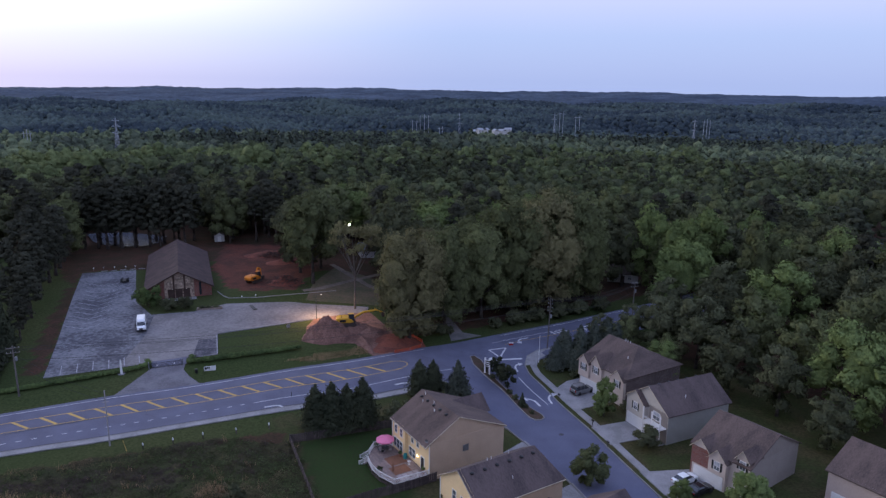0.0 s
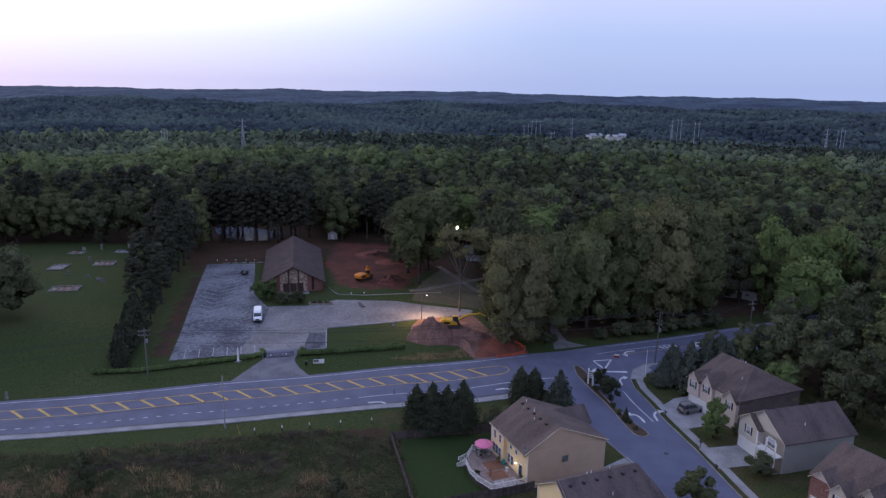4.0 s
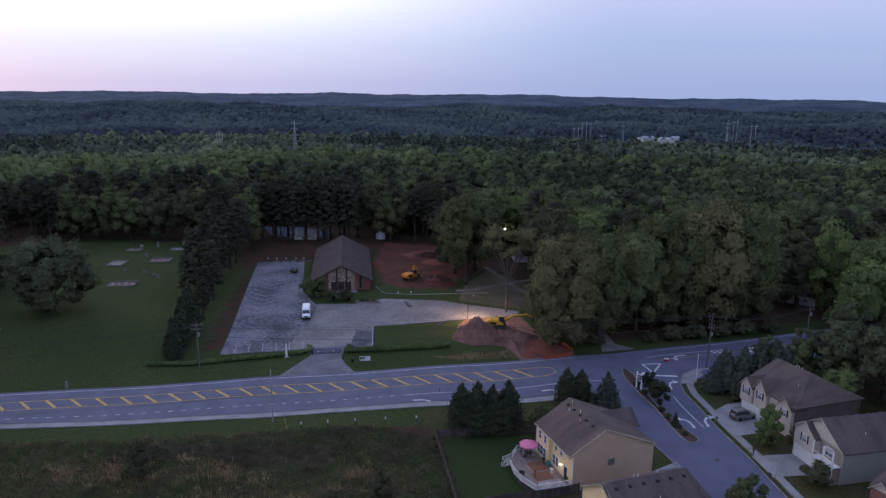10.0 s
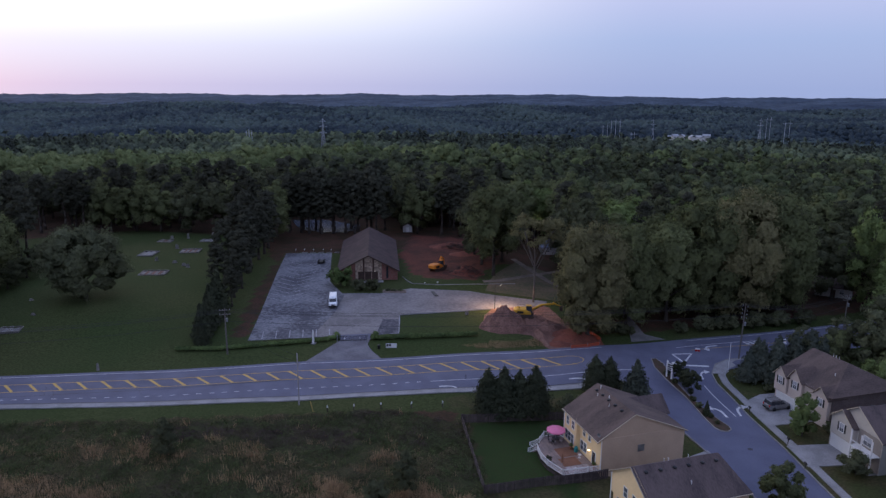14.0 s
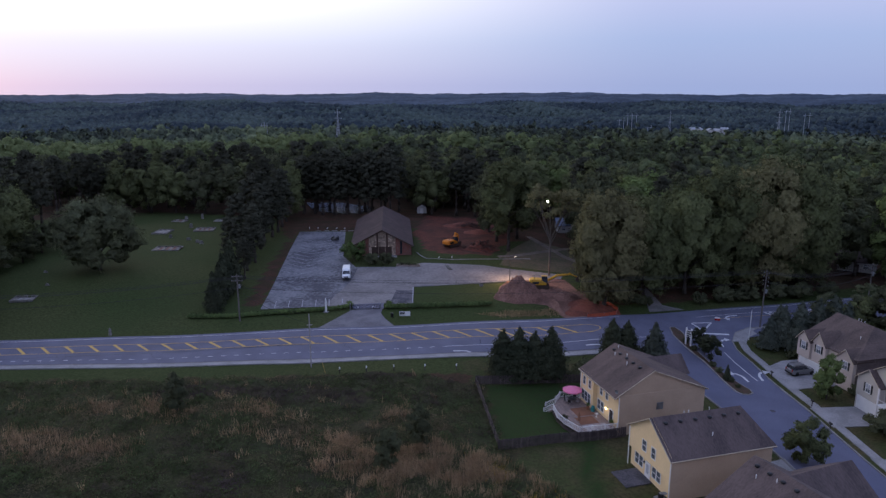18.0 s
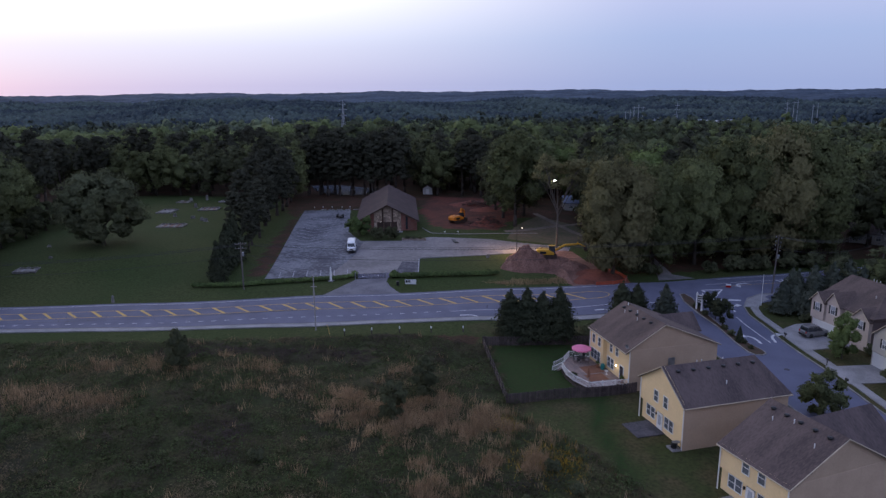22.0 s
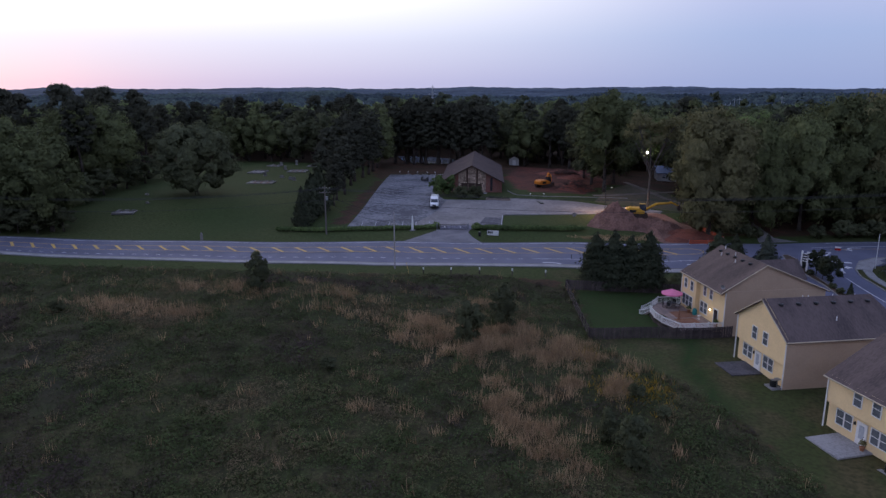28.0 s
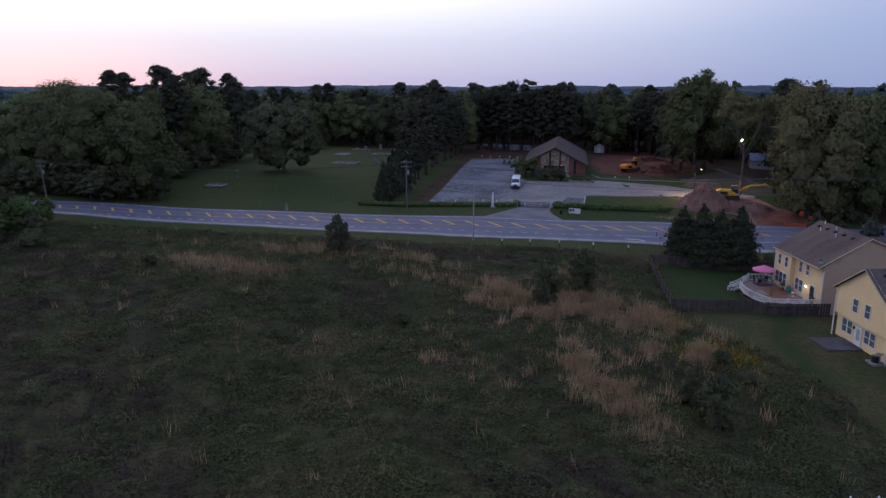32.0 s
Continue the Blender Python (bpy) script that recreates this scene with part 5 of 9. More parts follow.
eave_trim(h3, (W3 + 0.36, -0.35, E3 - 0.1), (W3 + 0.36, D3 / 2, E3 + R3 - 0.02))
eave_trim(h3, (W3 + 0.36, D3 / 2, E3 + R3 - 0.02), (W3 + 0.36, D3 + 0.35, E3 - 0.1))
for x in (0.02, W3 - 0.05):
    downspout(h3, x, -0.07, 0, E3 - 0.3)


def h3_roof_z(x, y):
    return E3 + R3 * (1 - abs(y - D3 / 2) / (D3 / 2)) + 0.02


roof_vents(h3, [(1.0 + 1.75 * i, D3 / 2 - 0.9) for i in range(5)], h3_roof_z)
vent_pipes(h3, [(2.0, 4.6), (7.6, 4.2), (4.0, 5.4)], h3_roof_z)
rear_windows(h3, 0.5)
patio_and_units(H3, 1.6, 5.6, -3.4, "pale concrete patio against the house")
cooler(H3 @ pose(W3 - 0.6, -0.7, 0.35))


# --- houses across the street, with their fronts to it
def front_house(m, w, d, e, r, wall, side, label, ridge, gables, garage, roof=SHINGLE, hip=0.0, shut=True):
    h = thing("house", m, label, "house", "houses of the side street")
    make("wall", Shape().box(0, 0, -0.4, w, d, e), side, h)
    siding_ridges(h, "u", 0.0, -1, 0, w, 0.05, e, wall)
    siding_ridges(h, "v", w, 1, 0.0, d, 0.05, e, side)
    if ridge == "x":
        make("roof", gable_roof(Shape(), 0, w, 0, d, e, r, "x", 0.4, hip1=hip), roof, h, "grey-brown shingle roof")
        gw2 = Shape()
        for x in (0.02, w - 0.14)[: 1 if hip else 2]:
            gw2.add([(x, 0.1, e), (x + 0.12, 0.1, e), (x + 0.12, d, e), (x, d, e), (x, d / 2, e + r - 0.1), (x + 0.12, d / 2, e + r - 0.1)], [(0, 1, 5, 4), (3, 4, 5, 2), (0, 4, 3), (1, 2, 5)])
        make("gable_wall", gw2, side, h)
    else:
        make("roof", gable_roof(Shape(), 0, w, 0, d, e, r, "y", 0.4), SHINGLE_ACROSS, h, "grey shingle roof")
        make("gable_wall", Shape().prism([(0, e), (w, e), (w / 2, e + r - 0.1)], 0.0, 0.12), wall, h)
        for s in (0, 1):
            xe = -0.4 if s == 0 else w + 0.4
            eave_trim(h, (xe, -0.42, e - 0.25), (w / 2, -0.42, e + r))
    for gx, gwid, gz, grise, out in gables:
        make("bay_wall", Shape().box(gx, -out, 2.6 if gx < garage[0] + garage[1] and gx + gwid > garage[0] else -0.3, gx + gwid, 0.05, gz), wall, h)
        make("bay_gable", Shape().prism([(gx, gz), (gx + gwid, gz), (gx + gwid / 2, gz + grise)], -out, -out + 0.12), wall, h)
        gr = gable_roof(Shape(), gx, gx + gwid, -out - 0.05, 3.1, gz + 0.1, grise, "y", 0.3, 0.13)
        make("bay_roof", gr, roof, h)
        for xe in (gx - 0.3, gx + gwid + 0.3):
            eave_trim(h, (xe, -out - 0.37, gz - grise * 0.6 / gwid), (gx + gwid / 2, -out - 0.37, gz + grise + 0.1))
        window(h, ("u", -out, -1), gx + gwid / 2 - 0.45, gz - 1.85, 0.9, 1.35, shutters=shut)
    g0, gwid = garage
    fore = max([0.05] + [o - 0.25 for gx, wid, _, _, o in gables if gx < g0 + gwid and gx + wid > g0])
    if fore > 0.1:
        make("garage_wall", Shape().box(g0 - 0.5, -fore, -0.3, g0 + gwid + 0.5, 0.04, 2.6), wall, h)
    gd = make("garage_door", Shape().box(g0, -fore - 0.08, 0.02, g0 + gwid, -fore - 0.02, 2.25), GARAGE, h, "white panelled garage door")
    for i in range(4):
        for j in range(6):
            x = g0 + gwid * (j + 0.12) / 6
            make("door_panel", Shape().box(x, -fore - 0.105, 0.1 + i * 0.54, x + gwid / 6 * 0.78, -fore - 0.08, 0.5 + i * 0.54), GARAGE, gd)
    make("garage_frame", Shape().box(g0 - 0.15, -fore - 0.1, 0, g0, -fore, 2.4).box(g0 + gwid, -fore - 0.1, 0, g0 + gwid + 0.15, -fore, 2.4).box(g0 - 0.15, -fore - 0.1, 2.25, g0 + gwid + 0.15, -fore, 2.42), TRIM, h)
    return h


# Lit front and shaded side of one house, put into two siding colours.
SHADED_SIDING = material("shaded_side_siding", (0.29, 0.285, 0.265), (0.24, 0.235, 0.22), 0.75, 0.5, 10, 0.4)
LIT_SIDING = material("lit_front_siding", (0.47, 0.43, 0.38), (0.40, 0.365, 0.325), 0.72, 0.5, 10, 0.4)
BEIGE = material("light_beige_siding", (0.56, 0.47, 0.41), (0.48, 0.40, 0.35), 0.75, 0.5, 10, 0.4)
BRICK_BROWN = brick_material("brown_brick", (0.15, 0.105, 0.095), (0.11, 0.08, 0.075), (0.16, 0.14, 0.13))
BRICK_RED = brick_material("red_brick", (0.24, 0.075, 0.055), (0.17, 0.055, 0.045), (0.22, 0.18, 0.16))
h4 = front_house(house_pose(28.9, 134.9, 35.3, 124.4, -2.9), 12.3, 15.0, 6.0, 3.4, BEIGE, BRICK_BROWN, "beige two-storey house with brown brick side and hipped roof", "x",
                 [(0.2, 2.9, 5.9, 1.5, 1.1), (3.2, 3.0, 6.1, 1.9, 0.7), (8.8, 3.3, 5.4, 1.6, 0.5)], (0.9, 5.0), SHINGLE_BROWN, hip=5.0)
h5 = front_house(house_pose(34.6, 119.0, 38.9, 109.9, -2.95), 10.0, 14.0, 5.75, 3.3, LIT_SIDING, SHADED_SIDING, "greige two-storey house with a broad gabled roof", "y",
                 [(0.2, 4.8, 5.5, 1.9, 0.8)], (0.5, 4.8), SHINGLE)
# Side walls take a darker base colour than the fronts here.
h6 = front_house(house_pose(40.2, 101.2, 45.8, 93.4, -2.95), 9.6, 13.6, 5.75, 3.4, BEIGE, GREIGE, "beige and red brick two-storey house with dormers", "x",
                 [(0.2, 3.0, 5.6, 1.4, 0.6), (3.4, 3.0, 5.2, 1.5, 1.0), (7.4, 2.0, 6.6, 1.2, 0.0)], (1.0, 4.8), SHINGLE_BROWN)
make("brick_bay", Shape().box(0.15, -0.68, -0.3, 3.25, -0.6, 5.55), BRICK_RED, h6, "red brick bay")
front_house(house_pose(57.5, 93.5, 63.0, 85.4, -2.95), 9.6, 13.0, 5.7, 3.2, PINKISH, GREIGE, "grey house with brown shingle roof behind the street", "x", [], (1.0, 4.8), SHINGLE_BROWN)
make("porch_floor", Shape().box(5.4, -1.6, -0.2, 9.8, 0.0, 0.2), CONCRETE, h5, "concrete porch floor")
# Shade of the porch recess, put in as a thin dark sheet.
make("porch_wall", Shape().box(5.3, -0.03, -0.2, 9.9, -0.005, 5.6), GREIGE, h5, "thin darker sheet for the shaded porch recess")
make("balcony_floor", Shape().box(5.4, -1.6, 2.9, 9.8, 0.0, 3.05), TRIM, h5)
for x in (5.5, 7.6, 9.7):
    make("porch_post", Shape().box(x - 0.09, -1.58, 0.2, x + 0.09, -1.4, 2.9).box(x - 0.09, -1.58, 3.05, x + 0.09, -1.4, 5.6), TRIM, h5)
make("balcony_rail", Shape().box(5.4, -1.6, 3.9, 9.8, -1.52, 4.0), TRIM, h5)
window(h5, ("u", 0.0, -1), 6.4, 3.5, 1.6, 1.4)
roof_vents(h5, [(3.2, 1.5 + 2.2 * i) for i in range(6)], lambda x, y: 5.75 + 3.3 * (1 - abs(x - 5.0) / 5.0) + 0.05)
vent_pipes(h5, [(8.0, 5.5)], lambda x, y: 5.75 + 3.3 * (1 - abs(x - 5.0) / 5.0) + 0.05)
vent_pipes(h4, [(8.5, 4.0), (3.5, 8.4), (4.1, 8.4), (4.8, 8.4)], lambda x, y: 6.0 + 3.4 * (1 - abs(y - 7.5) / 7.5) + 0.05)

# ---------------------------------------------------------------- the church
CH = pose(-76.1, 172.5, 1.7, 0, 0, 20.6)
ch = thing("church", CH, "brick church with a steep brown gable roof and stone front", "church")
STONE_WALL = material("fieldstone_mortar", (0.26, 0.21, 0.17), (0.18, 0.14, 0.12), 0.95, 1.2, 6, 0.6, 0.02)
FIELDSTONE = material("fieldstone", (0.46, 0.36, 0.28), (0.27, 0.20, 0.155), 0.9, 0.9, 7, 0.6, 0.02, rand=0.4)
BRICK_CH = brick_material("church_brick", (0.23, 0.085, 0.065), (0.17, 0.062, 0.05), (0.18, 0.13, 0.11))
CHURCH_ROOF = material("dark_brown_shingle", (0.078, 0.050, 0.047), (0.044, 0.030, 0.030), 0.92, 0.5, 18, 0.7, 0.02)
DARK_WOOD = material("dark_wood_panel", (0.075, 0.045, 0.035), (0.045, 0.028, 0.022), 0.7, 1.5, 8, 0.6)
CW, CD, CE, CR = 16.0, 38.0, 3.15, 4.2
make("wall", Shape().box(0, 0, -0.5, CW, CD, CE), BRICK_CH, ch, "red-brown brick walls")
make("gable_wall", Shape().prism([(0, CE), (CW, CE), (CW / 2, CE + CR - 0.1)], -0.02, 0.25), BRICK_CH, ch)
make("gable_wall", Shape().prism([(0, CE), (CW, CE), (CW / 2, CE + CR - 0.1)], CD - 0.25, CD), BRICK_CH, ch)
make("roof", gable_roof(Shape(), 0, CW, -0.6, CD, CE, CR, "y", 0.6, 0.22), CHURCH_ROOF, ch, "brown shingle roof")
for s in (-1, 1):
    eave_trim(ch, (CW / 2 + s * (CW / 2 + 0.6), -1.22, CE - 0.38), (CW / 2, -1.22, CE + CR + 0.02), DARK_WOOD, 0.3)


def top_at(x):
    return CE + CR * (1 - abs(x - CW / 2) / (CW / 2)) - 0.25


random.seed(7)
for x0, x1 in ((4.4, 6.5), (6.95, 9.15), (9.6, 11.7)):
    pan = make("stone_panel", Shape().add([(x0, -0.10, 0), (x1, -0.10, 0), (x1, -0.10, top_at(x1)), (x0, -0.10, top_at(x0)), (x0, 0.0, 0), (x1, 0.0, 0), (x1, 0.0, top_at(x1)), (x0, 0.0, top_at(x0))],
                                          [(0, 1, 2, 3), (7, 6, 5, 4), (0, 4, 5, 1), (1, 5, 6, 2), (2, 6, 7, 3), (3, 7, 4, 0)]), STONE_WALL, ch, "panel of pale fieldstone")
    z = 0.1
    while z < 8:
        h = random.uniform(0.28, 0.5)
        x = x0 + 0.04
        while x < x1 - 0.15:
            wdt = random.uniform(0.3, 0.65)
            xe = min(x + wdt, x1 - 0.03)
            if z + h < min(top_at(x), top_at(xe)) - 0.03:
                c, q = 0.07, random.uniform(0.03, 0.09)
                j = [random.uniform(-0.03, 0.03) for _ in range(8)]
                sh = Shape()
                sh.add([(x + 0.02, -0.1, z + j[0]), (xe - 0.02, -0.1, z + j[1]), (xe - 0.02 + j[2] * 0.3, -0.1, z + h - 0.03), (x + 0.02, -0.1, z + h - 0.03 + j[3] * 0.3),
                        (x + c, -0.1 - q, z + c), (xe - c, -0.1 - q, z + c), (xe - c, -0.1 - q, z + h - c), (x + c, -0.1 - q, z + h - c)],
                       [(4, 5, 6, 7), (0, 1, 5, 4), (1, 2, 6, 5), (2, 3, 7, 6), (3, 0, 4, 7)])
                make("fieldstone", sh, FIELDSTONE, pan)
            x = xe
        z += h
for x in (4.7, 9.7):
    make("timber_mullion", Shape().box(x + 1.86 if x < 6 else x - 0.5, -0.16, 0.0, x + 2.2 if x < 6 else x - 0.16, -0.02, 6.2), DARK_WOOD, ch, "dark timber strip between stone panels")
for x in (5.4, 7.3, 9.15):
    d = make("door", Shape().box(x - 0.2, -0.22, 0.1, x + 1.5, -0.14, 2.35), DARK_WOOD, ch, "dark wooden door")
    make("door_panel", Shape().box(x - 0.05, -0.25, 0.3, x + 0.55, -0.22, 2.1), DARK_WOOD, d)
    make("door_panel", Shape().box(x + 0.75, -0.25, 0.3, x + 1.35, -0.22, 2.1), DARK_WOOD, d)
make("lintel", Shape().box(5.0, -0.35, 2.35, 10.9, -0.12, 2.5), DARK_WOOD, ch)
make("window_strip", Shape().box(12.9, -0.06, 0.4, 13.5, -0.03, 3.9), GLASS, ch, "tall narrow dark window")
make("window_strip", Shape().box(2.3, -0.06, 0.4, 2.9, -0.03, 3.7), GLASS, ch, "tall narrow dark window")
SPOT_GLASS = material("lit_bulb", (0.9, 0.85, 0.75), None, 0.3, emit=(1.0, 0.85, 0.62, 2.5))
for x, z in ((6.2, 2.6), (9.8, 2.6)):
    b = make("wall_light", Shape().box(x - 0.06, -0.3, z, x + 0.06, -0.12, z + 0.1), BLACK_METAL, ch, "small lit wall light")
    make("bulb", Shape().lathe([(0.03, 0), (0.06, 0.05), (0.03, 0.1)], 8, (x, -0.32, z - 0.08)), SPOT_GLASS, b)
make("front_step", Shape().box(3.9, -2.4, -0.6, 12.1, -0.1, 0.0), CONCRETE, ch, "pale concrete step")


# ---------------------------------------------------------------- trees
rng = np.random.default_rng(11)


def ico(level=1):
    bm = bmesh.new()
    bmesh.ops.create_icosphere(bm, subdivisions=level, radius=1.0)
    v = np.array([p.co[:] for p in bm.verts])
    bm.verts.index_update()
    f = np.array([[p.index for p in t.verts] for t in bm.faces])
    bm.free()
    return v, f


ICO1, ICO2, ICO3 = ico(1), ico(2), ico(3)


def unit(d):
    return d / np.maximum(np.linalg.norm(d, axis=1), 1e-6)[:, None]


def leaf_normals(d, p, middle, r, lift=0.22, rough=0.24):
    """Normals of foliage: each leaf spray is lit as a part of its clump and of the whole crown."""
    return unit(0.50 * d + 0.55 * unit(p - middle) + np.array([0, 0, lift]) + rough * r.normal(size=d.shape))


def tufts(centres, radii, count, size, r, flat=0.36, shell=0.45, middle=None):
    """Folded leaf sprays spread over the outside of a set of blobs: vertices, triangles and normals."""
    vol = radii.prod(1) ** (2.0 / 3.0)
    pick = r.choice(len(centres), count, p=vol / vol.sum())
    d = unit(r.normal(size=(count, 3)))
    d[:, 2] = np.where(d[:, 2] < -0.3, -d[:, 2] * 0.6, d[:, 2])
    rad = 1.0 - shell * r.random(count) ** 1.5 + 0.17 * r.normal(size=count).clip(-1, 1.7)
    p = centres[pick] + d * radii[pick] * rad[:, None]
    nrm = unit(d + flat * r.normal(size=(count, 3)) + np.array([0, 0, 0.25]))
    a = unit(np.cross(nrm, r.normal(size=(count, 3))))
    b = np.cross(nrm, a)
    s = size * (0.55 + 0.9 * r.random(count))[:, None]
    k = (0.35 * s) * nrm
    v = np.stack([p - a * s - k * r.random((count, 1)), p + a * s * (0.5 + 0.5 * r.random((count, 1))) - b * s * 0.6, p + b * s * (0.7 + 0.5 * r.random((count, 1))) + k * 0.4], 1).reshape(-1, 3)
    n = leaf_normals(d, p, centres.mean(0) if middle is None else middle[pick], r)
    return v, np.arange(count * 3).reshape(-1, 3), np.repeat(n, 3, 0)


def cores(centres, radii, shrink, base, r, rough=0.2, middle=None, open_below=False, leafy=0.24):
    """Inner masses of foliage that close the crown."""
    bv, bf = base
    if open_below:
        bf = bf[bv[bf].mean(1)[:, 2] > -0.35]
    vs, fs, ns, k = [], [], [], 0
    mid = centres.mean(0)
    for i, (c, q) in enumerate(zip(centres, radii)):
        jit = 1 + rough * r.normal(size=(len(bv), 1)).clip(-1.6, 1.6)
        p = c + bv * q * shrink * jit
        vs.append(p)
        ns.append(leaf_normals(bv, p, mid if middle is None else middle[i], r, rough=leafy))
        fs.append(bf + k)
        k += len(bv)
    return np.concatenate(vs), np.concatenate(fs), np.concatenate(ns)


def merged(parts):
    vs, fs, ns, k = [], [], [], 0
    for v, f, n in parts:
        vs.append(v), fs.append(f + k), ns.append(n)
        k += len(v)
    return np.concatenate(vs), np.concatenate(fs), np.concatenate(ns)


def broad_crown(h, w, r, n=16, low=0.28):
    """Blobs of a broad-leaved crown: limbs' masses of foliage, each with smaller bosses on its outer side."""
    c, q, boss_c, boss_q = [], [], [], []
    zc, hz = h * (low + 0.97) / 2, h * (0.97 - low) / 2
    c.append((0, 0, zc)), q.append((w * 0.27, w * 0.27, hz * 0.66))
    stretch = 1 + 0.1 * r.normal(size=2).clip(-1, 1)
    for i in range(n):
        u = 0.98 - 1.88 * (i + 0.5) / n
        a = i * 2.39996 + r.random() * 0.9
        side = math.sqrt(max(0.0, 1 - u * u)) ** 0.85
        k = 0.64 + 0.24 * r.random()
        rad = w * (0.13 + 0.085 * r.random()) * (1.0 if n > 11 else 1.25)
        p = np.array((w / 2 * k * side * math.cos(a) * stretch[0], w / 2 * k * side * math.sin(a) * stretch[1], zc + hz * u * (0.78 + 0.16 * r.random())))
        c.append(tuple(p)), q.append((rad, rad, rad * (0.74 + 0.25 * r.random())))
        out = p - np.array((0, 0, zc - 0.3 * hz))
        out /= np.linalg.norm(out) + 1e-6
        for j in range(4 if n > 8 else 2):
            d = out + 0.75 * r.normal(size=3)
            d /= np.linalg.norm(d)
            rr = rad * (0.42 + 0.22 * r.random())
            boss_c.append(tuple(p + d * rad * 0.82)), boss_q.append((rr, rr, rr * 0.85))
    return np.array(c + boss_c), np.array(q + boss_q)


def pine_crown(h, w, r, n=12, low=0.4):
    """Clumps of needles on a bare stem: broad in the middle, rounded and uneven at the top."""
    c, q = [], []
    for i in range(n):
        t = (i + 0.5) / n
        z = h * (low + (0.95 - low) * t)
        reach = w / 2 * (0.5 + 0.5 * math.sin(math.pi * (0.2 + 0.72 * t))) * (0.4 + 0.5 * r.random()) * (1 - 0.3 * t)
        a = i * 2.39996 + r.random()
        rad = w * (0.125 + 0.075 * r.random()) * (1.0 if n > 12 else 1.3) * (1 - 0.12 * t)
        c.append((reach * math.cos(a), reach * math.sin(a), z))
        q.append((rad, rad, rad * 0.7))
    c.append((w * 0.03, 0, h * 0.955)), q.append((w * 0.13, w * 0.13, h * 0.035))
    return np.array(c), np.array(q)


def cone_crown(h, w, r, n=14, power=1.0):
    c, q = [], []
    for i in range(n):
        t = i / (n - 1.0)
        z = h * (0.10 + 0.84 * t)
        rad = w / 2 * (1 - 0.88 * t ** power) * 0.86
        a = i * 2.39996
        c.append((0.22 * rad * math.cos(a), 0.22 * rad * math.sin(a), z))
        q.append((rad, rad, h * 0.11))
    return np.array(c), np.array(q)


def trunk_shape(h, r0, limbs, r, lean=0.02):
    sh = Shape()
    top = h * 0.62
    prev, pr = Vector((0, 0, -0.6)), r0 * 1.35
    for i in range(1, 6):
        p = Vector((lean * h * i / 5 * math.sin(i), lean * h * i / 5 * math.cos(i * 1.3), top * i / 5))
        rr = r0 * (1 - 0.14 * i)
        sh.beam(prev, p, pr, rr, 7)
        if i >= 2:
            for j in range(limbs):
                a = r.random() * 6.283
                L = h * (0.16 + 0.12 * r.random())
                sh.beam(p, p + Vector((L * math.cos(a), L * math.sin(a), L * (0.5 + 0.5 * r.random()))), rr * 0.5, 0.03, 5)
        prev, pr = p, rr
    return sh


TREES = {}


def tree_model(key, kind, h, w, leaf, bark, label, count, size, category="tree", group="trees", low=0.28, seed=1, blobs=16, shrink=0.70, power=1.0):
    """One tree with its trunk and crown, that the others of its kind are copied from."""
    r = np.random.default_rng(seed)
    if kind == "broad":
        c, q = broad_crown(h, w, r, blobs, low)
    elif kind == "pine":
        c, q = pine_crown(h, w, r, blobs, low)
    else:
        c, q = cone_crown(h, w, r, blobs, power)
    mid = np.array([0, 0, h * 0.45]) if kind == "broad" else None
    mid = np.repeat(mid[None], len(c), 0) if mid is not None else np.stack([0 * c[:, 0], 0 * c[:, 1], c[:, 2] - h * 0.06], 1)
    v, f, nn = merged([tufts(c, q, count, size, r, flat=0.28, shell=0.45, middle=mid), cores(c[:blobs + 1], q[:blobs + 1], shrink, ICO1 if h < 5 or kind != "broad" else ICO3 if count > 9000 else ICO2, r, 0.17, mid, leafy=0.5)])
    TREES[key] = dict(v=v, f=f, n=nn, leaf=leaf, h=h, label=label, category=category, group=group, bark=bark,
                      trunk=trunk_shape(h, h * (0.022 if kind != "cone" else 0.012), 2 if kind == "broad" else 0, r))
    TREES[key]["made"] = None


def plant(key, x, y, scale=1.0, turn=None, label=None, name="tree", squash=1.0, sink=0.0):
    t = TREES[key]
    turn = float(rng.random() * 360) if turn is None else turn
    m = pose(x, y, ground_z(x, y) - sink, 0, 0, turn) @ Matrix.Diagonal((scale * squash, scale * squash, scale, 1))
    if t["made"] is None:
        e = thing(name, m, label or t["label"], t["category"], t["group"])
        make("trunk", t["trunk"], t["bark"], e, smooth=True)
        quick("crown" if t["category"] == "tree" else "foliage", t["v"], t["f"], t["leaf"], e, normals=t["n"])
        t["made"] = e
        return e
    k = t["made"].scale
    e = copy_thing(t["made"], m @ Matrix.Diagonal((1 / k[0], 1 / k[1], 1 / k[2], 1)))
    e.name = name
    if label:
        e["label"] = label
    return e


tree_model("oak", "broad", 18.4, 18.0, LEAF_DARK, BARK, "spreading oak with a round dense crown on a lawn", 14000, 0.23, seed=3, blobs=36, low=0.05, group="lawn trees", shrink=0.66)
tree_model("big", "broad", 24, 19, LEAF_OAK, BARK, "large leafy roadside tree with olive-green crown", 16000, 0.25, seed=4, blobs=32, low=0.04, group="roadside trees", shrink=0.66)
tree_model("olive", "broad", 23, 20, LEAF_OLIVE, BARK, "large roadside tree with yellowish green crown", 16000, 0.25, seed=5, blobs=32, low=0.04, group="roadside trees", shrink=0.66)
tree_model("light", "broad", 17, 13, LEAF_LIGHT, BARK, "bright green broad-leaved tree in the woods", 6500, 0.27, seed=6, blobs=20, low=0.05, group="woodland trees", shrink=0.66)
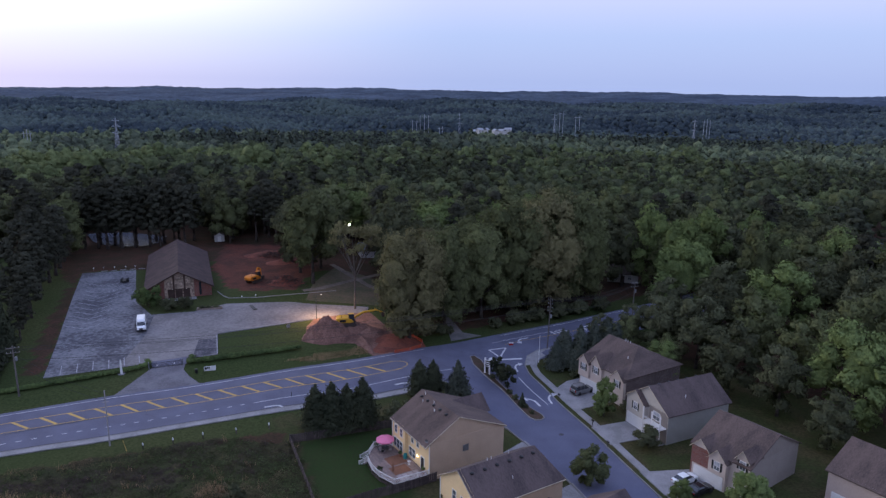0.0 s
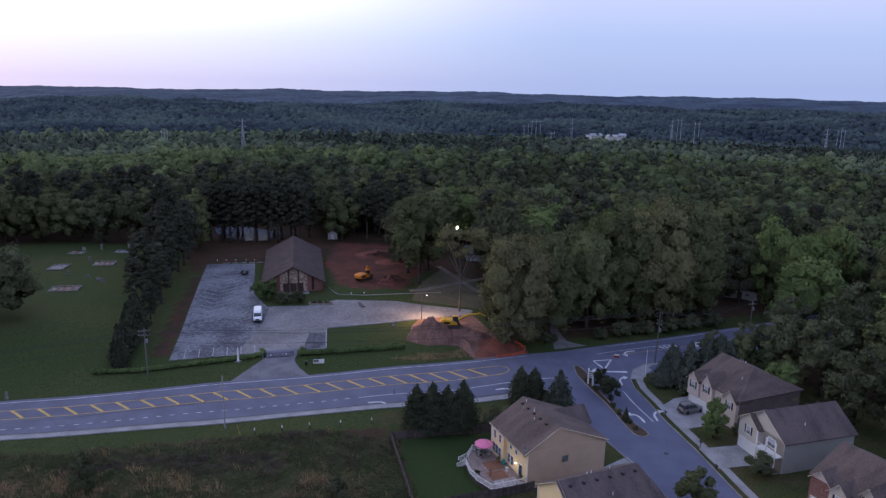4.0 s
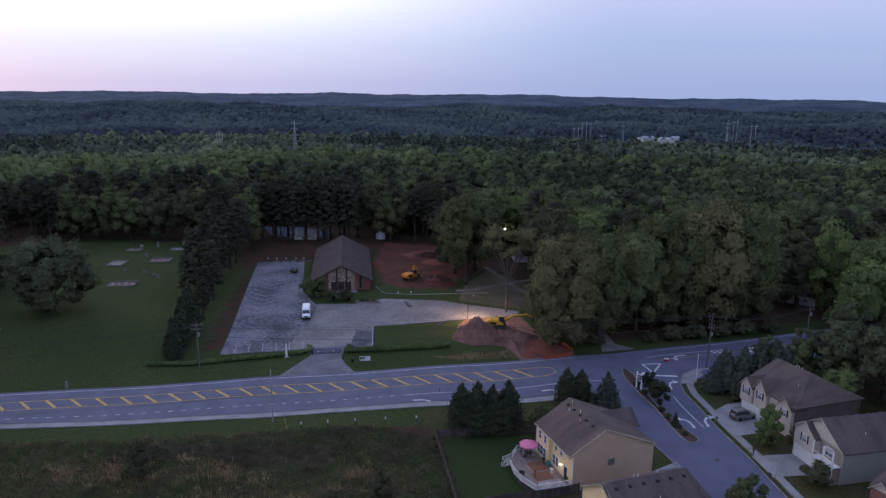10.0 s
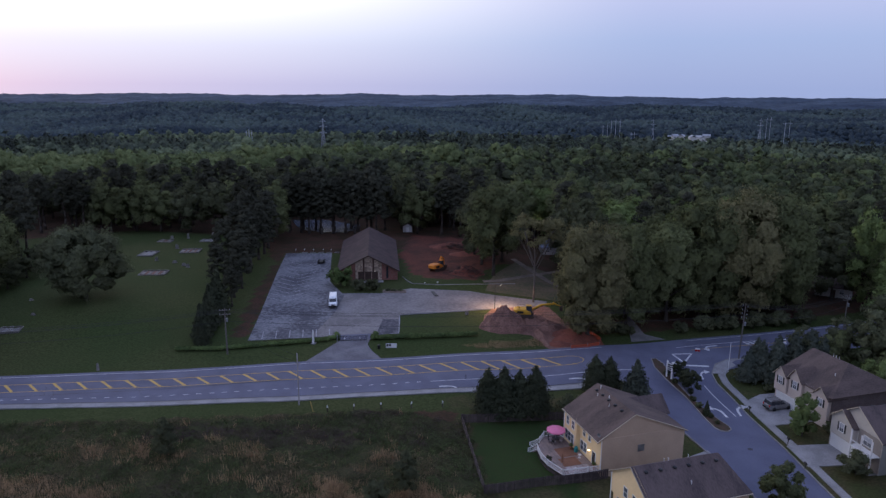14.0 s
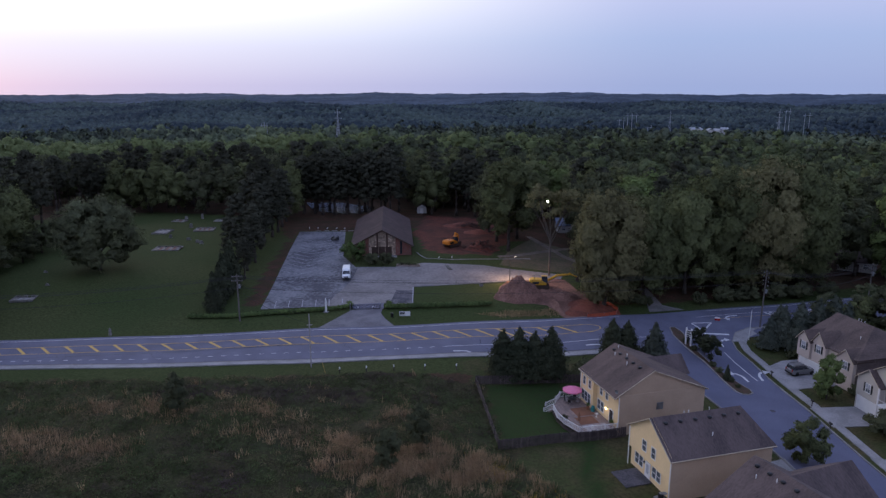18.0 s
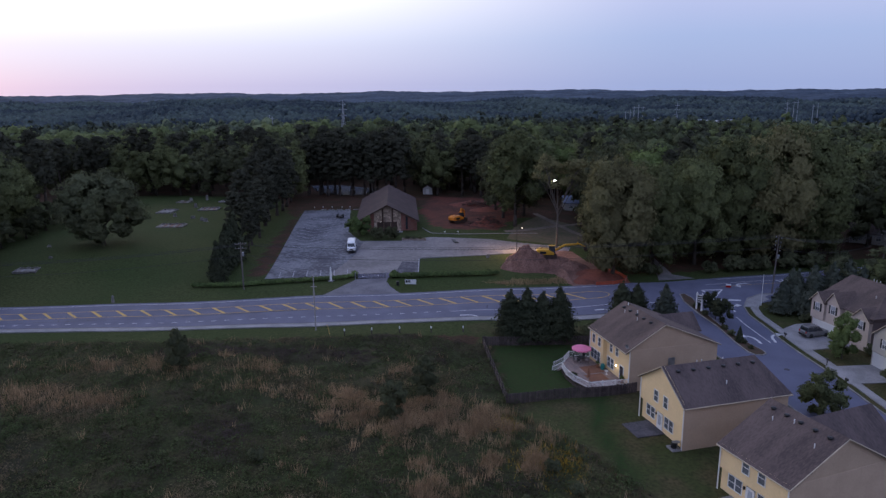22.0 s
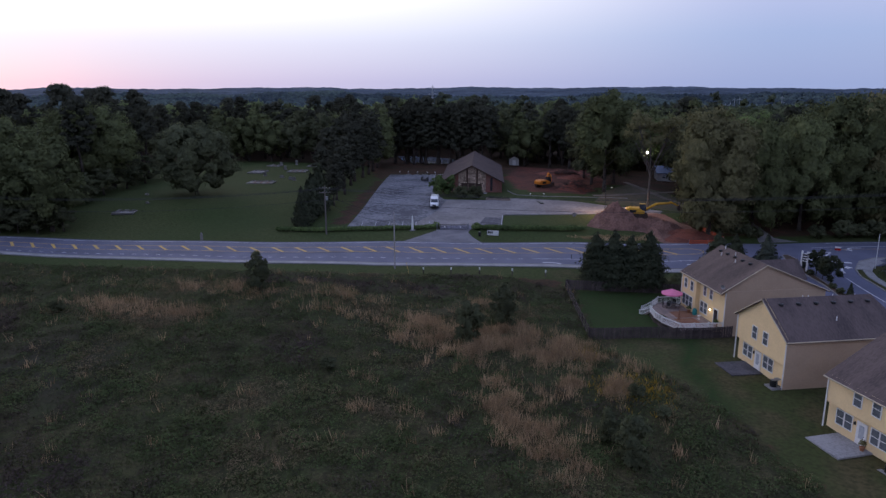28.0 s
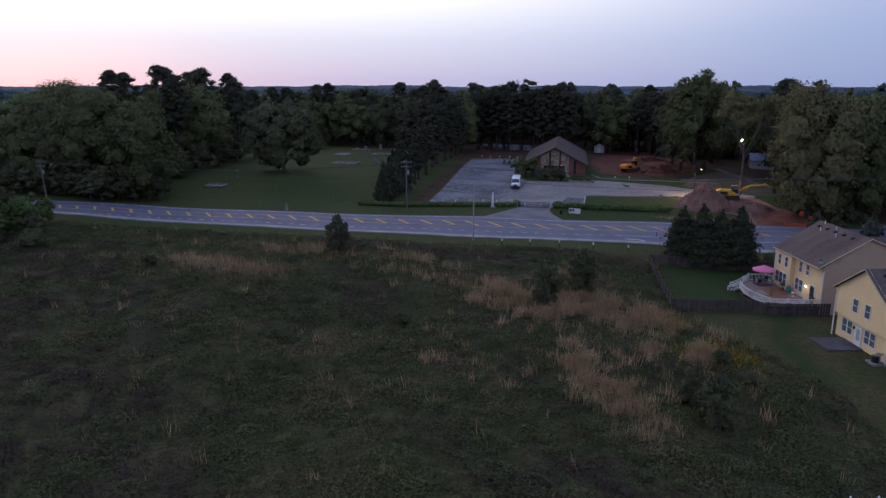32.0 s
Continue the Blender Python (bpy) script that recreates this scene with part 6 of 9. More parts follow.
tree_model("dark", "broad", 18, 12, LEAF_DARK, BARK, "dark green broad-leaved tree in the woods", 4800, 0.30, seed=7, blobs=16, low=0.1, group="woodland trees", shrink=0.66)
tree_model("mid", "broad", 18, 13, LEAF_OAK, BARK, "green broad-leaved tree in the woods", 4800, 0.30, seed=8, blobs=18, low=0.08, group="woodland trees", shrink=0.66)
tree_model("pine", "pine", 22, 9.5, LEAF_PINE, BARK, "tall dark pine at the edge of the woods", 4200, 0.33, seed=9, blobs=40, low=0.30, group="pines", shrink=0.62)
tree_model("loblolly", "pine", 24, 9.0, LEAF_PINE, BARK, "tall pine with an uneven clumped crown in the woods", 4000, 0.32, seed=29, blobs=30, low=0.46, group="pines", shrink=0.60)
tree_model("cedar", "cone", 8.5, 5.0, LEAF_CEDAR, BARK, "dark conical cedar with foliage to the ground", 3600, 0.28, seed=10, group="cedars")
tree_model("arbor", "cone", 7.8, 4.9, LEAF_CEDAR, BARK, "dense dark arborvitae beside the road", 6500, 0.19, seed=12, group="arborvitae", power=2.6)
tree_model("spruce", "cone", 6.8, 5.2, LEAF_BLUE, BARK, "bluish spruce beside the side street", 4200, 0.22, seed=13, group="spruces", power=1.3)
tree_model("young", "broad", 6.8, 5.0, LEAF_LIGHT, BARK, "young leafy street tree in a front lawn", 8500, 0.14, seed=14, blobs=20, low=0.0, shrink=0.72, group="street trees")
tree_model("young_dark", "broad", 6.8, 5.6, LEAF_OAK, BARK, "dark leafy street tree between a house and the street", 8500, 0.14, seed=24, blobs=20, low=0.0, shrink=0.72, group="street trees")
tree_model("crape", "broad", 5.0, 3.6, LEAF_CEDAR, BARK, "small dark-leaved tree on a traffic island", 4200, 0.12, seed=15, blobs=14, low=0.18, shrink=0.5, group="island trees")
tree_model("bush", "broad", 1.9, 2.4, LEAF_DARK, BARK, "rounded dark green bush", 1800, 0.1, "bush", "bushes", low=0.1, seed=16, blobs=10)
tree_model("greenbush", "broad", 3.6, 4.4, HEDGE_LEAF, BARK, "large rounded light green bush", 3200, 0.15, "bush", "bushes", low=0.1, seed=17, blobs=13)
tree_model("shrub", "broad", 3.5, 3.0, LEAF_DARK, BARK, "wild dark evergreen shrub in the rough field", 4200, 0.12, "bush", "field shrubs", seed=18, blobs=14, low=0.0, shrink=0.6)
tree_model("tall", "broad", 24, 14, LEAF_OAK, BARK, "tall green tree with a bare lower trunk beside the clay site", 8000, 0.32, seed=19, blobs=24, low=0.27, group="woodland trees", shrink=0.66)

plant("oak", -127.0, 136.0, 0.95, 40, name="oak")
# trees between the cemetery and the road's far end
for key, x, y, s in (("mid", -128, 96.5, 1.02), ("big", -143, 97, 0.95), ("mid", -137, 104, 0.85), ("dark", -152, 93, 1.0), ("big", -158, 101, 0.95), ("mid", -168, 92, 1.0), ("dark", -176, 100, 1.1), ("big", -186, 88, 0.95),
                     ("mid", -149, 112, 1.0), ("dark", -160, 116, 1.05), ("big", -158, 132, 0.95), ("mid", -170, 128, 1.1), ("mid", -168, 148, 1.05), ("dark", -178, 160, 1.1), ("big", -192, 118, 1.0), ("dark", -182, 140, 1.2), ("mid", -200, 104, 1.1),
                     ("dark", -150, 70, 0.5), ("dark", -143, 69, 0.42), ("dark", -137, 72, 0.3), ("dark", -158, 66, 0.55), ("mid", -170, 64, 0.6)):
    plant(key, x, y, s)
for x, y, s in ((-126, 97.5, 0.3), (-129, 94, 0.34), (-132.5, 92.4, 0.3), (-136, 91, 0.36), (-140, 91, 0.32), (-144, 92, 0.4), (-149, 91, 0.36), (-155, 89, 0.42), (-161, 88, 0.4), (-168, 86, 0.45), (-133, 99, 0.34), (-139, 103, 0.4), (-143, 108, 0.36), (-146, 118, 0.42), (-150, 128, 0.4), (-153, 138, 0.42), (-157, 148, 0.45), (-160, 158, 0.42)):
    plant("dark", x, y, s, squash=1.5, label="dense young undergrowth at the edge of the trees")
# row of dark cedars and pines beside the car park
for x, y, s in ((-84.6, 120.5, 0.75), (-86.6, 123.5, 0.95), (-87.8, 127.5, 1.05), (-89.6, 131.5, 1.15), (-91, 135.5, 1.2), (-92.6, 139.5, 1.25)):
    plant("cedar", x, y, s)
for x, y, s in ((-95, 145, 0.52), (-98, 151, 0.60), (-100, 158, 0.68), (-104, 164, 0.76), (-106, 171, 0.88), (-109, 178, 0.9), (-111, 186, 0.92), (-113, 193, 0.95), (-116, 201, 1.0), (-105, 155, 0.64), (-110, 166, 0.85), (-117, 184, 0.95), (-120, 194, 1.0)):
    plant("pine", x + 2.5, y, s * 0.88, squash=1.1)
# roadside clump
for key, x, y, s in (("olive", -7.5, 152.5, 1.12), ("big", 0.5, 164, 0.98), ("olive", -4, 172, 0.95), ("big", 10, 170.5, 1.02), ("big", 18, 176, 1.2), ("olive", 26.5, 181, 1.38), ("big", 32.5, 185, 1.32), ("big", 38, 188, 1.1), ("light", 14, 186, 1.3),
                     ("mid", 24, 196, 1.4), ("mid", 5, 184, 1.25), ("dark", -8, 188, 1.2), ("dark", 40, 195, 1.2), ("mid", 36, 204, 1.4), ("light", 66, 188, 1.3), ("light", 62, 200, 1.4), ("light", 74, 196, 1.4), ("mid", 84, 180, 1.35)):
    plant(key, x, y, s, squash=0.76)
for key, x, y, s in (("tall", -36.5, 190, 0.82), ("dark", -42, 200, 0.95), ("dark", -37, 206, 1.0), ("dark", -47, 212, 0.8), ("mid", -38, 198, 0.95), ("dark", -14, 196, 1.0), ("mid", -14, 208, 1.0)):
    plant(key, x, y, s * (1.24 if key in ("olive", "big") else 1.34), squash=0.84)
# behind the houses across the street
for key, x, y, s in (("light", 75, 117, 1.12), ("dark", 63, 121, 0.78), ("dark", 57, 130, 0.86), ("mid", 73, 131, 0.9), ("dark", 55, 142, 0.9), ("dark", 49, 148, 0.8), ("mid", 67, 142, 0.95), ("dark", 84, 110, 1.0), ("mid", 86, 136, 1.1),
                     ("dark", 44, 152, 0.62), ("dark", 62, 152, 0.95), ("light", 79, 158, 1.12), ("mid", 94, 124, 1.15), ("dark", 94, 148, 1.15), ("dark", 54, 160, 0.8), ("light", 63, 177, 1.15), ("dark", 70, 166, 0.95), ("dark", 90, 164, 1.1), ("dark", 82, 100, 1.0), ("mid", 89, 92, 1.1),
                     ("dark", 66, 109, 0.6), ("dark", 102, 164, 1.2), ("mid", 104, 112, 1.2), ("dark", 36, 150, 0.5), ("mid", 41, 148, 0.5), ("mid", 47, 138, 0.5), ("light", 110, 186, 1.2), ("mid", 98, 180, 1.1), ("dark", 108, 138, 1.2), ("light", 45, 135.5, 0.52)):
    plant(key, x, y, s)
for x, y, s in ((24.6, 141.2, 0.9), (27.0, 142.4, 1.1), (26.6, 145.2, 1.0), (29.4, 140.4, 1.0), (30.2, 144.0, 1.2), (33.2, 142.2, 1.05), (33.6, 146, 1.2), (36.4, 144.4, 1.1), (39, 147, 1.1), (37, 149, 1.2)):
    plant("spruce", x, y, s * 1.1, label="bluish green spruce beside the corner house")
for x, y, s in ((-21.4, 110.0, 1.1), (-18.7, 110.5, 1.18), (-16.2, 111.2, 1.12), (-13.6, 112.6, 1.2)):
    plant("arbor", x, y, s, name="arborvitae")
for x, y, s in ((-4.2, 125.0, 1.0), (-1.6, 126.0, 0.95)):
    plant("arbor", x, y, s, name="arborvitae")
plant("spruce", 3.2, 124.0, 1.22, name="spruce")
plant("young", 30.4, 120.4, 1.08, squash=0.76)
plant("young_dark", 23.2, 97.2, 0.9)
plant("young", 44.0, 88.8, 1.1)
plant("young", 35.5, 92.0, 0.6)
for x, y, s in ((11.6, 136.8, 0.9), (13.4, 131.6, 1.0), (12.4, 134.2, 0.8)):
    plant("crape", x, y, s, name="small_tree")
cy = TREES["cedar"]
plant("cedar", 15.6, 124.4, 0.34, name="cone_shrub", label="small dark conical shrub on the island")
for x, y, s, lab in ((9.4, 139.0, 0.6, "low green bush on the island"), (10.6, 135.8, 0.5, "low green bush on the island"), (13.6, 129.2, 0.5, "low green bush on the island"), (16.2, 123.8, 0.45, "low green bush on the island"), (17.2, 121.6, 0.4, "low green bush on the island"), (14.6, 127.0, 0.55, "low bush on the mulch island"), (35.6, 109.2, 1.8, "large clipped dark bush beside a driveway"), (37.4, 117.0, 0.7, "small bush beside a garage"), (35.0, 122.8, 0.9, "small dark bush by the house"),
                     (29.2, 138.4, 0.9, "dark bush by the garage"), (27.6, 137.4, 0.6, "low bush in the front bed"), (-9.0, 115.2, 1.25, "loose shrub beside the arborvitae"), (-6.0, 118.4, 1.2, "loose shrub beside the road"), (-11.4, 113.6, 0.9, "loose shrub beside the arborvitae"), (-8.6, 119.6, 0.9, "loose green shrub beside the road"),
                     (-67.3, 165.0, 1.5, "dark clipped bush before the church"), (-63.9, 166.3, 1.5, "dark clipped bush before the church"), (-9.6, 98.6, 0.55, "small dark bush against the deck")):
    plant("bush", x, y, s, label=lab, name="bush")
plant("greenbush", -73.6, 167.6, 1.4, name="bush", label="large rounded light green bush at the church corner")
for x, y, s in ((-62.9, 79.5, 1.38), (-29.2, 75.6, 1.3), (-26.8, 82.0, 1.35), (-7.0, 57.5, 1.15), (-9.2, 60.2, 0.8)):
    plant("shrub", x, y, s * 1.12, name="shrub", squash=0.78)
for x, y, s in ((-40, 62, 0.7), (-82, 62, 0.8), (-8.5, 70.5, 0.7), (-5.5, 67.0, 0.6), (-118, 66, 1.5), (-107, 60, 1.4)):
    plant("bush", x, y, s, label="wild dark shrub in the rough field", name="shrub")
for x, y, s in ((-121.6, 68.4, 1.5), (-126, 66.0, 1.2), (-116.4, 59.6, 1.6)):
    plant("greenbush", x, y, s, name="bush", label="large wild bush beside the footway")

# the edge of the woods, tree by tree
EDGE = []
blocked = [(-54, 195, 24), (-66, 180, 24), (-112, 245, 24), (-106, 224, 9), (-33, 245, 6), (-33, 232, 6), (56, 212, 10), (-80, 243, 5)]


def free(x, y, gap):
    if any(math.hypot(x - a, y - b) < c for a, b, c in blocked):
        return False
    if 170 < y < 250 and -6 < x + 0.135 * y < 9:      # the glade with the yard lamp
        return False
    if 170 < y < 256 and -0.53 < x / y < -0.345:       # open bank before the pond
        return False
    return all((x - a) ** 2 + (y - b) ** 2 > gap * gap for a, b in EDGE)


def front(x):
    """Where the woods begin north of the road."""
    return table(x, [(-400, 120), (-230, 185), (-178, 211), (-140, 220), (-122, 206), (-100, 212), (-80, 246), (-74, 238), (-50, 240), (-40, 214), (-20, 205), (0, 190), (40, 205), (90, 190), (160, 150)])


for x, y, s in ((-152, 124, 1.21), (-160, 140, 1.30), (-166, 120, 1.26), (-172, 136, 1.35), (-176, 152, 1.30), (-183, 128, 1.30), (-188, 150, 1.35), (-164, 156, 1.16), (-198, 138, 1.30), (-180, 168, 1.26), (-196, 166, 1.30), (-170, 108, 1.12), (-19.5, 213, 1.24), (-13, 208, 1.15), (-42, 216, 1.1), (4, 208, 1.1)):
    plant("loblolly", x, y, s * 0.87, squash=0.95)
for i in range(9):
    plant("pine", -119 + i * 3.9, 226.5 + (i % 2) * 1.6 + (i > 3) * i * 0.8, 0.86 + 0.05 * (i % 3))
for i in range(9):
    plant("pine", -121 + i * 4.1, 231 + (i % 3) * 2.2 + (i > 4) * i * 0.9, 0.95 + 0.05 * (i % 4))
for x, y, s in ((-5.6, 155.2, 0.9), (-3.0, 156.4, 1.0), (-0.4, 157.4, 0.9), (1.6, 158.0, 0.7), (13, 163.0, 0.9), (18, 166, 1.2), (24, 169, 1.2), (30, 172, 1.3), (36, 175.5, 1.2), (42, 178.5, 1.2), (21, 168.5, 0.9), (33, 175, 1.0)):
    plant("bush", x, y, s * 1.5, label="dark bush under the roadside trees", name="bush")
tries = 0
while len(EDGE) < 215 and tries < 6000:
    tries += 1
    x = float(rng.uniform(-235, 120))
    y = front(x) + float(rng.random() ** 1.2 * 62)
    if not free(x, y, 6.3):
        continue
    EDGE.append((x, y))
    lefty = x < -45
    pick = rng.random()
    if lefty:
        key = "pine" if pick < 0.3 else "loblolly" if pick < 0.58 else "dark" if pick < 0.8 else "mid"
    else:
        key = "mid" if pick < 0.4 else "dark" if pick < 0.68 else "light" if pick < 0.86 else "loblolly"
    s = float(rng.uniform(0.80, 1.08)) * (0.97 if key in ("pine", "loblolly") else 1.14)
    plant(key, x, y, s)

# the woods beyond: one mass of crowns


def tint_material(name, stops, scale=0.35, fine=7.0, dim=0.62, leaf=0.0, bump=0.0):
    """Colours that go from plant to plant by its own tint, broken up by noise."""
    m = bpy.data.materials.new(name)
    m.use_nodes = True
    n, l = m.node_tree.nodes, m.node_tree.links
    b = n["Principled BSDF"]
    b.inputs["Roughness"].default_value, b.inputs["Specular IOR Level"].default_value = 0.95, 0.04
    at = n.new("ShaderNodeAttribute")
    at.attribute_name = "tint"
    ramp = n.new("ShaderNodeValToRGB")
    for k, (pos, colour) in enumerate(stops):
        e = ramp.color_ramp.elements[k] if k < 2 else ramp.color_ramp.elements.new(pos)
        e.position, e.color = pos, (*dusk_hazed(colour, 1.12), 1)
    l.new(at.outputs["Fac"], ramp.inputs[0])
    geo = n.new("ShaderNodeNewGeometry")
    total = None
    for sc, det in ((scale, 2.0), (scale * fine, 3.0)):
        t = n.new("ShaderNodeTexNoise")
        t.inputs["Scale"].default_value, t.inputs["Detail"].default_value = sc, det
        l.new(geo.outputs["Position"], t.inputs["Vector"])
        if total is None:
            total = t.outputs[0]
        else:
            ad = n.new("ShaderNodeMath")
            l.new(total, ad.inputs[0]), l.new(t.outputs[0], ad.inputs[1])
            total = ad.outputs[0]
    mr = n.new("ShaderNodeMapRange")
    mr.inputs["From Min"].default_value, mr.inputs["From Max"].default_value = 0.75, 1.25
    mr.inputs["To Min"].default_value, mr.inputs["To Max"].default_value = dim, 2.0 - dim
    l.new(total, mr.inputs["Value"])
    hs = n.new("ShaderNodeHueSaturation")
    l.new(mr.outputs[0], hs.inputs["Value"]), l.new(ramp.outputs[0], hs.inputs["Color"])
    l.new(hs.outputs[0], b.inputs["Base Color"])
    if bump:
        bp = n.new("ShaderNodeBump")
        bp.inputs["Strength"].default_value, bp.inputs["Distance"].default_value = 0.6, bump
        l.new(total, bp.inputs["Height"]), l.new(bp.outputs[0], b.inputs["Normal"])
    if leaf:
        see_through(m, hs.outputs[0], leaf)
    return m


def folds(x, y):
    """Low swells of the roof of the woods."""
    return 0.55 * np.sin(x * 0.0121 + 1.7 * np.sin(y * 0.0052)) + 0.6 * np.sin(y * 0.0143 + 1.3 * np.sin(x * 0.0061 + 1.0)) + 0.4 * np.sin(0.021 * x + 0.017 * y + 0.5)


def canopy_z(x, y):
    r = np.hypot(x, y)
    return far_height(x, y) + 9 + folds(x, y) * np.interp(r, [900, 1900, 2500, 4900], [5, 8, 6, 4])


def stand(x, y):
    """Which kind of trees grows where: dark pines at 0, bright broad-leaved ones at 1."""
    return 0.5 + 0.26 * np.sin(x * 0.013 + 1.6 * np.sin(y * 0.009 + 0.8)) + 0.24 * np.sin(y * 0.0125 - x * 0.005 + 2.1) + 0.10 * np.sin(x * 0.045 + y * 0.03) - 0.26 * np.clip((x - 70) / 80, 0, 1) * np.clip((520 - y) / 150, 0, 1) + 0.14 * np.clip((-170 - x) / 80, 0, 1)


def scatter_woods(name, r0, r1, count, a0, a1, leaf, scale, blobs, tuft_n, tuft_size, seed, label, gap):
    """Crown upon crown: rounded broad-leaved ones and narrower pines, each of its own size and tint."""
    r = np.random.default_rng(seed)
    models = []
    for k in range(8):
        if k < 5:
            h, w = 16 + 5 * r.random(), 9.5 + 4 * r.random()
            c, q = broad_crown(h, w, r, blobs, 0.42)
        else:
            h, w = 19 + 4 * r.random(), 6.5 + 2 * r.random()
            c, q = pine_crown(h, w, r, blobs + 1, 0.5)
        mid = np.repeat(np.array([[0, 0, h * 0.5]]), len(c), 0)
        solid = blobs + 1 if k < 5 else len(c)
        parts = [cores(c[:solid], q[:solid], 0.92, ICO1, r, 0.17, mid, True, 0.42)]
        if tuft_n:
            parts.append(tufts(c, q, tuft_n, tuft_size, r, shell=0.25, middle=mid))
        models.append(merged(parts))
    rad = np.sqrt(r.uniform(r0 ** 2, r1 ** 2, count))
    ang = np.radians(r.uniform(a0, a1, count))
    x, y = -np.sin(ang) * rad, np.cos(ang) * rad
    keep = (y > np.array([front(v) for v in x]) + (52 if r0 < 400 else 0)) & ~((y < 258) & (x / y > -0.53) & (x / y < -0.345))
    x, y = x[keep], y[keep]
    cell, taken, chosen = gap, set(), []
    for i, (px, py) in enumerate(zip(x, y)):      # one crown to a cell, so that they stand side by side
        key = (int(px // cell), int(py // cell))
        if key not in taken:
            taken.add(key)
            chosen.append(i)
    x, y = x[chosen], y[chosen]
    z = far_height(x, y) - 1.0
    kind = stand(x, y) + 0.16 * r.normal(size=len(x))
    which = np.where(kind < 0.36, r.integers(5, 8, len(x)), r.integers(0, 5, len(x)))
    tone = np.clip(kind * 0.75 + 0.15 * r.normal(size=len(x)) + 0.1, 0, 1)
    turn, size = r.uniform(0, 6.28, len(x)), (0.72 + 0.42 * r.random(len(x)) + 0.22 * (r.random(len(x)) > 0.9)) * scale
    vs, fs, ns, ts, off = [], [], [], [], 0
    for k, (mv, mf, mn) in enumerate(models):
        sel = np.where(which == k)[0]
        cs, sn = np.cos(turn[sel])[:, None], np.sin(turn[sel])[:, None]
        s = size[sel][:, None]
        px = (mv[None, :, 0] * cs - mv[None, :, 1] * sn) * s + x[sel][:, None]
        py = (mv[None, :, 0] * sn + mv[None, :, 1] * cs) * s + y[sel][:, None]
        pz = mv[None, :, 2] * s + z[sel][:, None]
        vs.append(np.stack([px, py, pz], -1).reshape(-1, 3))
        ns.append(np.stack([mn[None, :, 0] * cs - mn[None, :, 1] * sn, mn[None, :, 0] * sn + mn[None, :, 1] * cs, np.repeat(mn[None, :, 2], len(sel), 0)], -1).reshape(-1, 3))
        ts.append(np.repeat(tone[sel], len(mv)))
        fs.append((mf[None] + (np.arange(len(sel)) * len(mv))[:, None, None]).reshape(-1, 3) + off)
        off += len(sel) * len(mv)
    return tagged(quick(name, np.concatenate(vs), np.concatenate(fs), leaf, normals=np.concatenate(ns), tint=np.concatenate(ts)), label, "woods", kind="stuff")


LEAF_WOODS = tint_material("woodland_leaves", [(0.0, (0.040, 0.048, 0.030)), (1.0, (0.118, 0.155, 0.050)), (0.35, (0.060, 0.076, 0.034)), (0.7, (0.092, 0.126, 0.042))], leaf=0.2, bump=0.5)
# Blue of distance haze is put into these colours, stronger farther out.
LEAF_WOODS_HAZY = tint_material("hazy_woodland_leaves", [(0.0, (0.036, 0.048, 0.036)), (1.0, (0.110, 0.145, 0.066)), (0.35, (0.056, 0.074, 0.046)), (0.7, (0.080, 0.110, 0.056))], 0.2, bump=1.0)
LEAF_FAR_HAZY = tint_material("hazy_distant_woods", [(0.0, (0.023, 0.037, 0.043)), (1.0, (0.056, 0.084, 0.070)), (0.5, (0.037, 0.056, 0.056))], 0.06, 5.0, 0.7)
LEAF_FARTHEST_HAZY = tint_material("hazy_farthest_woods", [(0.0, (0.027, 0.045, 0.064)), (1.0, (0.054, 0.082, 0.104)), (0.5, (0.040, 0.062, 0.082))], 0.01, 6.0, 0.7)
scatter_woods("woods_near", 190, 500, 9000, -52, 68, LEAF_WOODS, 1.0, 9, 190, 0.5, 21, "dense green mixed woods behind the church", 7.6)
scatter_woods("woods_middle", 490, 1050, 22000, -46, 64, LEAF_WOODS_HAZY, 1.15, 4, 34, 1.0, 22, "dense dark green woods stretching away", 9.2)


def domes(name, r0, r1, count, a0, a1, leaf, label, seed):
    """Distant crowns, each a rounded lump on the roof of the woods."""
    r = np.random.default_rng(seed)
    bv, bf = ICO1
    bf = bf[bv[bf].mean(1)[:, 2] > -0.35]
    rad = r.uniform(r0 ** 1.5, r1 ** 1.5, count) ** (1 / 1.5)
    ang = np.radians(r.uniform(a0, a1, count))
    x, y = -np.sin(ang) * rad, np.cos(ang) * rad
    w = (3.3 + 2.6 * r.random(count)) * np.interp(rad, [1000, 2600], [1.0, 1.6])
    kind = stand(x, y) + 0.2 * r.normal(size=count)
    v = bv[None] * (1 + 0.2 * r.normal(size=(count, len(bv), 1)).clip(-1.5, 1.5)) * np.stack([w, w, w * (0.75 + 0.5 * r.random(count))], 1)[:, None, :]
    v = v + np.stack([x, y, canopy_z(x, y) + 1.5 + 3.5 * r.random(count)], 1)[:, None, :]
    n = unit((bv[None] + np.array([0, 0, 0.25]) + 0.1 * r.normal(size=(count, len(bv), 3))).reshape(-1, 3))
    f = (bf[None] + (np.arange(count) * len(bv))[:, None, None]).reshape(-1, 3)
    return tagged(quick(name, v.reshape(-1, 3), f, leaf, normals=n, tint=np.repeat(np.clip(kind, 0, 1), len(bv))), label, "woods", kind="stuff")


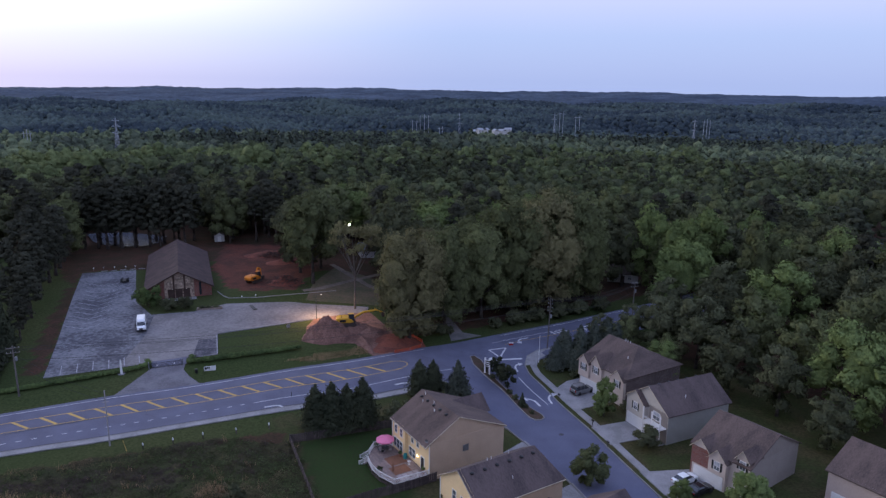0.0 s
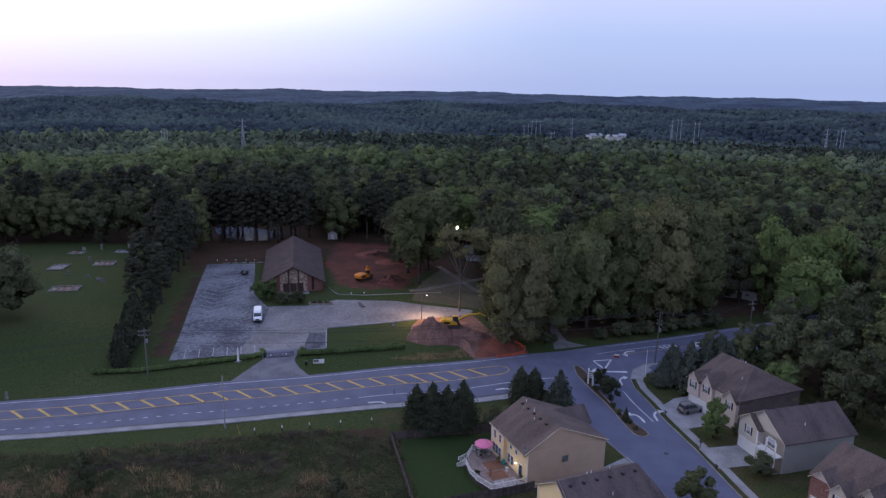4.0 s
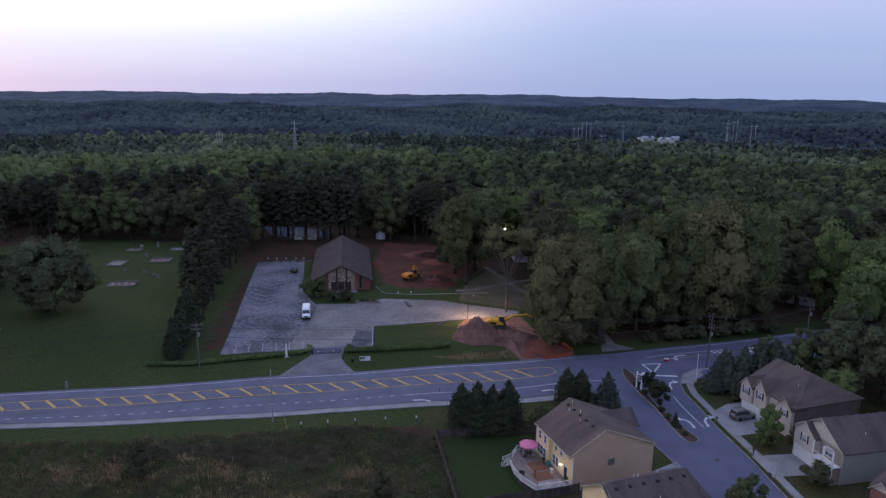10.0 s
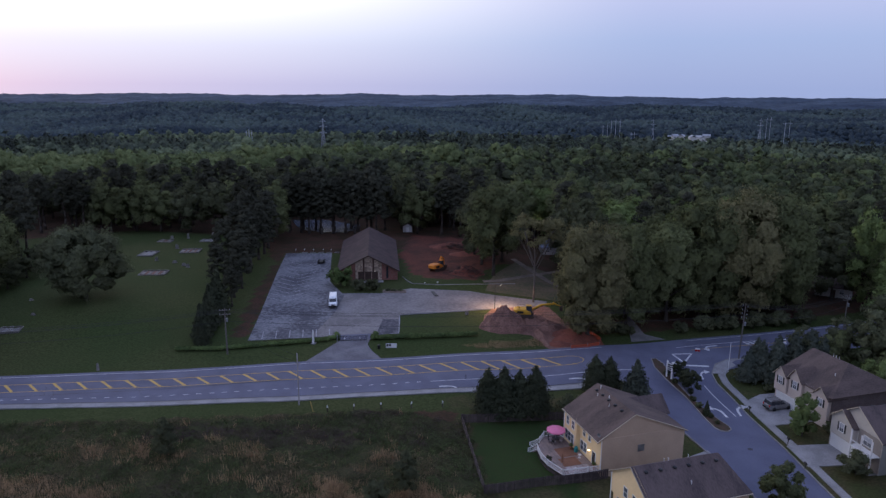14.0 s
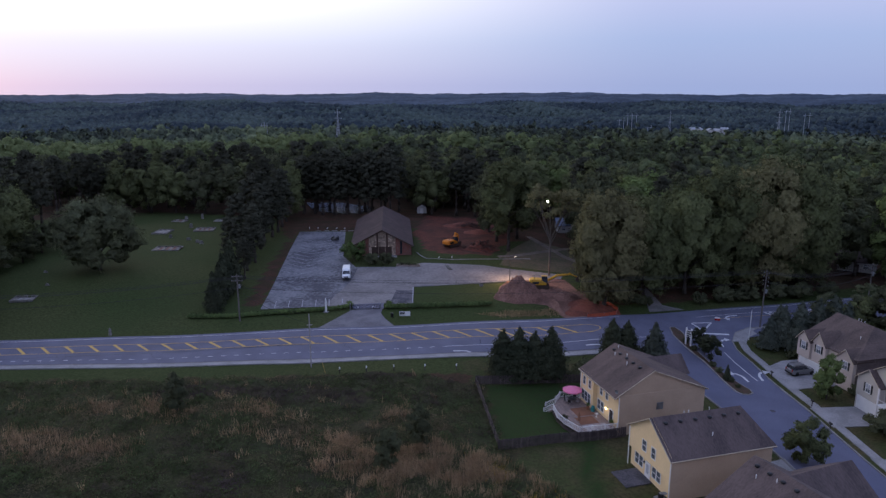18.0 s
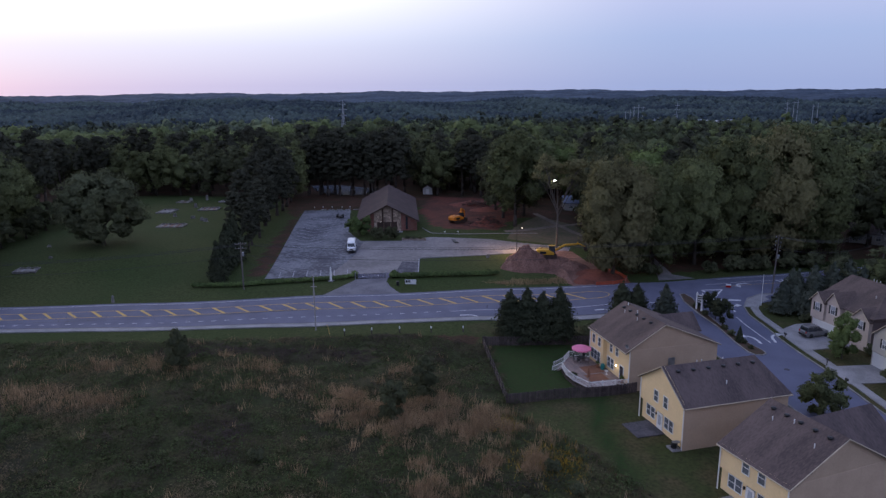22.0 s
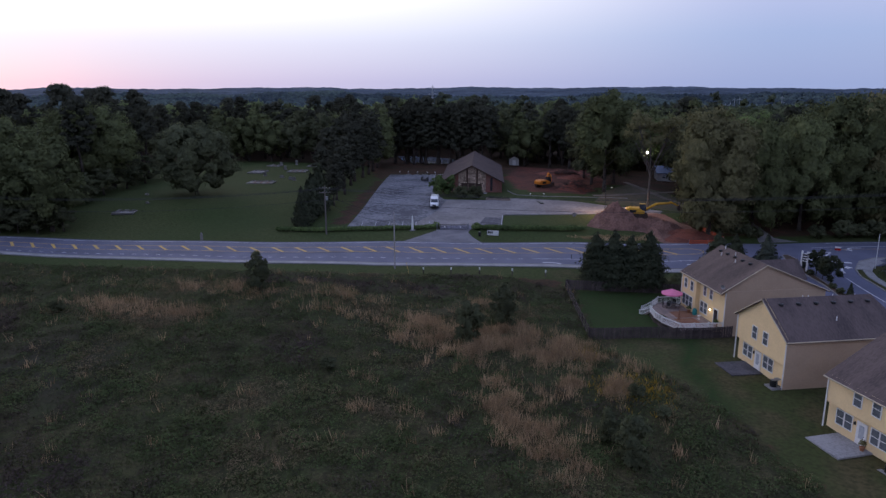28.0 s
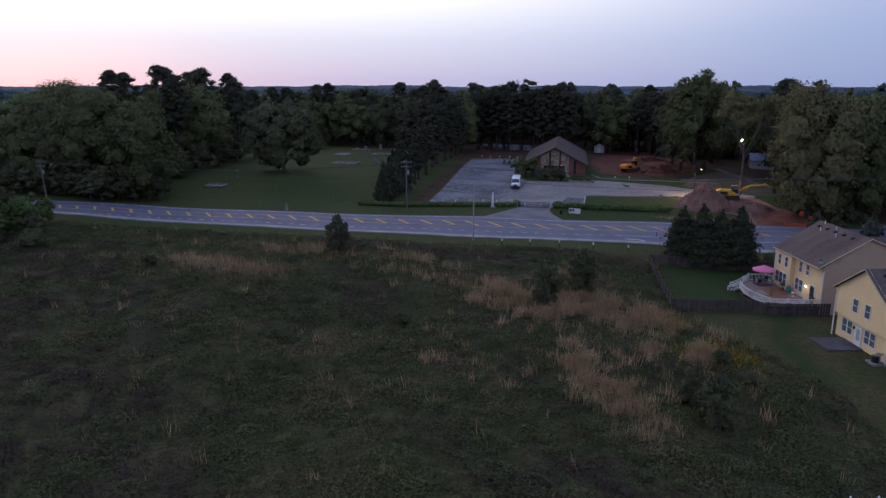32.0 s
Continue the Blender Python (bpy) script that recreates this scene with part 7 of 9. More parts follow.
def canopy(name, r0, r1, rings, a0, a1, steps, leaf, label, seed):
    """The closed roof of distant woods: a lumpy sheet of crowns over low hills."""
    rr = np.geomspace(r0, r1, rings)
    aa = np.radians(np.linspace(a0, a1, steps))
    R, A = np.meshgrid(rr, aa, indexing="ij")
    X, Y = -np.sin(A) * R, np.cos(A) * R
    r = np.random.default_rng(seed)
    lump = r.random(X.shape)
    lump = (lump + np.roll(lump, 1, 1)) / 2
    Z = canopy_z(X, Y) + (lump - 0.5) * np.interp(R, [900, 2300, 4900], [5, 9, 7])
    i = np.arange(X.size).reshape(X.shape)
    q = np.stack([i[:-1, :-1].ravel(), i[:-1, 1:].ravel(), i[1:, 1:].ravel(), i[1:, :-1].ravel()], 1)
    tone = np.clip(stand(X, Y) * 0.8 + 0.3 * (r.random(X.shape) - 0.4), 0, 1)
    return tagged(quick(name, np.stack([X.ravel(), Y.ravel(), Z.ravel()], 1), q[:, ::-1], leaf, tint=tone.ravel()), label, "woods", kind="stuff")


canopy("woods_far", 960, 2500, 60, -48, 66, 420, LEAF_FAR_HAZY, "distant wooded hills at dusk", 5)
domes("woods_far_crowns", 1000, 2650, 44000, -46, 64, LEAF_FAR_HAZY, "rounded crowns of distant wooded hills", 8)
canopy("woods_horizon", 2450, 4980, 60, -48, 66, 640, LEAF_FARTHEST_HAZY, "wooded ridges along the horizon, coloured blue for haze", 6)


# ---------------------------------------------------------------- hedges, fences, posts
def hedge(name, line, width, height, label, seed):
    """A clipped hedge along a line: an inner mass and a skin of leaf sprays."""
    r = np.random.default_rng(seed)
    e = thing(name, pose(0, 0, 0), label, "hedge", "hedges")
    c, q = [], []
    for (x0, y0), (x1, y1) in zip(line, line[1:]):
        n = max(2, int(math.hypot(x1 - x0, y1 - y0) / 0.7))
        for i in range(n):
            x, y = x0 + (x1 - x0) * i / n, y0 + (y1 - y0) * i / n
            c.append((x + r.normal() * 0.06, y + r.normal() * 0.06, ground_z(x, y) + height * 0.5))
            q.append((width / 2 * (0.9 + 0.2 * r.random()), width / 2 * (0.9 + 0.2 * r.random()), height * 0.52 * (0.92 + 0.16 * r.random())))
    c, q = np.array(c), np.array(q)
    under = c - np.array([0, 0, height])
    v, f, nn = merged([tufts(c, q, len(c) * 55, 0.13, r, shell=0.12, middle=under), cores(c, q, 0.92, ICO1, r, 0.05, under)])
    quick("foliage", v, f, HEDGE_LEAF, e, normals=nn)
    stems = Shape()
    for p in c[::3]:
        stems.beam((p[0], p[1], p[2] - height * 0.55), (p[0], p[1], p[2]), 0.04, n=5)
    make("stems", stems, BARK, e)
    return e


hedge("hedge", [(-88.0, 117.2), (-80, 119.6), (-72, 124.0), (-66, 127.6), (-60.6, 131.2)], 1.5, 1.0, "long low clipped hedge beside the car park", 31)
hedge("hedge", [(-60.8, 131.0), (-59.4, 133.0), (-60.6, 135.0)], 1.3, 1.0, "short return of the clipped hedge at the gate", 32)
hedge("hedge", [(-51.6, 134.4), (-46, 136.6), (-40, 139.6), (-34, 142.6), (-30.5, 144.2)], 1.6, 1.2, "long clipped hedge beside a lawn", 33)
hedge("hedge", [(-51.6, 134.4), (-52.0, 137.6)], 1.3, 1.1, "short return of the clipped hedge at the gate", 34)

gate = thing("gate", pose(-58.7, 131.3, ground_z(-56, 132), 0, 0, 22.0), "closed dark mesh gate across the church drive", "gate")
for k, x0 in ((0, 0.1), (1, 3.3)):
    leafg = make("gate_leaf", Shape().beam((x0, 0, 0.15), (x0 + 3.0, 0, 0.15), 0.035).beam((x0, 0, 1.15), (x0 + 3.0, 0, 1.15), 0.035).beam((x0, 0, 0.15), (x0, 0, 1.15), 0.035).beam((x0 + 3.0, 0, 0.15), (x0 + 3.0, 0, 1.15), 0.035), BLACK_METAL, gate)
    for i in range(1, 24):
        make("gate_bar", Shape().beam((x0 + 3.0 * i / 24, 0, 0.15), (x0 + 3.0 * i / 24, 0, 1.15), 0.022, n=4), BLACK_METAL, leafg)
    make("reflector", Shape().lathe([(0.12, -0.01), (0.12, 0.01)], 10).add([], []), WHITE_PLASTIC, leafg, "white reflector").matrix_local = pose(x0 + 1.5, -0.05, 0.65, 90, 0, 0)
for x in (0, 6.4):
    make("gate_post", Shape().box(x - 0.09, -0.09, -0.4, x + 0.09, 0.09, 1.5), STEEL, gate)

# timber fence round the yard of the cream house
fence = thing("yard_fence", pose(0, 0, 0), "weathered brown timber fence round a back yard", "fence")
FENCE = [(-6.6, 114.0), (-14.5, 110.8), (-24.9, 105.6), (-20.8, 96.0), (-16.9, 86.4), (-9.0, 91.8), (-0.6, 97.0)]
for (ax, ay), (bx, by) in zip(FENCE, FENCE[1:]):
    L = math.hypot(bx - ax, by - ay)
    n = int(L / 0.32)
    open_side = ax in (-24.9, -20.8)
    for i in range(n + 1):
        x, y = ax + (bx - ax) * i / n, ay + (by - ay) * i / n
        z = ground_z(x, y)
        a = math.degrees(math.atan2(by - ay, bx - ax))
        if not open_side:
            bd = make("board", Shape().box(-0.14, -0.012, 0.03, 0.14, 0.012, 1.55 + random.uniform(-0.02, 0.02)), WOOD, fence)
            bd.matrix_world = pose(x, y, z, random.uniform(-1, 1), random.uniform(-0.8, 0.8), a)
        if i % 7 == 0:
            make("post", Shape().box(x - 0.06, y - 0.06, z - 0.3, x + 0.06, y + 0.06, z + 1.62), WOOD, fence)
    for h in ((0.35, 0.8, 1.3) if open_side else (0.4, 1.25)):
        make("rail", Shape().beam((ax, ay, ground_z(ax, ay) + h), (bx, by, ground_z(bx, by) + h), 0.055, n=4), WOOD, fence)
# corner of a white vinyl fence behind the third house
vf = thing("vinyl_fence", pose(0, 0, 0), "white vinyl fence panel behind a house", "fence")
for i in range(5):
    x, y = 2.8 + i * 1.6, 51.5 + i * 1.0
    z, top = ground_z(x, y), -1.12
    make("post", Shape().box(x - 0.06, y - 0.06, z - 0.2, x + 0.06, y + 0.06, top + 0.08).lathe([(0.09, top + 0.08), (0.03, top + 0.2)], 4, (x, y, 0)), TRIM, vf)
    if i:
        make("panel", Shape().add([(x - 1.6, y - 1.0, z + 0.05), (x, y, z + 0.05), (x, y, top), (x - 1.6, y - 1.0, top), (x - 1.58, y - 1.03, z + 0.05), (x + 0.02, y - 0.03, z + 0.05), (x + 0.02, y - 0.03, top), (x - 1.58, y - 1.03, top)],
                                  [(0, 1, 2, 3), (7, 6, 5, 4), (0, 4, 5, 1), (1, 5, 6, 2), (2, 6, 7, 3), (3, 7, 4, 0)]), TRIM, vf)

# bollards along the near verge
boll = thing("bollard", pose(-29.3, 109.4, ground_z(-29.3, 109.4)), "short white marker post in a grass verge", "bollard", "marker posts")
make("post", Shape().lathe([(0.09, -0.2), (0.09, 0.75)], 8), WOOD, boll)
make("cap", Shape().lathe([(0.11, 0.75), (0.11, 1.1), (0.05, 1.16)], 8), WHITE_PLASTIC, boll)
for x, y in ((-34.2, 107.0), (-39.0, 104.8), (-43.2, 102.9), (-47.3, 101.1)):
    copy_thing(boll, pose(x, y, ground_z(x, y)))
dp = road_point(-33.3, 11.5)
dl = thing("delineator", pose(dp[0], dp[1], ground_z(*dp) + 0.1), "thin dark post in the road", "post")
make("post", Shape().lathe([(0.10, 0), (0.05, 0.05), (0.045, 0.9)], 8), BLACK_METAL, dl)
sp = thing("guy_marker", pose(-49.6, 100.4, ground_z(-49.6, 100.4), 0, -14, 0), "yellow guy wire guard leaning in grass", "marker")
make("guard", Shape().beam((0, 0, 0), (0, 0, 1.9), 0.04), YELLOW_LINE, sp)


# ---------------------------------------------------------------- poles and wires
def pole(x, y, h, label, arms=1, name="utility_pole", lean=0.0, drum=True, z=None, wood=None, thick=0.17):
    z = ground_z(x, y) if z is None else z
    wood = wood or POLE_WOOD
    e = thing(name, pose(x, y, z, 0, lean, 25), label, "utility pole", "utility poles")
    make("shaft", Shape().beam((0, 0, -0.5), (0, 0, h), thick, thick * 0.65, 9), wood, e)
    for i in range(arms):
        zz = h - 0.5 - 0.9 * i
        arm = make("crossarm", Shape().box(-1.1, -0.06, zz, 1.1, 0.06, zz + 0.12), wood, e)
        for k in (-1.0, -0.35, 0.35, 1.0):
            make("insulator", Shape().lathe([(0.03, 0), (0.06, 0.05), (0.06, 0.14), (0.03, 0.18)], 8, (k, 0, zz + 0.12)), STEEL, arm)
    if drum:
        make("transformer", Shape().lathe([(0.22, 0), (0.24, 0.05), (0.24, 0.75), (0.16, 0.82)], 10, (0.34, 0, h - 2.9)), STEEL, e, "grey transformer drum")
    return e


PALE_POLE = material("silvered_pole_wood", (0.34, 0.32, 0.33), (0.22, 0.20, 0.20), 0.9, 0.8, 12, 0.5, 0.01)
slim = pole(-53.0, 102.0, 9.6, "slim silver-grey wooden pole beside the road", 0, drum=False, wood=PALE_POLE, thick=0.13)
make("crossarm", Shape().box(-0.5, -0.05, 7.6, 0.5, 0.05, 7.7), PALE_POLE, slim)
pole(-77.2, 118.4, 9.8, "wooden utility pole with crossarm behind the hedge", 2)
pole(-145.0, 84.4, 8.6, "leaning wooden utility pole beside the road", 2, lean=-3)
tall_pole = pole(24.0, 150.2, 12.2, "tall dark utility pole with side insulators at the junction", 0, lean=1.5, drum=False)
for i in range(4):
    for side in (-1, 1):
        zz = 11.6 - 0.85 * i - (0.3 if side > 0 else 0)
        bracket = make("bracket", Shape().beam((0, 0, zz), (0.55 * side, 0, zz + 0.12), 0.045), BLACK_METAL, tall_pole)
        make("insulator", Shape().lathe([(0.04, 0), (0.09, 0.05), (0.06, 0.12), (0.09, 0.18), (0.04, 0.32)], 8, (0.55 * side, 0, zz + 0.12)), STEEL, bracket)
make("transformer", Shape().lathe([(0.22, 0), (0.24, 0.05), (0.24, 0.75), (0.16, 0.82)], 10, (0.36, 0, 7.4)), STEEL, tall_pole, "grey transformer drum")
pole(48.0, 168.5, 11.0, "wooden utility pole with a lamp by the road", 2)
POLES = [(-145.0, 84.4, 9.4), (-77.2, 118.4, 9.9), (24.0, 150.2, 10.6), (48.0, 168.5, 9.2)]
wires = thing("power_lines", pose(0, 0, 0), "thin dark overhead power lines between poles", "wires")


def wire(a, b, sag, rad=0.022):
    """One sagging wire: a thin three-sided tube."""
    sh, v, m = Shape(), [], 18
    for i in range(m + 1):
        t = i / m
        p = Vector(a).lerp(Vector(b), t) - Vector((0, 0, sag * 4 * t * (1 - t)))
        v += [p + Vector((0, 0, rad)), p + Vector((rad, -rad, -rad)), p + Vector((-rad, rad, -rad))]
    f = [(3 * i + j, 3 * i + (j + 1) % 3, 3 * i + 3 + (j + 1) % 3, 3 * i + 3 + j) for i in range(m) for j in range(3)]
    make("wire", sh.add(v, f + [(2, 1, 0), (3 * m, 3 * m + 1, 3 * m + 2)]), BLACK_METAL, wires)


for (x0, y0, z0), (x1, y1, z1) in zip(POLES, POLES[1:]):
    for k in (-0.9, 0.3, 0.9):
        wire((x0 + k * 0.4, y0 - k, z0), (x1 + k * 0.4, y1 - k, z1), 1.6)
    wire((x0, y0, z0 - 2.2), (x1, y1, z1 - 2.2), 1.8, 0.025)
wire((-77.2, 118.4, 9.0), (-53.0, 102.0, 9.2), 0.7)
wire((-77.2, 118.4, 7.2), (-53.0, 102.0, 8.0), 0.8)
wp = thing("flag_pole", pose(21.3, 144.0, ground_z(21.3, 144)), "slim white pole beside the corner path", "pole")
make("shaft", Shape().beam((0, 0, -0.2), (0, 0, 6.3), 0.07, 0.05, 8), WHITE_PLASTIC, wp)

# lamps of the place: a warm one over the earthworks, a white one at the edge of the woods
WARM = material("lit_sodium_glass", (0.9, 0.8, 0.6), None, 0.3, emit=(1.0, 0.82, 0.6, 5.0))
lampz = ground_z(-30.6, 162.6)
sl = thing("street_lamp", pose(-30.6, 162.6, lampz), "slim lit street lamp beside a soil heap", "street lamp")
make("post", Shape().beam((0, 0, -0.3), (0, 0, 6.2), 0.09, 0.06, 8), BLACK_METAL, sl)
make("arm", Shape().beam((0, 0, 6.15), (1.1, 0.3, 6.3), 0.04), BLACK_METAL, sl)
head = make("lamp_head", Shape().lathe([(0.18, 0.06), (0.22, 0.0), (0.14, 0.12)], 10, (1.2, 0.33, 6.25)), BLACK_METAL, sl)
make("lens", Shape().lathe([(0.17, -0.06), (0.17, 0.0)], 10, (1.2, 0.33, 6.24)), WARM, head, "glowing lens")
w1 = new("street_lamp_light", bpy.data.lights.new("street_lamp_light", "SPOT"))
w1.data.energy, w1.data.color, w1.data.shadow_soft_size, w1.data.spot_size, w1.data.spot_blend = 5000, (1.0, 0.60, 0.34), 0.2, radians(165), 0.25
w1.matrix_world = look((-29.4, 162.93, lampz + 6.1), (-29.4, 163.2, lampz))
COOL = material("lit_white_glass", (0.95, 0.95, 0.95), None, 0.3, emit=(1.0, 0.97, 0.92, 60.0))
for x, y, h in ((-33.4, 245.0, 7.6),):
    z = ground_z(x, y)
    yl = thing("yard_lamp", pose(x, y, z), "bright white yard lamp on a pole in the woods", "street lamp")
    make("post", Shape().beam((0, 0, -0.3), (0, 0, h - z), 0.12, 0.09, 8), POLE_WOOD, yl)
    make("lens", Shape().lathe([(0.14, 0), (0.27, 0.1), (0.27, 0.35), (0.14, 0.45)], 12, (0.0, -0.45, h - z - 0.3)), COOL, yl, "brilliant white lamp")

fl = thing("fallen_sign", pose(-47.8, 168.8, ground_z(-47.8, 168.8) + 0.12, 0, 0, -58), "dark board lying flat on the worn paving", "board")
make("board", Shape().box(-2.0, -0.45, 0, 2.0, 0.45, 0.12), BLACK_METAL, fl)
# small white lights on stakes behind the bays and along the church path
for x, y in ((-102.6, 199.0), (-100.0, 199.8), (-97.2, 200.6), (-94.2, 201.4), (-91.8, 202.2), (-52.4, 175.4), (-49.2, 176.8)):
    gl = thing("garden_light", pose(x, y, ground_z(x, y)), "small white path light on a short stake", "path light", "path lights")
    make("stake", Shape().beam((0, 0, -0.2), (0, 0, 0.5), 0.04), STEEL, gl)
    make("head", Shape().lathe([(0.10, 0.5), (0.16, 0.56), (0.16, 0.72), (0.06, 0.8)], 8), WHITE_PLASTIC, gl)

pb = thing("planter", pose(-60.6, 165.6, ground_z(-58, 166.4), 0, 0, 15), "low stone planter with bushes beside the church front", "planter")
make("wall", Shape().box(0, -0.5, -0.3, 5.6, -0.25, 0.45).box(0, 0.65, -0.3, 5.6, 0.9, 0.45).box(-0.25, -0.5, -0.3, 0.0, 0.9, 0.45).box(5.6, -0.5, -0.3, 5.85, 0.9, 0.45), STONE_WALL, pb)
make("soil", Shape().box(0, -0.25, -0.3, 5.6, 0.65, 0.34), MULCH, pb, "dark mulch")
for x in (1.0, 2.6, 4.4):
    q = pb.matrix_world @ Vector((x, 0.2, 0))
    plant("bush", q.x, q.y, 0.5, name="bush", label="small bush in the church planter")
POT = material("terracotta", (0.34, 0.15, 0.08), (0.24, 0.10, 0.06), 0.85, 1.5, 6)
for hp, x, y, lab in ((H3, 4.95, -0.25, "terracotta pot with a dry plant by the back door"), (H1, 9.8, 0.1, "terracotta pot with a plant on the deck"), (H1, 3.7, -0.6, "terracotta pot beside the house wall")):
    q = hp @ Vector((x, y, 0))
    z = hp.translation.z + DZ + 0.03 if hp is H1 else ground_z(q.x, q.y) + 0.1
    pot = thing("plant_pot", pose(q.x, q.y, z), lab, "plant pot", "plant pots")
    make("pot", Shape().lathe([(0.16, 0), (0.24, 0.38), (0.26, 0.42), (0.2, 0.42)], 10), POT, pot)
    rp = np.random.default_rng(5)
    vv, ff, vn = tufts(np.array([[0, 0, 0.7]]), np.array([[0.32, 0.32, 0.38]]), 260, 0.08, rp, shell=0.8)
    quick("plant", vv, ff, HEDGE_LEAF if hp is H1 else LEAF_OLIVE, pot, normals=vn)

# ---------------------------------------------------------------- signs
ban = thing("banner", pose(-47.4, 130.6, ground_z(-46.4, 131.2), 0, 0, 26), "white vinyl banner with dark lettering on two stakes", "banner")
make("cloth", Shape().slab((0, 0, 1.35), (2.3, 0, 1.25), (2.3, 0.05, 0.25), (0, 0.05, 0.4), 0.03), WHITE_PLASTIC, ban)
for x0, x1, z0, z1 in ((0.12, 0.5, 0.7, 1.2), (0.56, 0.8, 0.75, 1.15), (0.86, 1.1, 0.72, 1.18)):
    make("print", Shape().box(x0, -0.025, z0, x1, -0.012, z1), SHUTTER, ban, "dark printed block")
for x in (0.0, 2.3):
    make("stake", Shape().beam((x, 0.05, -0.2), (x, 0.05, 1.4), 0.03), WOOD, ban)
binz = thing("bin", pose(-48.9, 130.4, ground_z(-48.9, 130.4)), "small black bin beside the banner", "bin")
make("body", Shape().lathe([(0.26, 0), (0.32, 0.75)], 10), BLACK_METAL, binz)
make("lid", Shape().lathe([(0.34, 0.75), (0.30, 0.85), (0.1, 0.9)], 10), BLACK_METAL, binz)
cr = thing("white_post_sign", pose(-63.0, 128.6, ground_z(-63, 128.6)), "tall white painted sign post on a concrete foot", "sign")
make("foot", Shape().box(-0.5, -0.5, -0.2, 0.5, 0.5, 0.12), CONCRETE, cr)
make("post", Shape().lathe([(0.22, 0.1), (0.26, 0.6), (0.17, 2.4), (0.12, 2.9), (0.03, 3.1)], 8), WHITE_PLASTIC, cr)
es = thing("entrance_sign", pose(9.6, 137.6, ground_z(9.6, 137.6) + 0.2, 0, 0, -35), "white painted wooden entrance sign on two posts", "sign")
for x in (-0.55, 0.55):
    make("post", Shape().box(x - 0.12, -0.12, -0.3, x + 0.12, 0.12, 3.3), TRIM, es)
    make("finial", Shape().lathe([(0.14, 3.3), (0.18, 3.36), (0.08, 3.5)], 8, (x, 0, 0)), TRIM, es)
make("board", Shape().box(-0.5, -0.04, 1.3, 0.5, 0.04, 2.9), SHUTTER, es, "dark sign board")
for i in range(3):
    make("lettering_bar", Shape().box(-0.38, -0.055, 2.45 - i * 0.42, 0.38, -0.04, 2.6 - i * 0.42), TRIM, es, "pale lettering that cannot be read")
make("crossbar", Shape().box(-0.6, -0.06, 2.9, 0.6, 0.06, 3.05), TRIM, es)
for x, y in ((23.2, 127.6), (28.6, 109.0), (27.6, 116.8)):
    mb = thing("mailbox", pose(x, y, ground_z(x, y), 0, 0, 20), "black mailbox on a post by the footpath", "mailbox", "mailboxes")
    make("post", Shape().box(-0.05, -0.05, -0.2, 0.05, 0.05, 1.0), BLACK_METAL, mb)
    make("box", Shape().prism([(-0.13, 1.0), (0.13, 1.0), (0.13, 1.18), (0.07, 1.28), (-0.07, 1.28), (-0.13, 1.18)], -0.28, 0.28), BLACK_METAL, mb)
rs = thing("road_sign", pose(15.8, 150.6, ground_z(15.8, 150.6) + 0.1), "red and white traffic sign on a low stand", "road sign")
make("stand", Shape().beam((0, 0, 0), (0, 0, 0.5), 0.04), STEEL, rs)
make("plate", Shape().box(-0.5, -0.03, 0.35, 0.5, 0.03, 0.75), LENS_RED, rs, "red plate")
make("plate", Shape().box(-0.5, -0.03, 0.8, 0.5, 0.03, 1.1), WHITE_PLASTIC, rs, "white plate")
yp = thing("yard_marker", pose(-96.0, 103.8, ground_z(-96, 103.8)), "pale weathered stone marker in a lawn", "marker")
make("stone", Shape().lathe([(0.3, 0), (0.26, 0.7), (0.2, 1.3), (0.05, 1.5)], 7), STONE, yp)
for x, y in ((-36.0, 155.6),):
    ms = thing("small_sign", pose(x, y, ground_z(x, y), 0, 0, 25), "small pale round sign in a lawn", "sign")
    make("disc", Shape().lathe([(0.5, -0.03), (0.5, 0.03)], 14), STONE, ms).matrix_local = pose(0, 0, 0.7, 90, 0, 0)
    make("stake", Shape().beam((0, 0, -0.2), (0, 0, 0.4), 0.05), WOOD, ms)


# ---------------------------------------------------------------- vehicles
def wheel(parent, x, y, r=0.34, w=0.22):
    t = make("wheel", Shape(), RUBBER, parent)
    ty = make("tyre", Shape().lathe([(r * 0.62, -w / 2), (r * 0.94, -w / 2), (r, -w / 2 + 0.04), (r, w / 2 - 0.04), (r * 0.94, w / 2), (r * 0.62, w / 2)], 16), RUBBER, t)
    rm = make("rim", Shape().lathe([(r * 0.60, -w / 2 + 0.03), (r * 0.62, w / 2 - 0.02), (r * 0.25, w / 2 - 0.05)], 16), STEEL, t)
    t.matrix_local = pose(x, y, r, 90, 0, 0 if y > 0 else 180)
    return t


def loft(sections):
    """A closed body through cross-sections (x, half width, bottom, top, tuck), with rounded shoulders."""
    sh = Shape()
    rings = []
    for x, hw, z0, z1, tuck in sections:
        h = z1 - z0
        rings.append([(x, -hw, z0), (x, -hw * 1.0, z0 + h * 0.55), (x, -hw * tuck, z1 - h * 0.06), (x, -hw * tuck * 0.86, z1), (x, hw * tuck * 0.86, z1), (x, hw * tuck, z1 - h * 0.06), (x, hw, z0 + h * 0.55), (x, hw, z0)])
    n = 8
    v = [p for ring in rings for p in ring]
    f = [(k * n + i, k * n + (i + 1) % n, (k + 1) * n + (i + 1) % n, (k + 1) * n + i) for k in range(len(rings) - 1) for i in range(n)]
    return sh.add(v, f + [tuple(range(n)), tuple(range((len(rings) - 1) * n + n - 1, (len(rings) - 1) * n - 1, -1))])


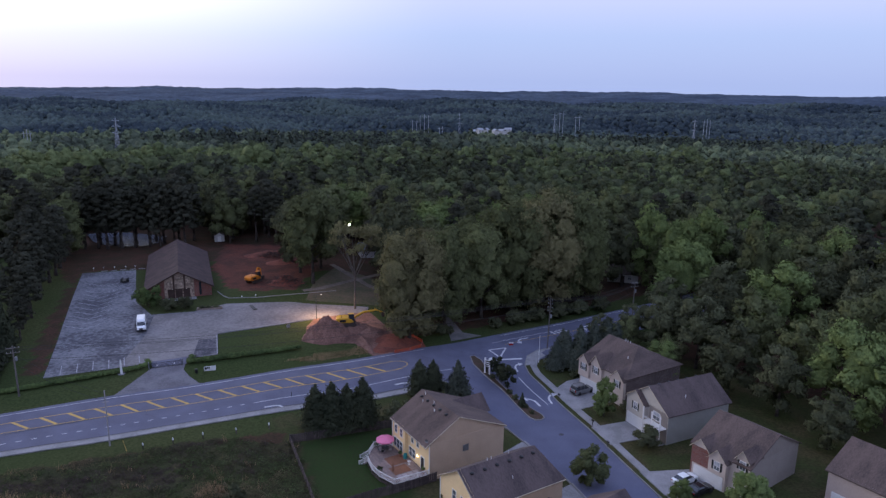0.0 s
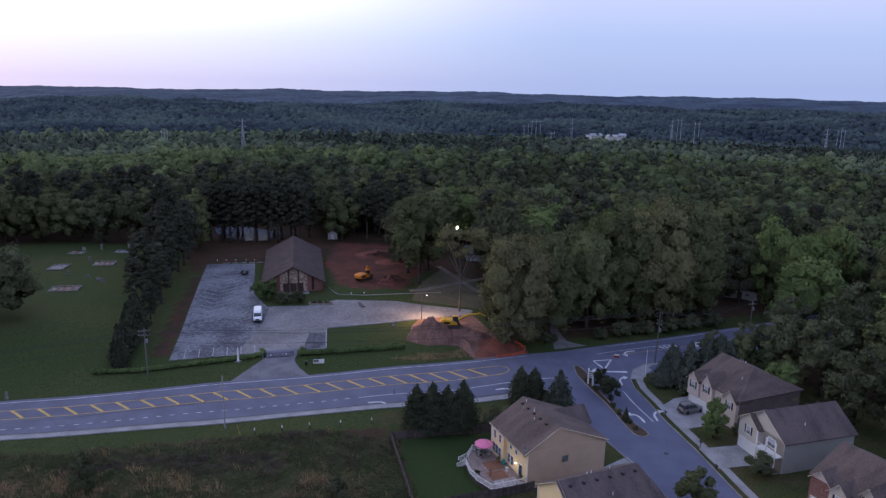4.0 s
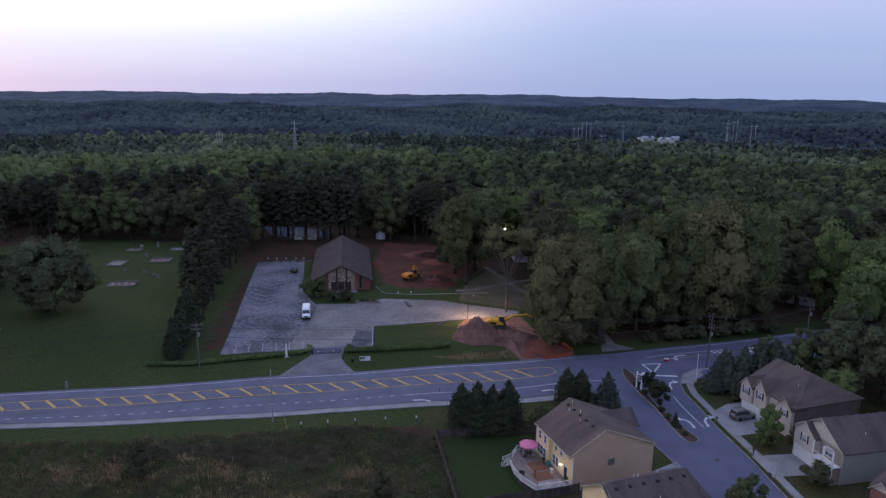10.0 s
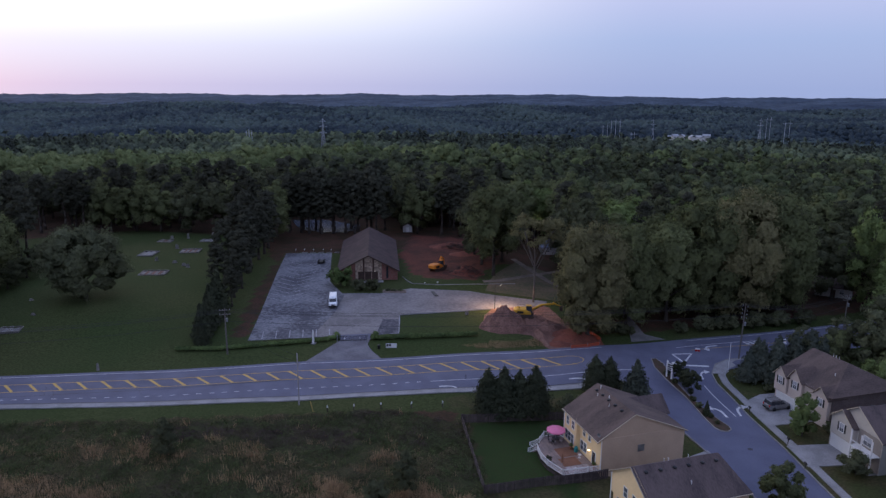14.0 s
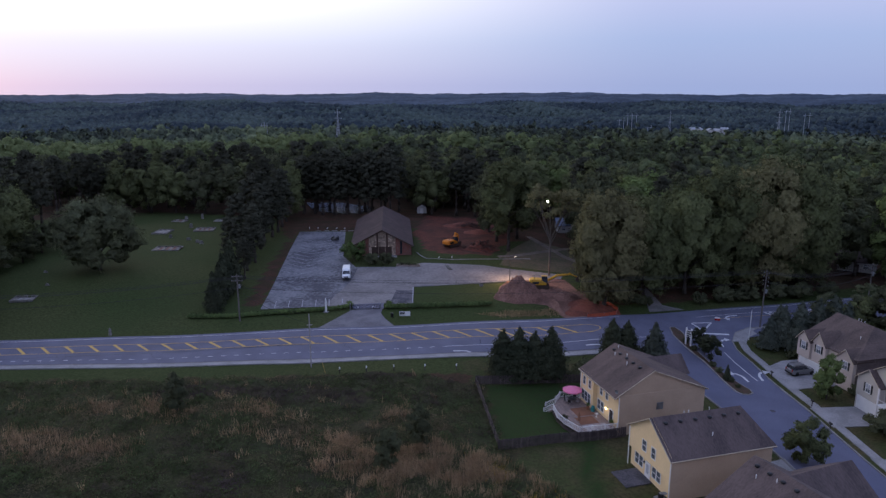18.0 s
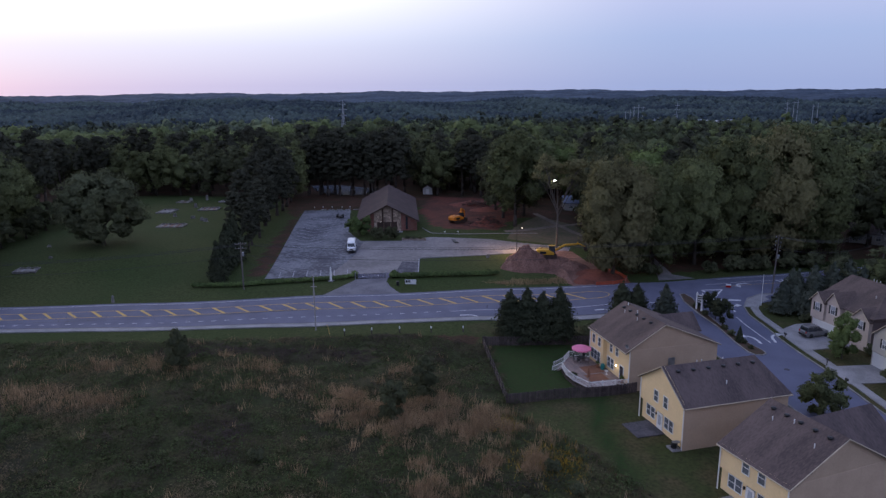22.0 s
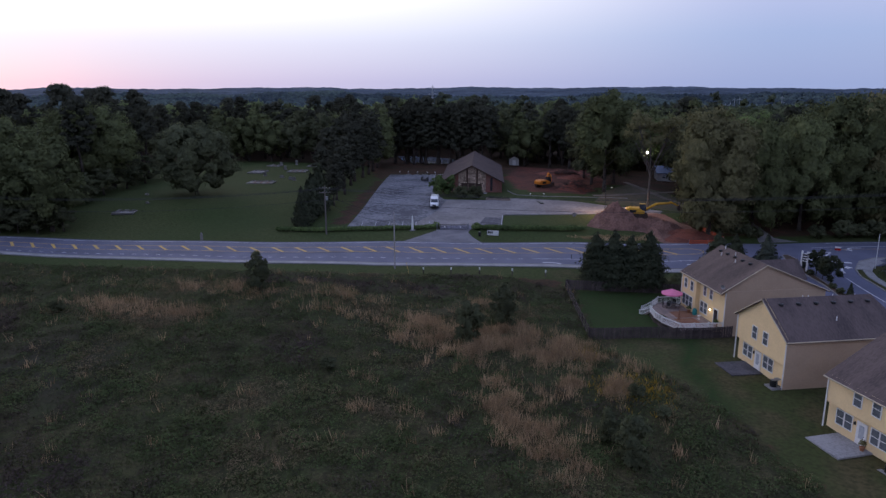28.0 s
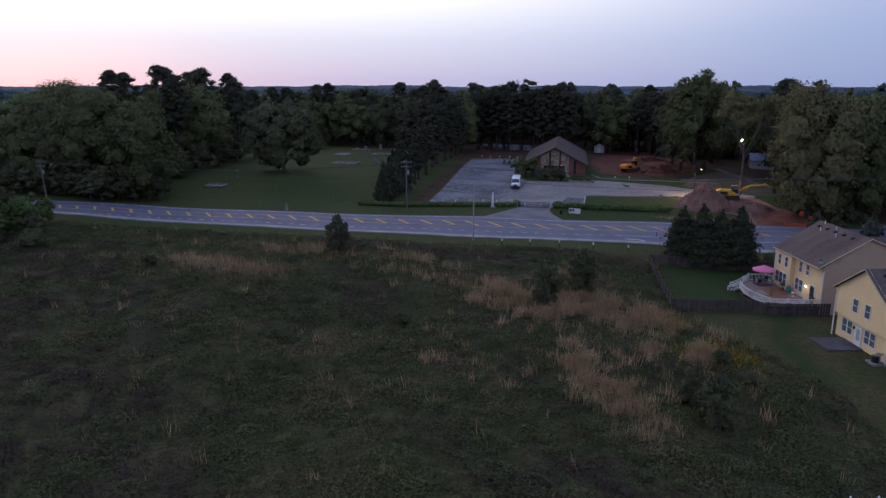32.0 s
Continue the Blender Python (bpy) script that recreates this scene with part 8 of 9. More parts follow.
def car(m, paint, label, kind="suv", category="car"):
    """A parked car, its nose towards +x."""
    e = thing("car" if kind != "van" else "van", m, label, category, "parked vehicles")
    if kind == "van":
        make("body", loft([(-2.75, 0.98, 0.35, 2.35, 0.92), (-2.6, 1.02, 0.3, 2.55, 0.9), (0.9, 1.02, 0.3, 2.58, 0.9), (1.35, 1.02, 0.3, 2.35, 0.86), (1.9, 1.0, 0.3, 1.35, 0.93), (2.65, 0.96, 0.32, 1.05, 0.9), (2.8, 0.88, 0.36, 0.8, 0.9)]), paint, e, smooth=False)
        make("windscreen", Shape().add([(1.42, -0.8, 2.2), (1.42, 0.8, 2.2), (1.98, 0.88, 1.32), (1.98, -0.88, 1.32), (1.38, -0.8, 2.2), (1.38, 0.8, 2.2), (1.92, 0.88, 1.28), (1.92, -0.88, 1.28)],
                                        [(0, 1, 2, 3), (7, 6, 5, 4), (0, 4, 5, 1), (1, 5, 6, 2), (2, 6, 7, 3), (3, 7, 4, 0)]), GLASS, e)
        for s in (-1, 1):
            for x0, x1 in ((-2.3, -1.2), (-1.0, 0.1), (0.3, 1.2)):
                make("side_window", Shape().box(x0, s * 0.985 - 0.02, 1.45, x1, s * 0.985 + 0.02, 2.1), GLASS, e)
            make("mirror", Shape().box(1.55, s * 1.05, 1.35, 1.7, s * 1.3, 1.7), BLACK_METAL, e)
            make("headlight", Shape().box(2.66, s * 0.72 - 0.14, 0.78, 2.8, s * 0.72 + 0.14, 1.0), LENS_WHITE, e)
            make("rear_light", Shape().box(-2.78, s * 0.85 - 0.1, 0.9, -2.72, s * 0.85 + 0.1, 1.5), LENS_RED, e)
        make("bumper", Shape().box(2.6, -0.95, 0.3, 2.9, 0.95, 0.62), BLACK_METAL, e)
        make("grille", Shape().box(2.74, -0.45, 0.68, 2.83, 0.45, 0.95), BLACK_METAL, e)
        wx, r = (1.75, -1.75), 0.36
    elif kind == "suv":
        make("body", loft([(-2.45, 0.88, 0.38, 1.05, 0.96), (-2.35, 0.96, 0.32, 1.12, 0.97), (0.9, 0.97, 0.32, 1.14, 0.97), (2.1, 0.95, 0.34, 1.02, 0.92), (2.45, 0.86, 0.4, 0.85, 0.9)]), paint, e)
        make("cabin", loft([(-2.3, 0.86, 1.08, 1.72, 0.86), (-2.15, 0.9, 1.08, 1.86, 0.84), (0.1, 0.9, 1.08, 1.88, 0.84), (0.95, 0.9, 1.08, 1.16, 0.95)]), GLASS, e, "dark glazed cabin")
        make("roof", loft([(-2.2, 0.74, 1.80, 1.92, 0.95), (-2.0, 0.78, 1.80, 1.95, 0.95), (0.0, 0.78, 1.80, 1.95, 0.95), (0.25, 0.72, 1.78, 1.88, 0.95)]), paint, e)
        for s in (-1, 1):
            for x in (-2.1, -1.2, -0.25):
                make("pillar", Shape().beam((x, s * 0.9, 1.08), (x + 0.02, s * 0.77, 1.86), 0.05, n=5), paint, e)
            make("roof_rail", Shape().beam((-1.9, s * 0.7, 1.99), (-0.1, s * 0.7, 1.99), 0.025), BLACK_METAL, e)
            make("headlight", Shape().box(2.32, s * 0.66 - 0.16, 0.72, 2.47, s * 0.66 + 0.16, 0.9), LENS_WHITE, e)
            make("rear_light", Shape().box(-2.5, s * 0.78 - 0.1, 0.8, -2.4, s * 0.78 + 0.1, 1.2), LENS_RED, e)
            make("mirror", Shape().box(0.72, s * 0.98, 1.05, 0.88, s * 1.15, 1.22), paint, e)
        make("bumper", Shape().box(-2.55, -0.88, 0.35, -2.42, 0.88, 0.6), BLACK_METAL, e)
        make("bumper", Shape().box(2.4, -0.85, 0.34, 2.54, 0.85, 0.58), BLACK_METAL, e)
        wx, r = (1.5, -1.45), 0.37
    else:
        make("body", loft([(-2.25, 0.8, 0.4, 0.88, 0.95), (-2.1, 0.88, 0.3, 0.98, 0.95), (0.8, 0.9, 0.28, 0.95, 0.96), (2.0, 0.86, 0.3, 0.78, 0.92), (2.3, 0.74, 0.36, 0.62, 0.9)]), paint, e)
        make("cabin", loft([(-1.75, 0.78, 0.92, 0.98, 0.95), (-1.1, 0.78, 0.92, 1.38, 0.82), (0.1, 0.78, 0.92, 1.42, 0.8), (1.05, 0.8, 0.92, 0.97, 0.95)]), GLASS, e, "dark glazed cabin")
        make("roof", loft([(-1.15, 0.62, 1.34, 1.42, 0.95), (-0.9, 0.65, 1.36, 1.46, 0.95), (0.1, 0.64, 1.36, 1.46, 0.95), (0.3, 0.6, 1.34, 1.4, 0.95)]), paint, e)
        for s in (-1, 1):
            make("headlight", Shape().box(2.1, s * 0.6 - 0.16, 0.6, 2.28, s * 0.6 + 0.16, 0.74), LENS_WHITE, e)
            make("rear_light", Shape().box(-2.28, s * 0.64 - 0.14, 0.7, -2.18, s * 0.64 + 0.14, 0.86), LENS_RED, e)
            make("mirror", Shape().box(0.6, s * 0.9, 0.92, 0.74, s * 1.04, 1.04), paint, e)
        wx, r = (1.4, -1.35), 0.32
    for x in wx:
        for s in (-1, 1):
            wheel(e, x, s * (0.9 if kind != "sedan" else 0.8), r)
    return e


def on_ground(x, y, turn, lift=0.06):
    return pose(x, y, ground_z(x, y) + lift, 0, 0, turn)


car(on_ground(-69.2, 152.9, -68), CAR_WHITE, "white passenger van parked on the church car park", "van", "van")
car(on_ground(28.3, 130.4, 30, 0.12), CAR_GREY, "grey off-road car parked on a concrete driveway", "suv")
car(on_ground(38.2, 98.2, 30, 0.12), CAR_WHITE, "white saloon car parked on a driveway", "sedan")
car(on_ground(39.6, 95.4, 30, 0.12), CAR_BLACK, "black saloon car parked on a driveway", "sedan")
tr = thing("trailer", on_ground(-88.4, 187.6, 100), "low black utility trailer parked on asphalt", "trailer")
make("bed", Shape().box(-1.3, -0.8, 0.45, 1.3, 0.8, 0.55), BLACK_METAL, tr)
for s in (-1, 1):
    make("side_rail", Shape().box(-1.3, s * 0.8 - 0.03, 0.55, 1.3, s * 0.8 + 0.03, 1.0), BLACK_METAL, tr)
    wheel(tr, 0.0, s * 0.95, 0.3)
make("drawbar", Shape().beam((1.3, 0, 0.48), (2.4, 0, 0.45), 0.05), BLACK_METAL, tr)


def excavator(m, paint, label, boom):
    """A tracked digger: undercarriage, turning house, cab and jointed boom. boom: joints in the plane of its arm."""
    e = thing("excavator", m, label, "excavator", "diggers")
    for s in (-1, 1):
        make("track", Shape().prism([(-1.9, 0.25), (-1.6, 0.0), (1.6, 0.0), (1.9, 0.25), (1.9, 0.6), (1.6, 0.85), (-1.6, 0.85), (-1.9, 0.6)], s * 1.15 - 0.3, s * 1.15 + 0.3), TRACK, e)
    make("undercarriage", Shape().box(-1.0, -0.9, 0.4, 1.0, 0.9, 1.0), TRACK, e)
    make("house", loft([(-2.3, 1.15, 1.05, 1.9, 0.9), (-2.1, 1.3, 1.0, 2.15, 0.92), (0.2, 1.35, 1.0, 2.1, 0.94), (1.2, 1.3, 1.0, 1.6, 0.95)]), paint, e)
    make("counterweight", loft([(-2.75, 1.0, 1.1, 1.8, 0.9), (-2.5, 1.25, 1.0, 2.0, 0.92), (-2.2, 1.25, 1.0, 2.0, 0.92)]), paint, e)
    cab = make("cab", loft([(0.0, 0.42, 1.6, 2.95, 0.9), (0.15, 0.45, 1.5, 3.05, 0.9), (1.15, 0.45, 1.5, 3.0, 0.88), (1.35, 0.42, 1.5, 2.3, 0.95)]), GLASS, e, "dark glazed cab")
    cab.location = (0.1, -0.8, 0)
    for s in (-1, 1):
        make("side_grille", Shape().box(-1.9, s * 1.36 - 0.02, 1.2, -0.5, s * 1.36 + 0.02, 1.75), BLACK_METAL, e)
    make("handrail", Shape().beam((-0.4, 1.2, 2.1), (-0.4, 1.2, 2.6), 0.03).beam((-0.4, 1.2, 2.6), (-1.8, 1.2, 2.6), 0.03).beam((-1.8, 1.2, 2.6), (-1.8, 1.2, 2.1), 0.03), BLACK_METAL, e)
    make("cab_roof", Shape().box(0.05, -1.24, 3.02, 1.35, -0.38, 3.1), paint, e)
    (x0, z0), (x1, z1), (x2, z2), (x3, z3) = boom
    make("boom", Shape().beam((x0, 0.2, z0), (x1, 0.2, z1), 0.26, 0.28, 6).beam((x1, 0.2, z1), (x2, 0.2, z2), 0.28, 0.2, 6), paint, e)
    make("dipper_arm", Shape().beam((x2 - 0.2, 0.2, z2 + 0.25), (x3, 0.2, z3), 0.22, 0.13, 6), paint, e)
    make("bucket", Shape().prism([(x3 - 0.3, z3 + 0.1), (x3 + 0.55, z3 + 0.15), (x3 + 0.5, z3 - 0.75), (x3 - 0.1, z3 - 1.0), (x3 - 0.5, z3 - 0.5)], -0.4, 0.8), TRACK, e)
    make("ram", Shape().beam((x0 + 0.5, 0.2, z0 - 0.2), (x1 - 0.1, 0.2, z1 - 0.4), 0.07), STEEL, e)
    make("exhaust", Shape().beam((-1.5, -0.6, 2.1), (-1.5, -0.6, 2.7), 0.06), BLACK_METAL, e)
    return e


excavator(pose(-21.9, 155.0, ground_z(-21.9, 155.0) + 1.3, 0, 0, 10), YELLOW_PAINT, "yellow tracked excavator standing on a soil heap", [(1.0, 1.5), (3.6, 3.0), (6.4, 3.3), (8.2, 2.7)])
excavator(pose(-52.9, 189.6, ground_z(-52.9, 189.6), 0, 0, 62), ORANGE_PAINT, "orange tracked excavator on bare red clay", [(1.0, 1.5), (1.7, 3.7), (3.0, 2.9), (3.1, 1.0)])


# ---------------------------------------------------------------- earthworks
def mound(name, cx, cy, rx, ry, h, turn, mat, label, seed, flat=0.0, sharp=1.3):
    r = np.random.default_rng(seed)
    rings, n = 18, 48
    v, off = [], r.random(3) * 40
    ct, st = math.cos(radians(turn)), math.sin(radians(turn))
    for i in range(rings + 1):
        t = i / rings
        for j in range(n):
            a = 2 * math.pi * j / n
            wob = 1 + 0.16 * noise.noise((math.cos(a) * 1.6 + off[0], math.sin(a) * 1.6 + off[1], 0.3))
            px, py = rx * t * wob * math.cos(a), ry * t * wob * math.sin(a)
            x, y = cx + ct * px - st * py, cy + st * px + ct * py
            prof = max(0.0, 1 - max(0.0, t - flat) / (1 - flat)) ** sharp
            lump = 0.30 * noise.noise((x * 0.7 + off[2], y * 0.7, 0)) + 0.22 * noise.noise((x * 1.7, y * 1.7, off[1]))
            v.append((x, y, ground_z(x, y) - 0.12 + h * prof + h * lump * 0.7 * min(1, (1 - t) * 4)))
    f = [(i * n + j, i * n + (j + 1) % n, (i + 1) * n + (j + 1) % n, (i + 1) * n + j) for i in range(rings) for j in range(n)]
    return tagged(make(name, Shape().add(v, f), mat, smooth=True), label, "soil heap", "soil heaps")


mound("soil_mound", -26.3, 151.2, 6.0, 5.0, 4.7, 12, DIRT, "large heap of pinkish brown soil beside the lawn", 41, 0.1, 1.05)
mound("soil_mound", -20.4, 155.0, 5.4, 4.4, 1.5, 10, DIRT, "low heap of soil under an excavator", 42, 0.5, 1.1)
mound("soil_mound", -16.4, 153.5, 4.6, 4.0, 1.7, 40, DIRT, "heap of brown soil beside a red trench", 43, 0.1, 1.1)
mound("soil_mound", -17.4, 148.4, 6.6, 1.3, 1.2, -61, DIRT, "long low ridge of soil at the road's edge", 44, 0.1, 1.0)
mound("clay_mound", -10.4, 151.4, 6.0, 4.4, 1.2, 20, RED_CLAY, "heap of fresh red clay beside the road", 45, 0.2, 1.0)
mound("clay_mound", -12.6, 146.2, 4.2, 2.0, 0.8, 15, RED_CLAY, "low bank of red clay at the road's edge", 49, 0.1, 1.0)
mound("clay_mound", -43.8, 188.8, 5.2, 3.0, 2.6, 15, RED_CLAY, "heap of dug red clay and roots", 46, 0.1, 1.1)
mound("clay_mound", -56, 222, 9.0, 5.0, 1.3, 15, RED_CLAY, "broad heap of red clay near the woods", 47, 0.2, 1.0)
mound("clay_mound", -50, 212, 6.0, 4.0, 1.0, 35, RED_CLAY, "low heap of red clay", 48, 0.1, 1.0)
spread = sheet("bare_soil", [(-32, 157), (-31, 150.4), (-24.5, 147.2), (-19.4, 147.8), (-14.6, 142.9), (-10, 143.6), (-3.8, 148.6), (-6, 155), (-14, 160), (-18, 168), (-24, 170), (-31, 164)], DIRT, 0.06, 1.6)
tagged(spread, "bare trampled brown soil round the digging", "bare soil", kind="structure")
red_bare = sheet("bare_clay", [(-15.5, 144.2), (-8, 146.2), (-3.6, 149), (-4.4, 152.4), (-9, 153.6), (-14, 150.4)], RED_CLAY, 0.075, 1.6)
tagged(red_bare, "bare red clay beside the road", "bare clay", kind="structure")
TRACK_DIRT = material("pale_dirt_track", (0.17, 0.135, 0.115), (0.095, 0.075, 0.06), 0.92, 0.3, 9, 0.6, 0.02)
for k, line in enumerate(([(-38.0, 183.4), (-33.5, 186.4), (-27.5, 193.5), (-21.7, 200.0), (-17.0, 206.0)], [(-34.5, 211.0), (-28.5, 201.5), (-20.8, 191.2), (-13.5, 184.5), (-6.0, 180.5)])):
    rows = [offset_line(line, o) for o in (0.9, -0.9)]
    tagged(sheet("dirt_track", rows[0] + rows[1][::-1], TRACK_DIRT, 0.055 + 0.012 * k, 2.5), "pale worn dirt track beside the trees", "track", kind="structure")
dry = sheet("bare_yard", [(-36, 176.5), (-20, 175), (-9, 172.5), (-6.5, 180), (-15, 189), (-22, 200), (-33, 207), (-36.5, 190)], material("dry_trodden_ground", (0.105, 0.078, 0.050), (0.052, 0.056, 0.026), 0.95, 0.14, 9, 0.6, 0.03), 0.03, 2.5)
tagged(dry, "dry trodden ground with thin grass beneath trees", "bare ground", kind="structure")
net = thing("safety_net", pose(0, 0, 0), "sagging orange safety net round a clay trench", "safety net")
NET = [(-10.4, 144.6), (-7.0, 146.4), (-4.6, 148.8), (-4.4, 151.4), (-6.4, 153.8), (-9.6, 157.8)]
for (ax, ay), (bx, by) in zip(NET, NET[1:]):
    az, bz = ground_z(ax, ay), ground_z(bx, by)
    sh = Shape()
    for i in range(8):
        t0, t1 = i / 8, (i + 1) / 8
        for lo in (0.05, 0.32, 0.6):
            s0, s1 = 0.3 * 4 * t0 * (1 - t0), 0.3 * 4 * t1 * (1 - t1)
            p = [(ax + (bx - ax) * t, ay + (by - ay) * t, az + (bz - az) * t + z) for t, z in ((t0, lo), (t1, lo), (t1, lo + 0.22 - s1 * 0.1), (t0, lo + 0.22 - s0 * 0.1))]
            sh.add(p, [(0, 1, 2, 3)])
    make("mesh", sh, ORANGE_NET, net)
    make("stake", Shape().beam((ax, ay, az - 0.2), (ax, ay, az + 1.0), 0.03), STEEL, net)
# brush pile on the clay site and a kerb along the car park
r = np.random.default_rng(51)
for cx, cy, wide, high, count in ((-43.8, 188.6, 2.3, 2.3, 240), (-55.0, 219.0, 3.0, 1.4, 160)):
    brush = Shape()
    for i in range(count):
        x, y = cx + r.normal() * wide, cy + r.normal() * 1.3
        a, b = r.random() * 6.28, r.random() * 0.8
        L = 1.0 + r.random() * 1.8
        hump = math.exp(-((x - cx) / (1.5 * wide)) ** 2 - ((y - cy) / 2.4) ** 2)
        z = ground_z(x, y) + high * hump * (0.55 + 0.6 * r.random())
        brush.beam((x, y, z), (x + L * math.cos(a), y + L * math.sin(a), z + L * (b - 0.35)), 0.08, 0.03, 4)
    tagged(make("brush_pile", brush, BRUSH), "tangled pile of dug roots and branches, stained by clay", "brush pile", kind="stuff")
lk = thing("lot_kerb", pose(0, 0, 0), "low pale concrete kerb beside the car park", "kerb", kind="structure")
curb("kerb_stone", [(-60.5, 180.6), (-57.6, 176.8), (-55.9, 175.3), (-48.6, 176.4), (-37.8, 181.0), (-29.3, 185.0)], 1, KERB, 0.18, 0.1, lk)
curb("kerb_stone", [(-51.0, 151.8), (-42, 156.4), (-33.5, 161)], 1, CONCRETE, 0.2, 0.12, lk)
for i in range(5):
    x, y = -99 + i * 2.4, 198.0 + i * 0.85
    ws = thing("wheel_stop", pose(x, y, ground_z(x, y) + 0.04, 0, 0, 22), "pale concrete wheel stop at the bays", "wheel stop", "wheel stops")
    make("block", Shape().prism([(-0.9, 0), (0.9, 0), (0.82, 0.16), (-0.82, 0.16)], -0.1, 0.1), CONCRETE, ws)

# ---------------------------------------------------------------- cemetery
random.seed(21)


def headstone(x, y, w, h, turn, label="grey granite headstone on a mown lawn"):
    e = thing("headstone", pose(x, y, ground_z(x, y), 0, 0, turn), label, "headstone", "headstones")
    make("plinth", Shape().box(-w * 0.65, -0.22, -0.1, w * 0.65, 0.22, 0.15), STONE, e)
    make("tablet", Shape().prism([(-w / 2, 0.15), (w / 2, 0.15), (w / 2, h * 0.85), (w * 0.3, h), (-w * 0.3, h), (-w / 2, h * 0.85)], -0.1, 0.1), STONE, e)


def plot(x, y, w, d, turn, stones, label):
    e = thing("grave_plot", pose(x, y, ground_z(x, y) + 0.02, 0, 0, turn), label, "grave plot", "grave plots")
    make("bed", Shape().box(-w / 2, -d / 2, -0.2, w / 2, d / 2, 0.08), CONCRETE if stones % 2 else DIRT, e)
    for a in ((-w / 2, -d / 2, w / 2, -d / 2 + 0.2), (-w / 2, d / 2 - 0.2, w / 2, d / 2), (-w / 2, -d / 2 + 0.2, -w / 2 + 0.2, d / 2 - 0.2), (w / 2 - 0.2, -d / 2 + 0.2, w / 2, d / 2 - 0.2)):
        make("border", Shape().box(a[0], a[1], -0.2, a[2], a[3], 0.28), STONE, e)
    for i in range(stones):
        k = (i + 0.5) / stones * w - w / 2
        make("grave_slab", Shape().box(k - 0.4, -d * 0.3, 0.08, k + 0.4, d * 0.25, 0.2), STONE, e)
        make("tablet", Shape().box(k - 0.4, d * 0.33, 0.08, k + 0.4, d * 0.38, 0.5), STONE, e)


plot(-127.2, 161.6, 7.2, 5.0, 20, 4, "walled grave plot with worn slabs and red soil")
plot(-143.8, 181.0, 4.6, 6.6, 15, 3, "pale walled grave plot on a lawn")
plot(-133.6, 188.0, 6.0, 5.4, 22, 4, "pale walled grave plot beside a hedge row")
plot(-137.5, 204.0, 5.6, 3.6, 15, 3, "pale walled grave plot near the woods")
plot(-128.0, 114.6, 4.6, 3.4, 25, 3, "low walled grave plot with pale stones")
plot(-151, 199, 4.6, 3.2, 10, 2, "pale grave plot at the lawn's far side")
for x, y, w, h in ((-122.5, 170.5, 1.0, 1.0), (-124.5, 171.5, 1.0, 0.9), (-129, 173.5, 1.2, 0.8), (-136, 174.5, 0.9, 1.1), (-140, 190, 1.0, 1.4), (-129, 196, 1.0, 1.1), (-147, 206, 0.8, 1.8), (-139, 209, 0.8, 2.0), (-152, 204, 1.0, 1.0),
                   (-138.5, 131, 0.8, 0.5), (-129.6, 122.6, 0.8, 0.5), (-145, 156, 0.9, 0.6)):
    headstone(x, y, w, h, 15 + random.uniform(-8, 8))

# ---------------------------------------------------------------- dead tree
dt = thing("dead_tree", pose(-22.3, 171.0, ground_z(-22.3, 171)), "half-dead tree with bare grey limbs and thin foliage", "tree", "roadside trees")
r = np.random.default_rng(61)
sh = Shape().beam((0, 0, -0.5), (0.1, 0, 9.5), 0.30, 0.2, 8)
tips = []
for i in range(9):
    a, z = i * 2.4, 8.0 + i * 0.2
    L = 6.5 + r.random() * 4.5
    p = Vector((0.1, 0, min(z, 9.4)))
    q = p + Vector((L * 0.5 * math.cos(a), L * 0.5 * math.sin(a), L * 1.0))
    sh.beam(p, q, 0.14, 0.05, 6)
    for j in range(4):
        b = r.random() * 6.28
        e2 = q + Vector((1.6 * math.cos(b), 1.6 * math.sin(b), 0.6 + 1.5 * r.random()))
        sh.beam(p.lerp(q, 0.5 + 0.12 * j), e2, 0.05, 0.015, 4)
        tips.append(tuple(e2))
make("trunk", sh, DEAD_BARK, dt)
tips = np.array(tips)
v, f, nn = tufts(tips, np.full(tips.shape, 1.5), 8000, 0.24, r, shell=0.9)
quick("crown", v, f, LEAF_OLIVE, dt, "thin olive foliage", normals=nn)

# ---------------------------------------------------------------- far things
water = Shape()
PZ = max(ground_z(-112, 232), ground_z(-92, 236), ground_z(-118, 232)) + 0.1
water.add([(x, y, PZ) for x, y in ((-122, 238), (-116, 233), (-108, 231), (-101, 233), (-98, 238), (-100, 248), (-118, 254), (-130, 250))], [tuple(range(8))])
pond = make("pond", water, material("still_water", (0.11, 0.115, 0.14), (0.08, 0.085, 0.105), 0.22, 0.2, 6, 0.4, 0.02, spec=0.4))
tagged(pond, "still pale pond among dark pines", "pond", kind="structure")
shed = thing("shed", pose(-79.4, 243.0, ground_z(-79.4, 243), 0, 0, 18), "small pale garden shed at the woods' edge", "shed")
make("wall", Shape().box(-1.7, -1.4, -0.2, 1.7, 1.4, 2.3), LIGHT_GREY, shed)
make("gable_wall", Shape().prism([(-1.7, 2.3), (1.7, 2.3), (0, 3.3)], -1.4, -1.3), LIGHT_GREY, shed)
make("roof", gable_roof(Shape(), -1.7, 1.7, -1.4, 1.4, 2.3, 1.0, "y", 0.2, 0.08), SHINGLE, shed)
make("door", Shape().box(-0.6, -1.45, 0.0, 0.6, -1.4, 1.9), TRIM, shed)
wh = thing("cottage", pose(55.4, 208.6, ground_z(55.4, 208.6), 0, 0, -12), "small white cottage with dark roof among trees", "house")
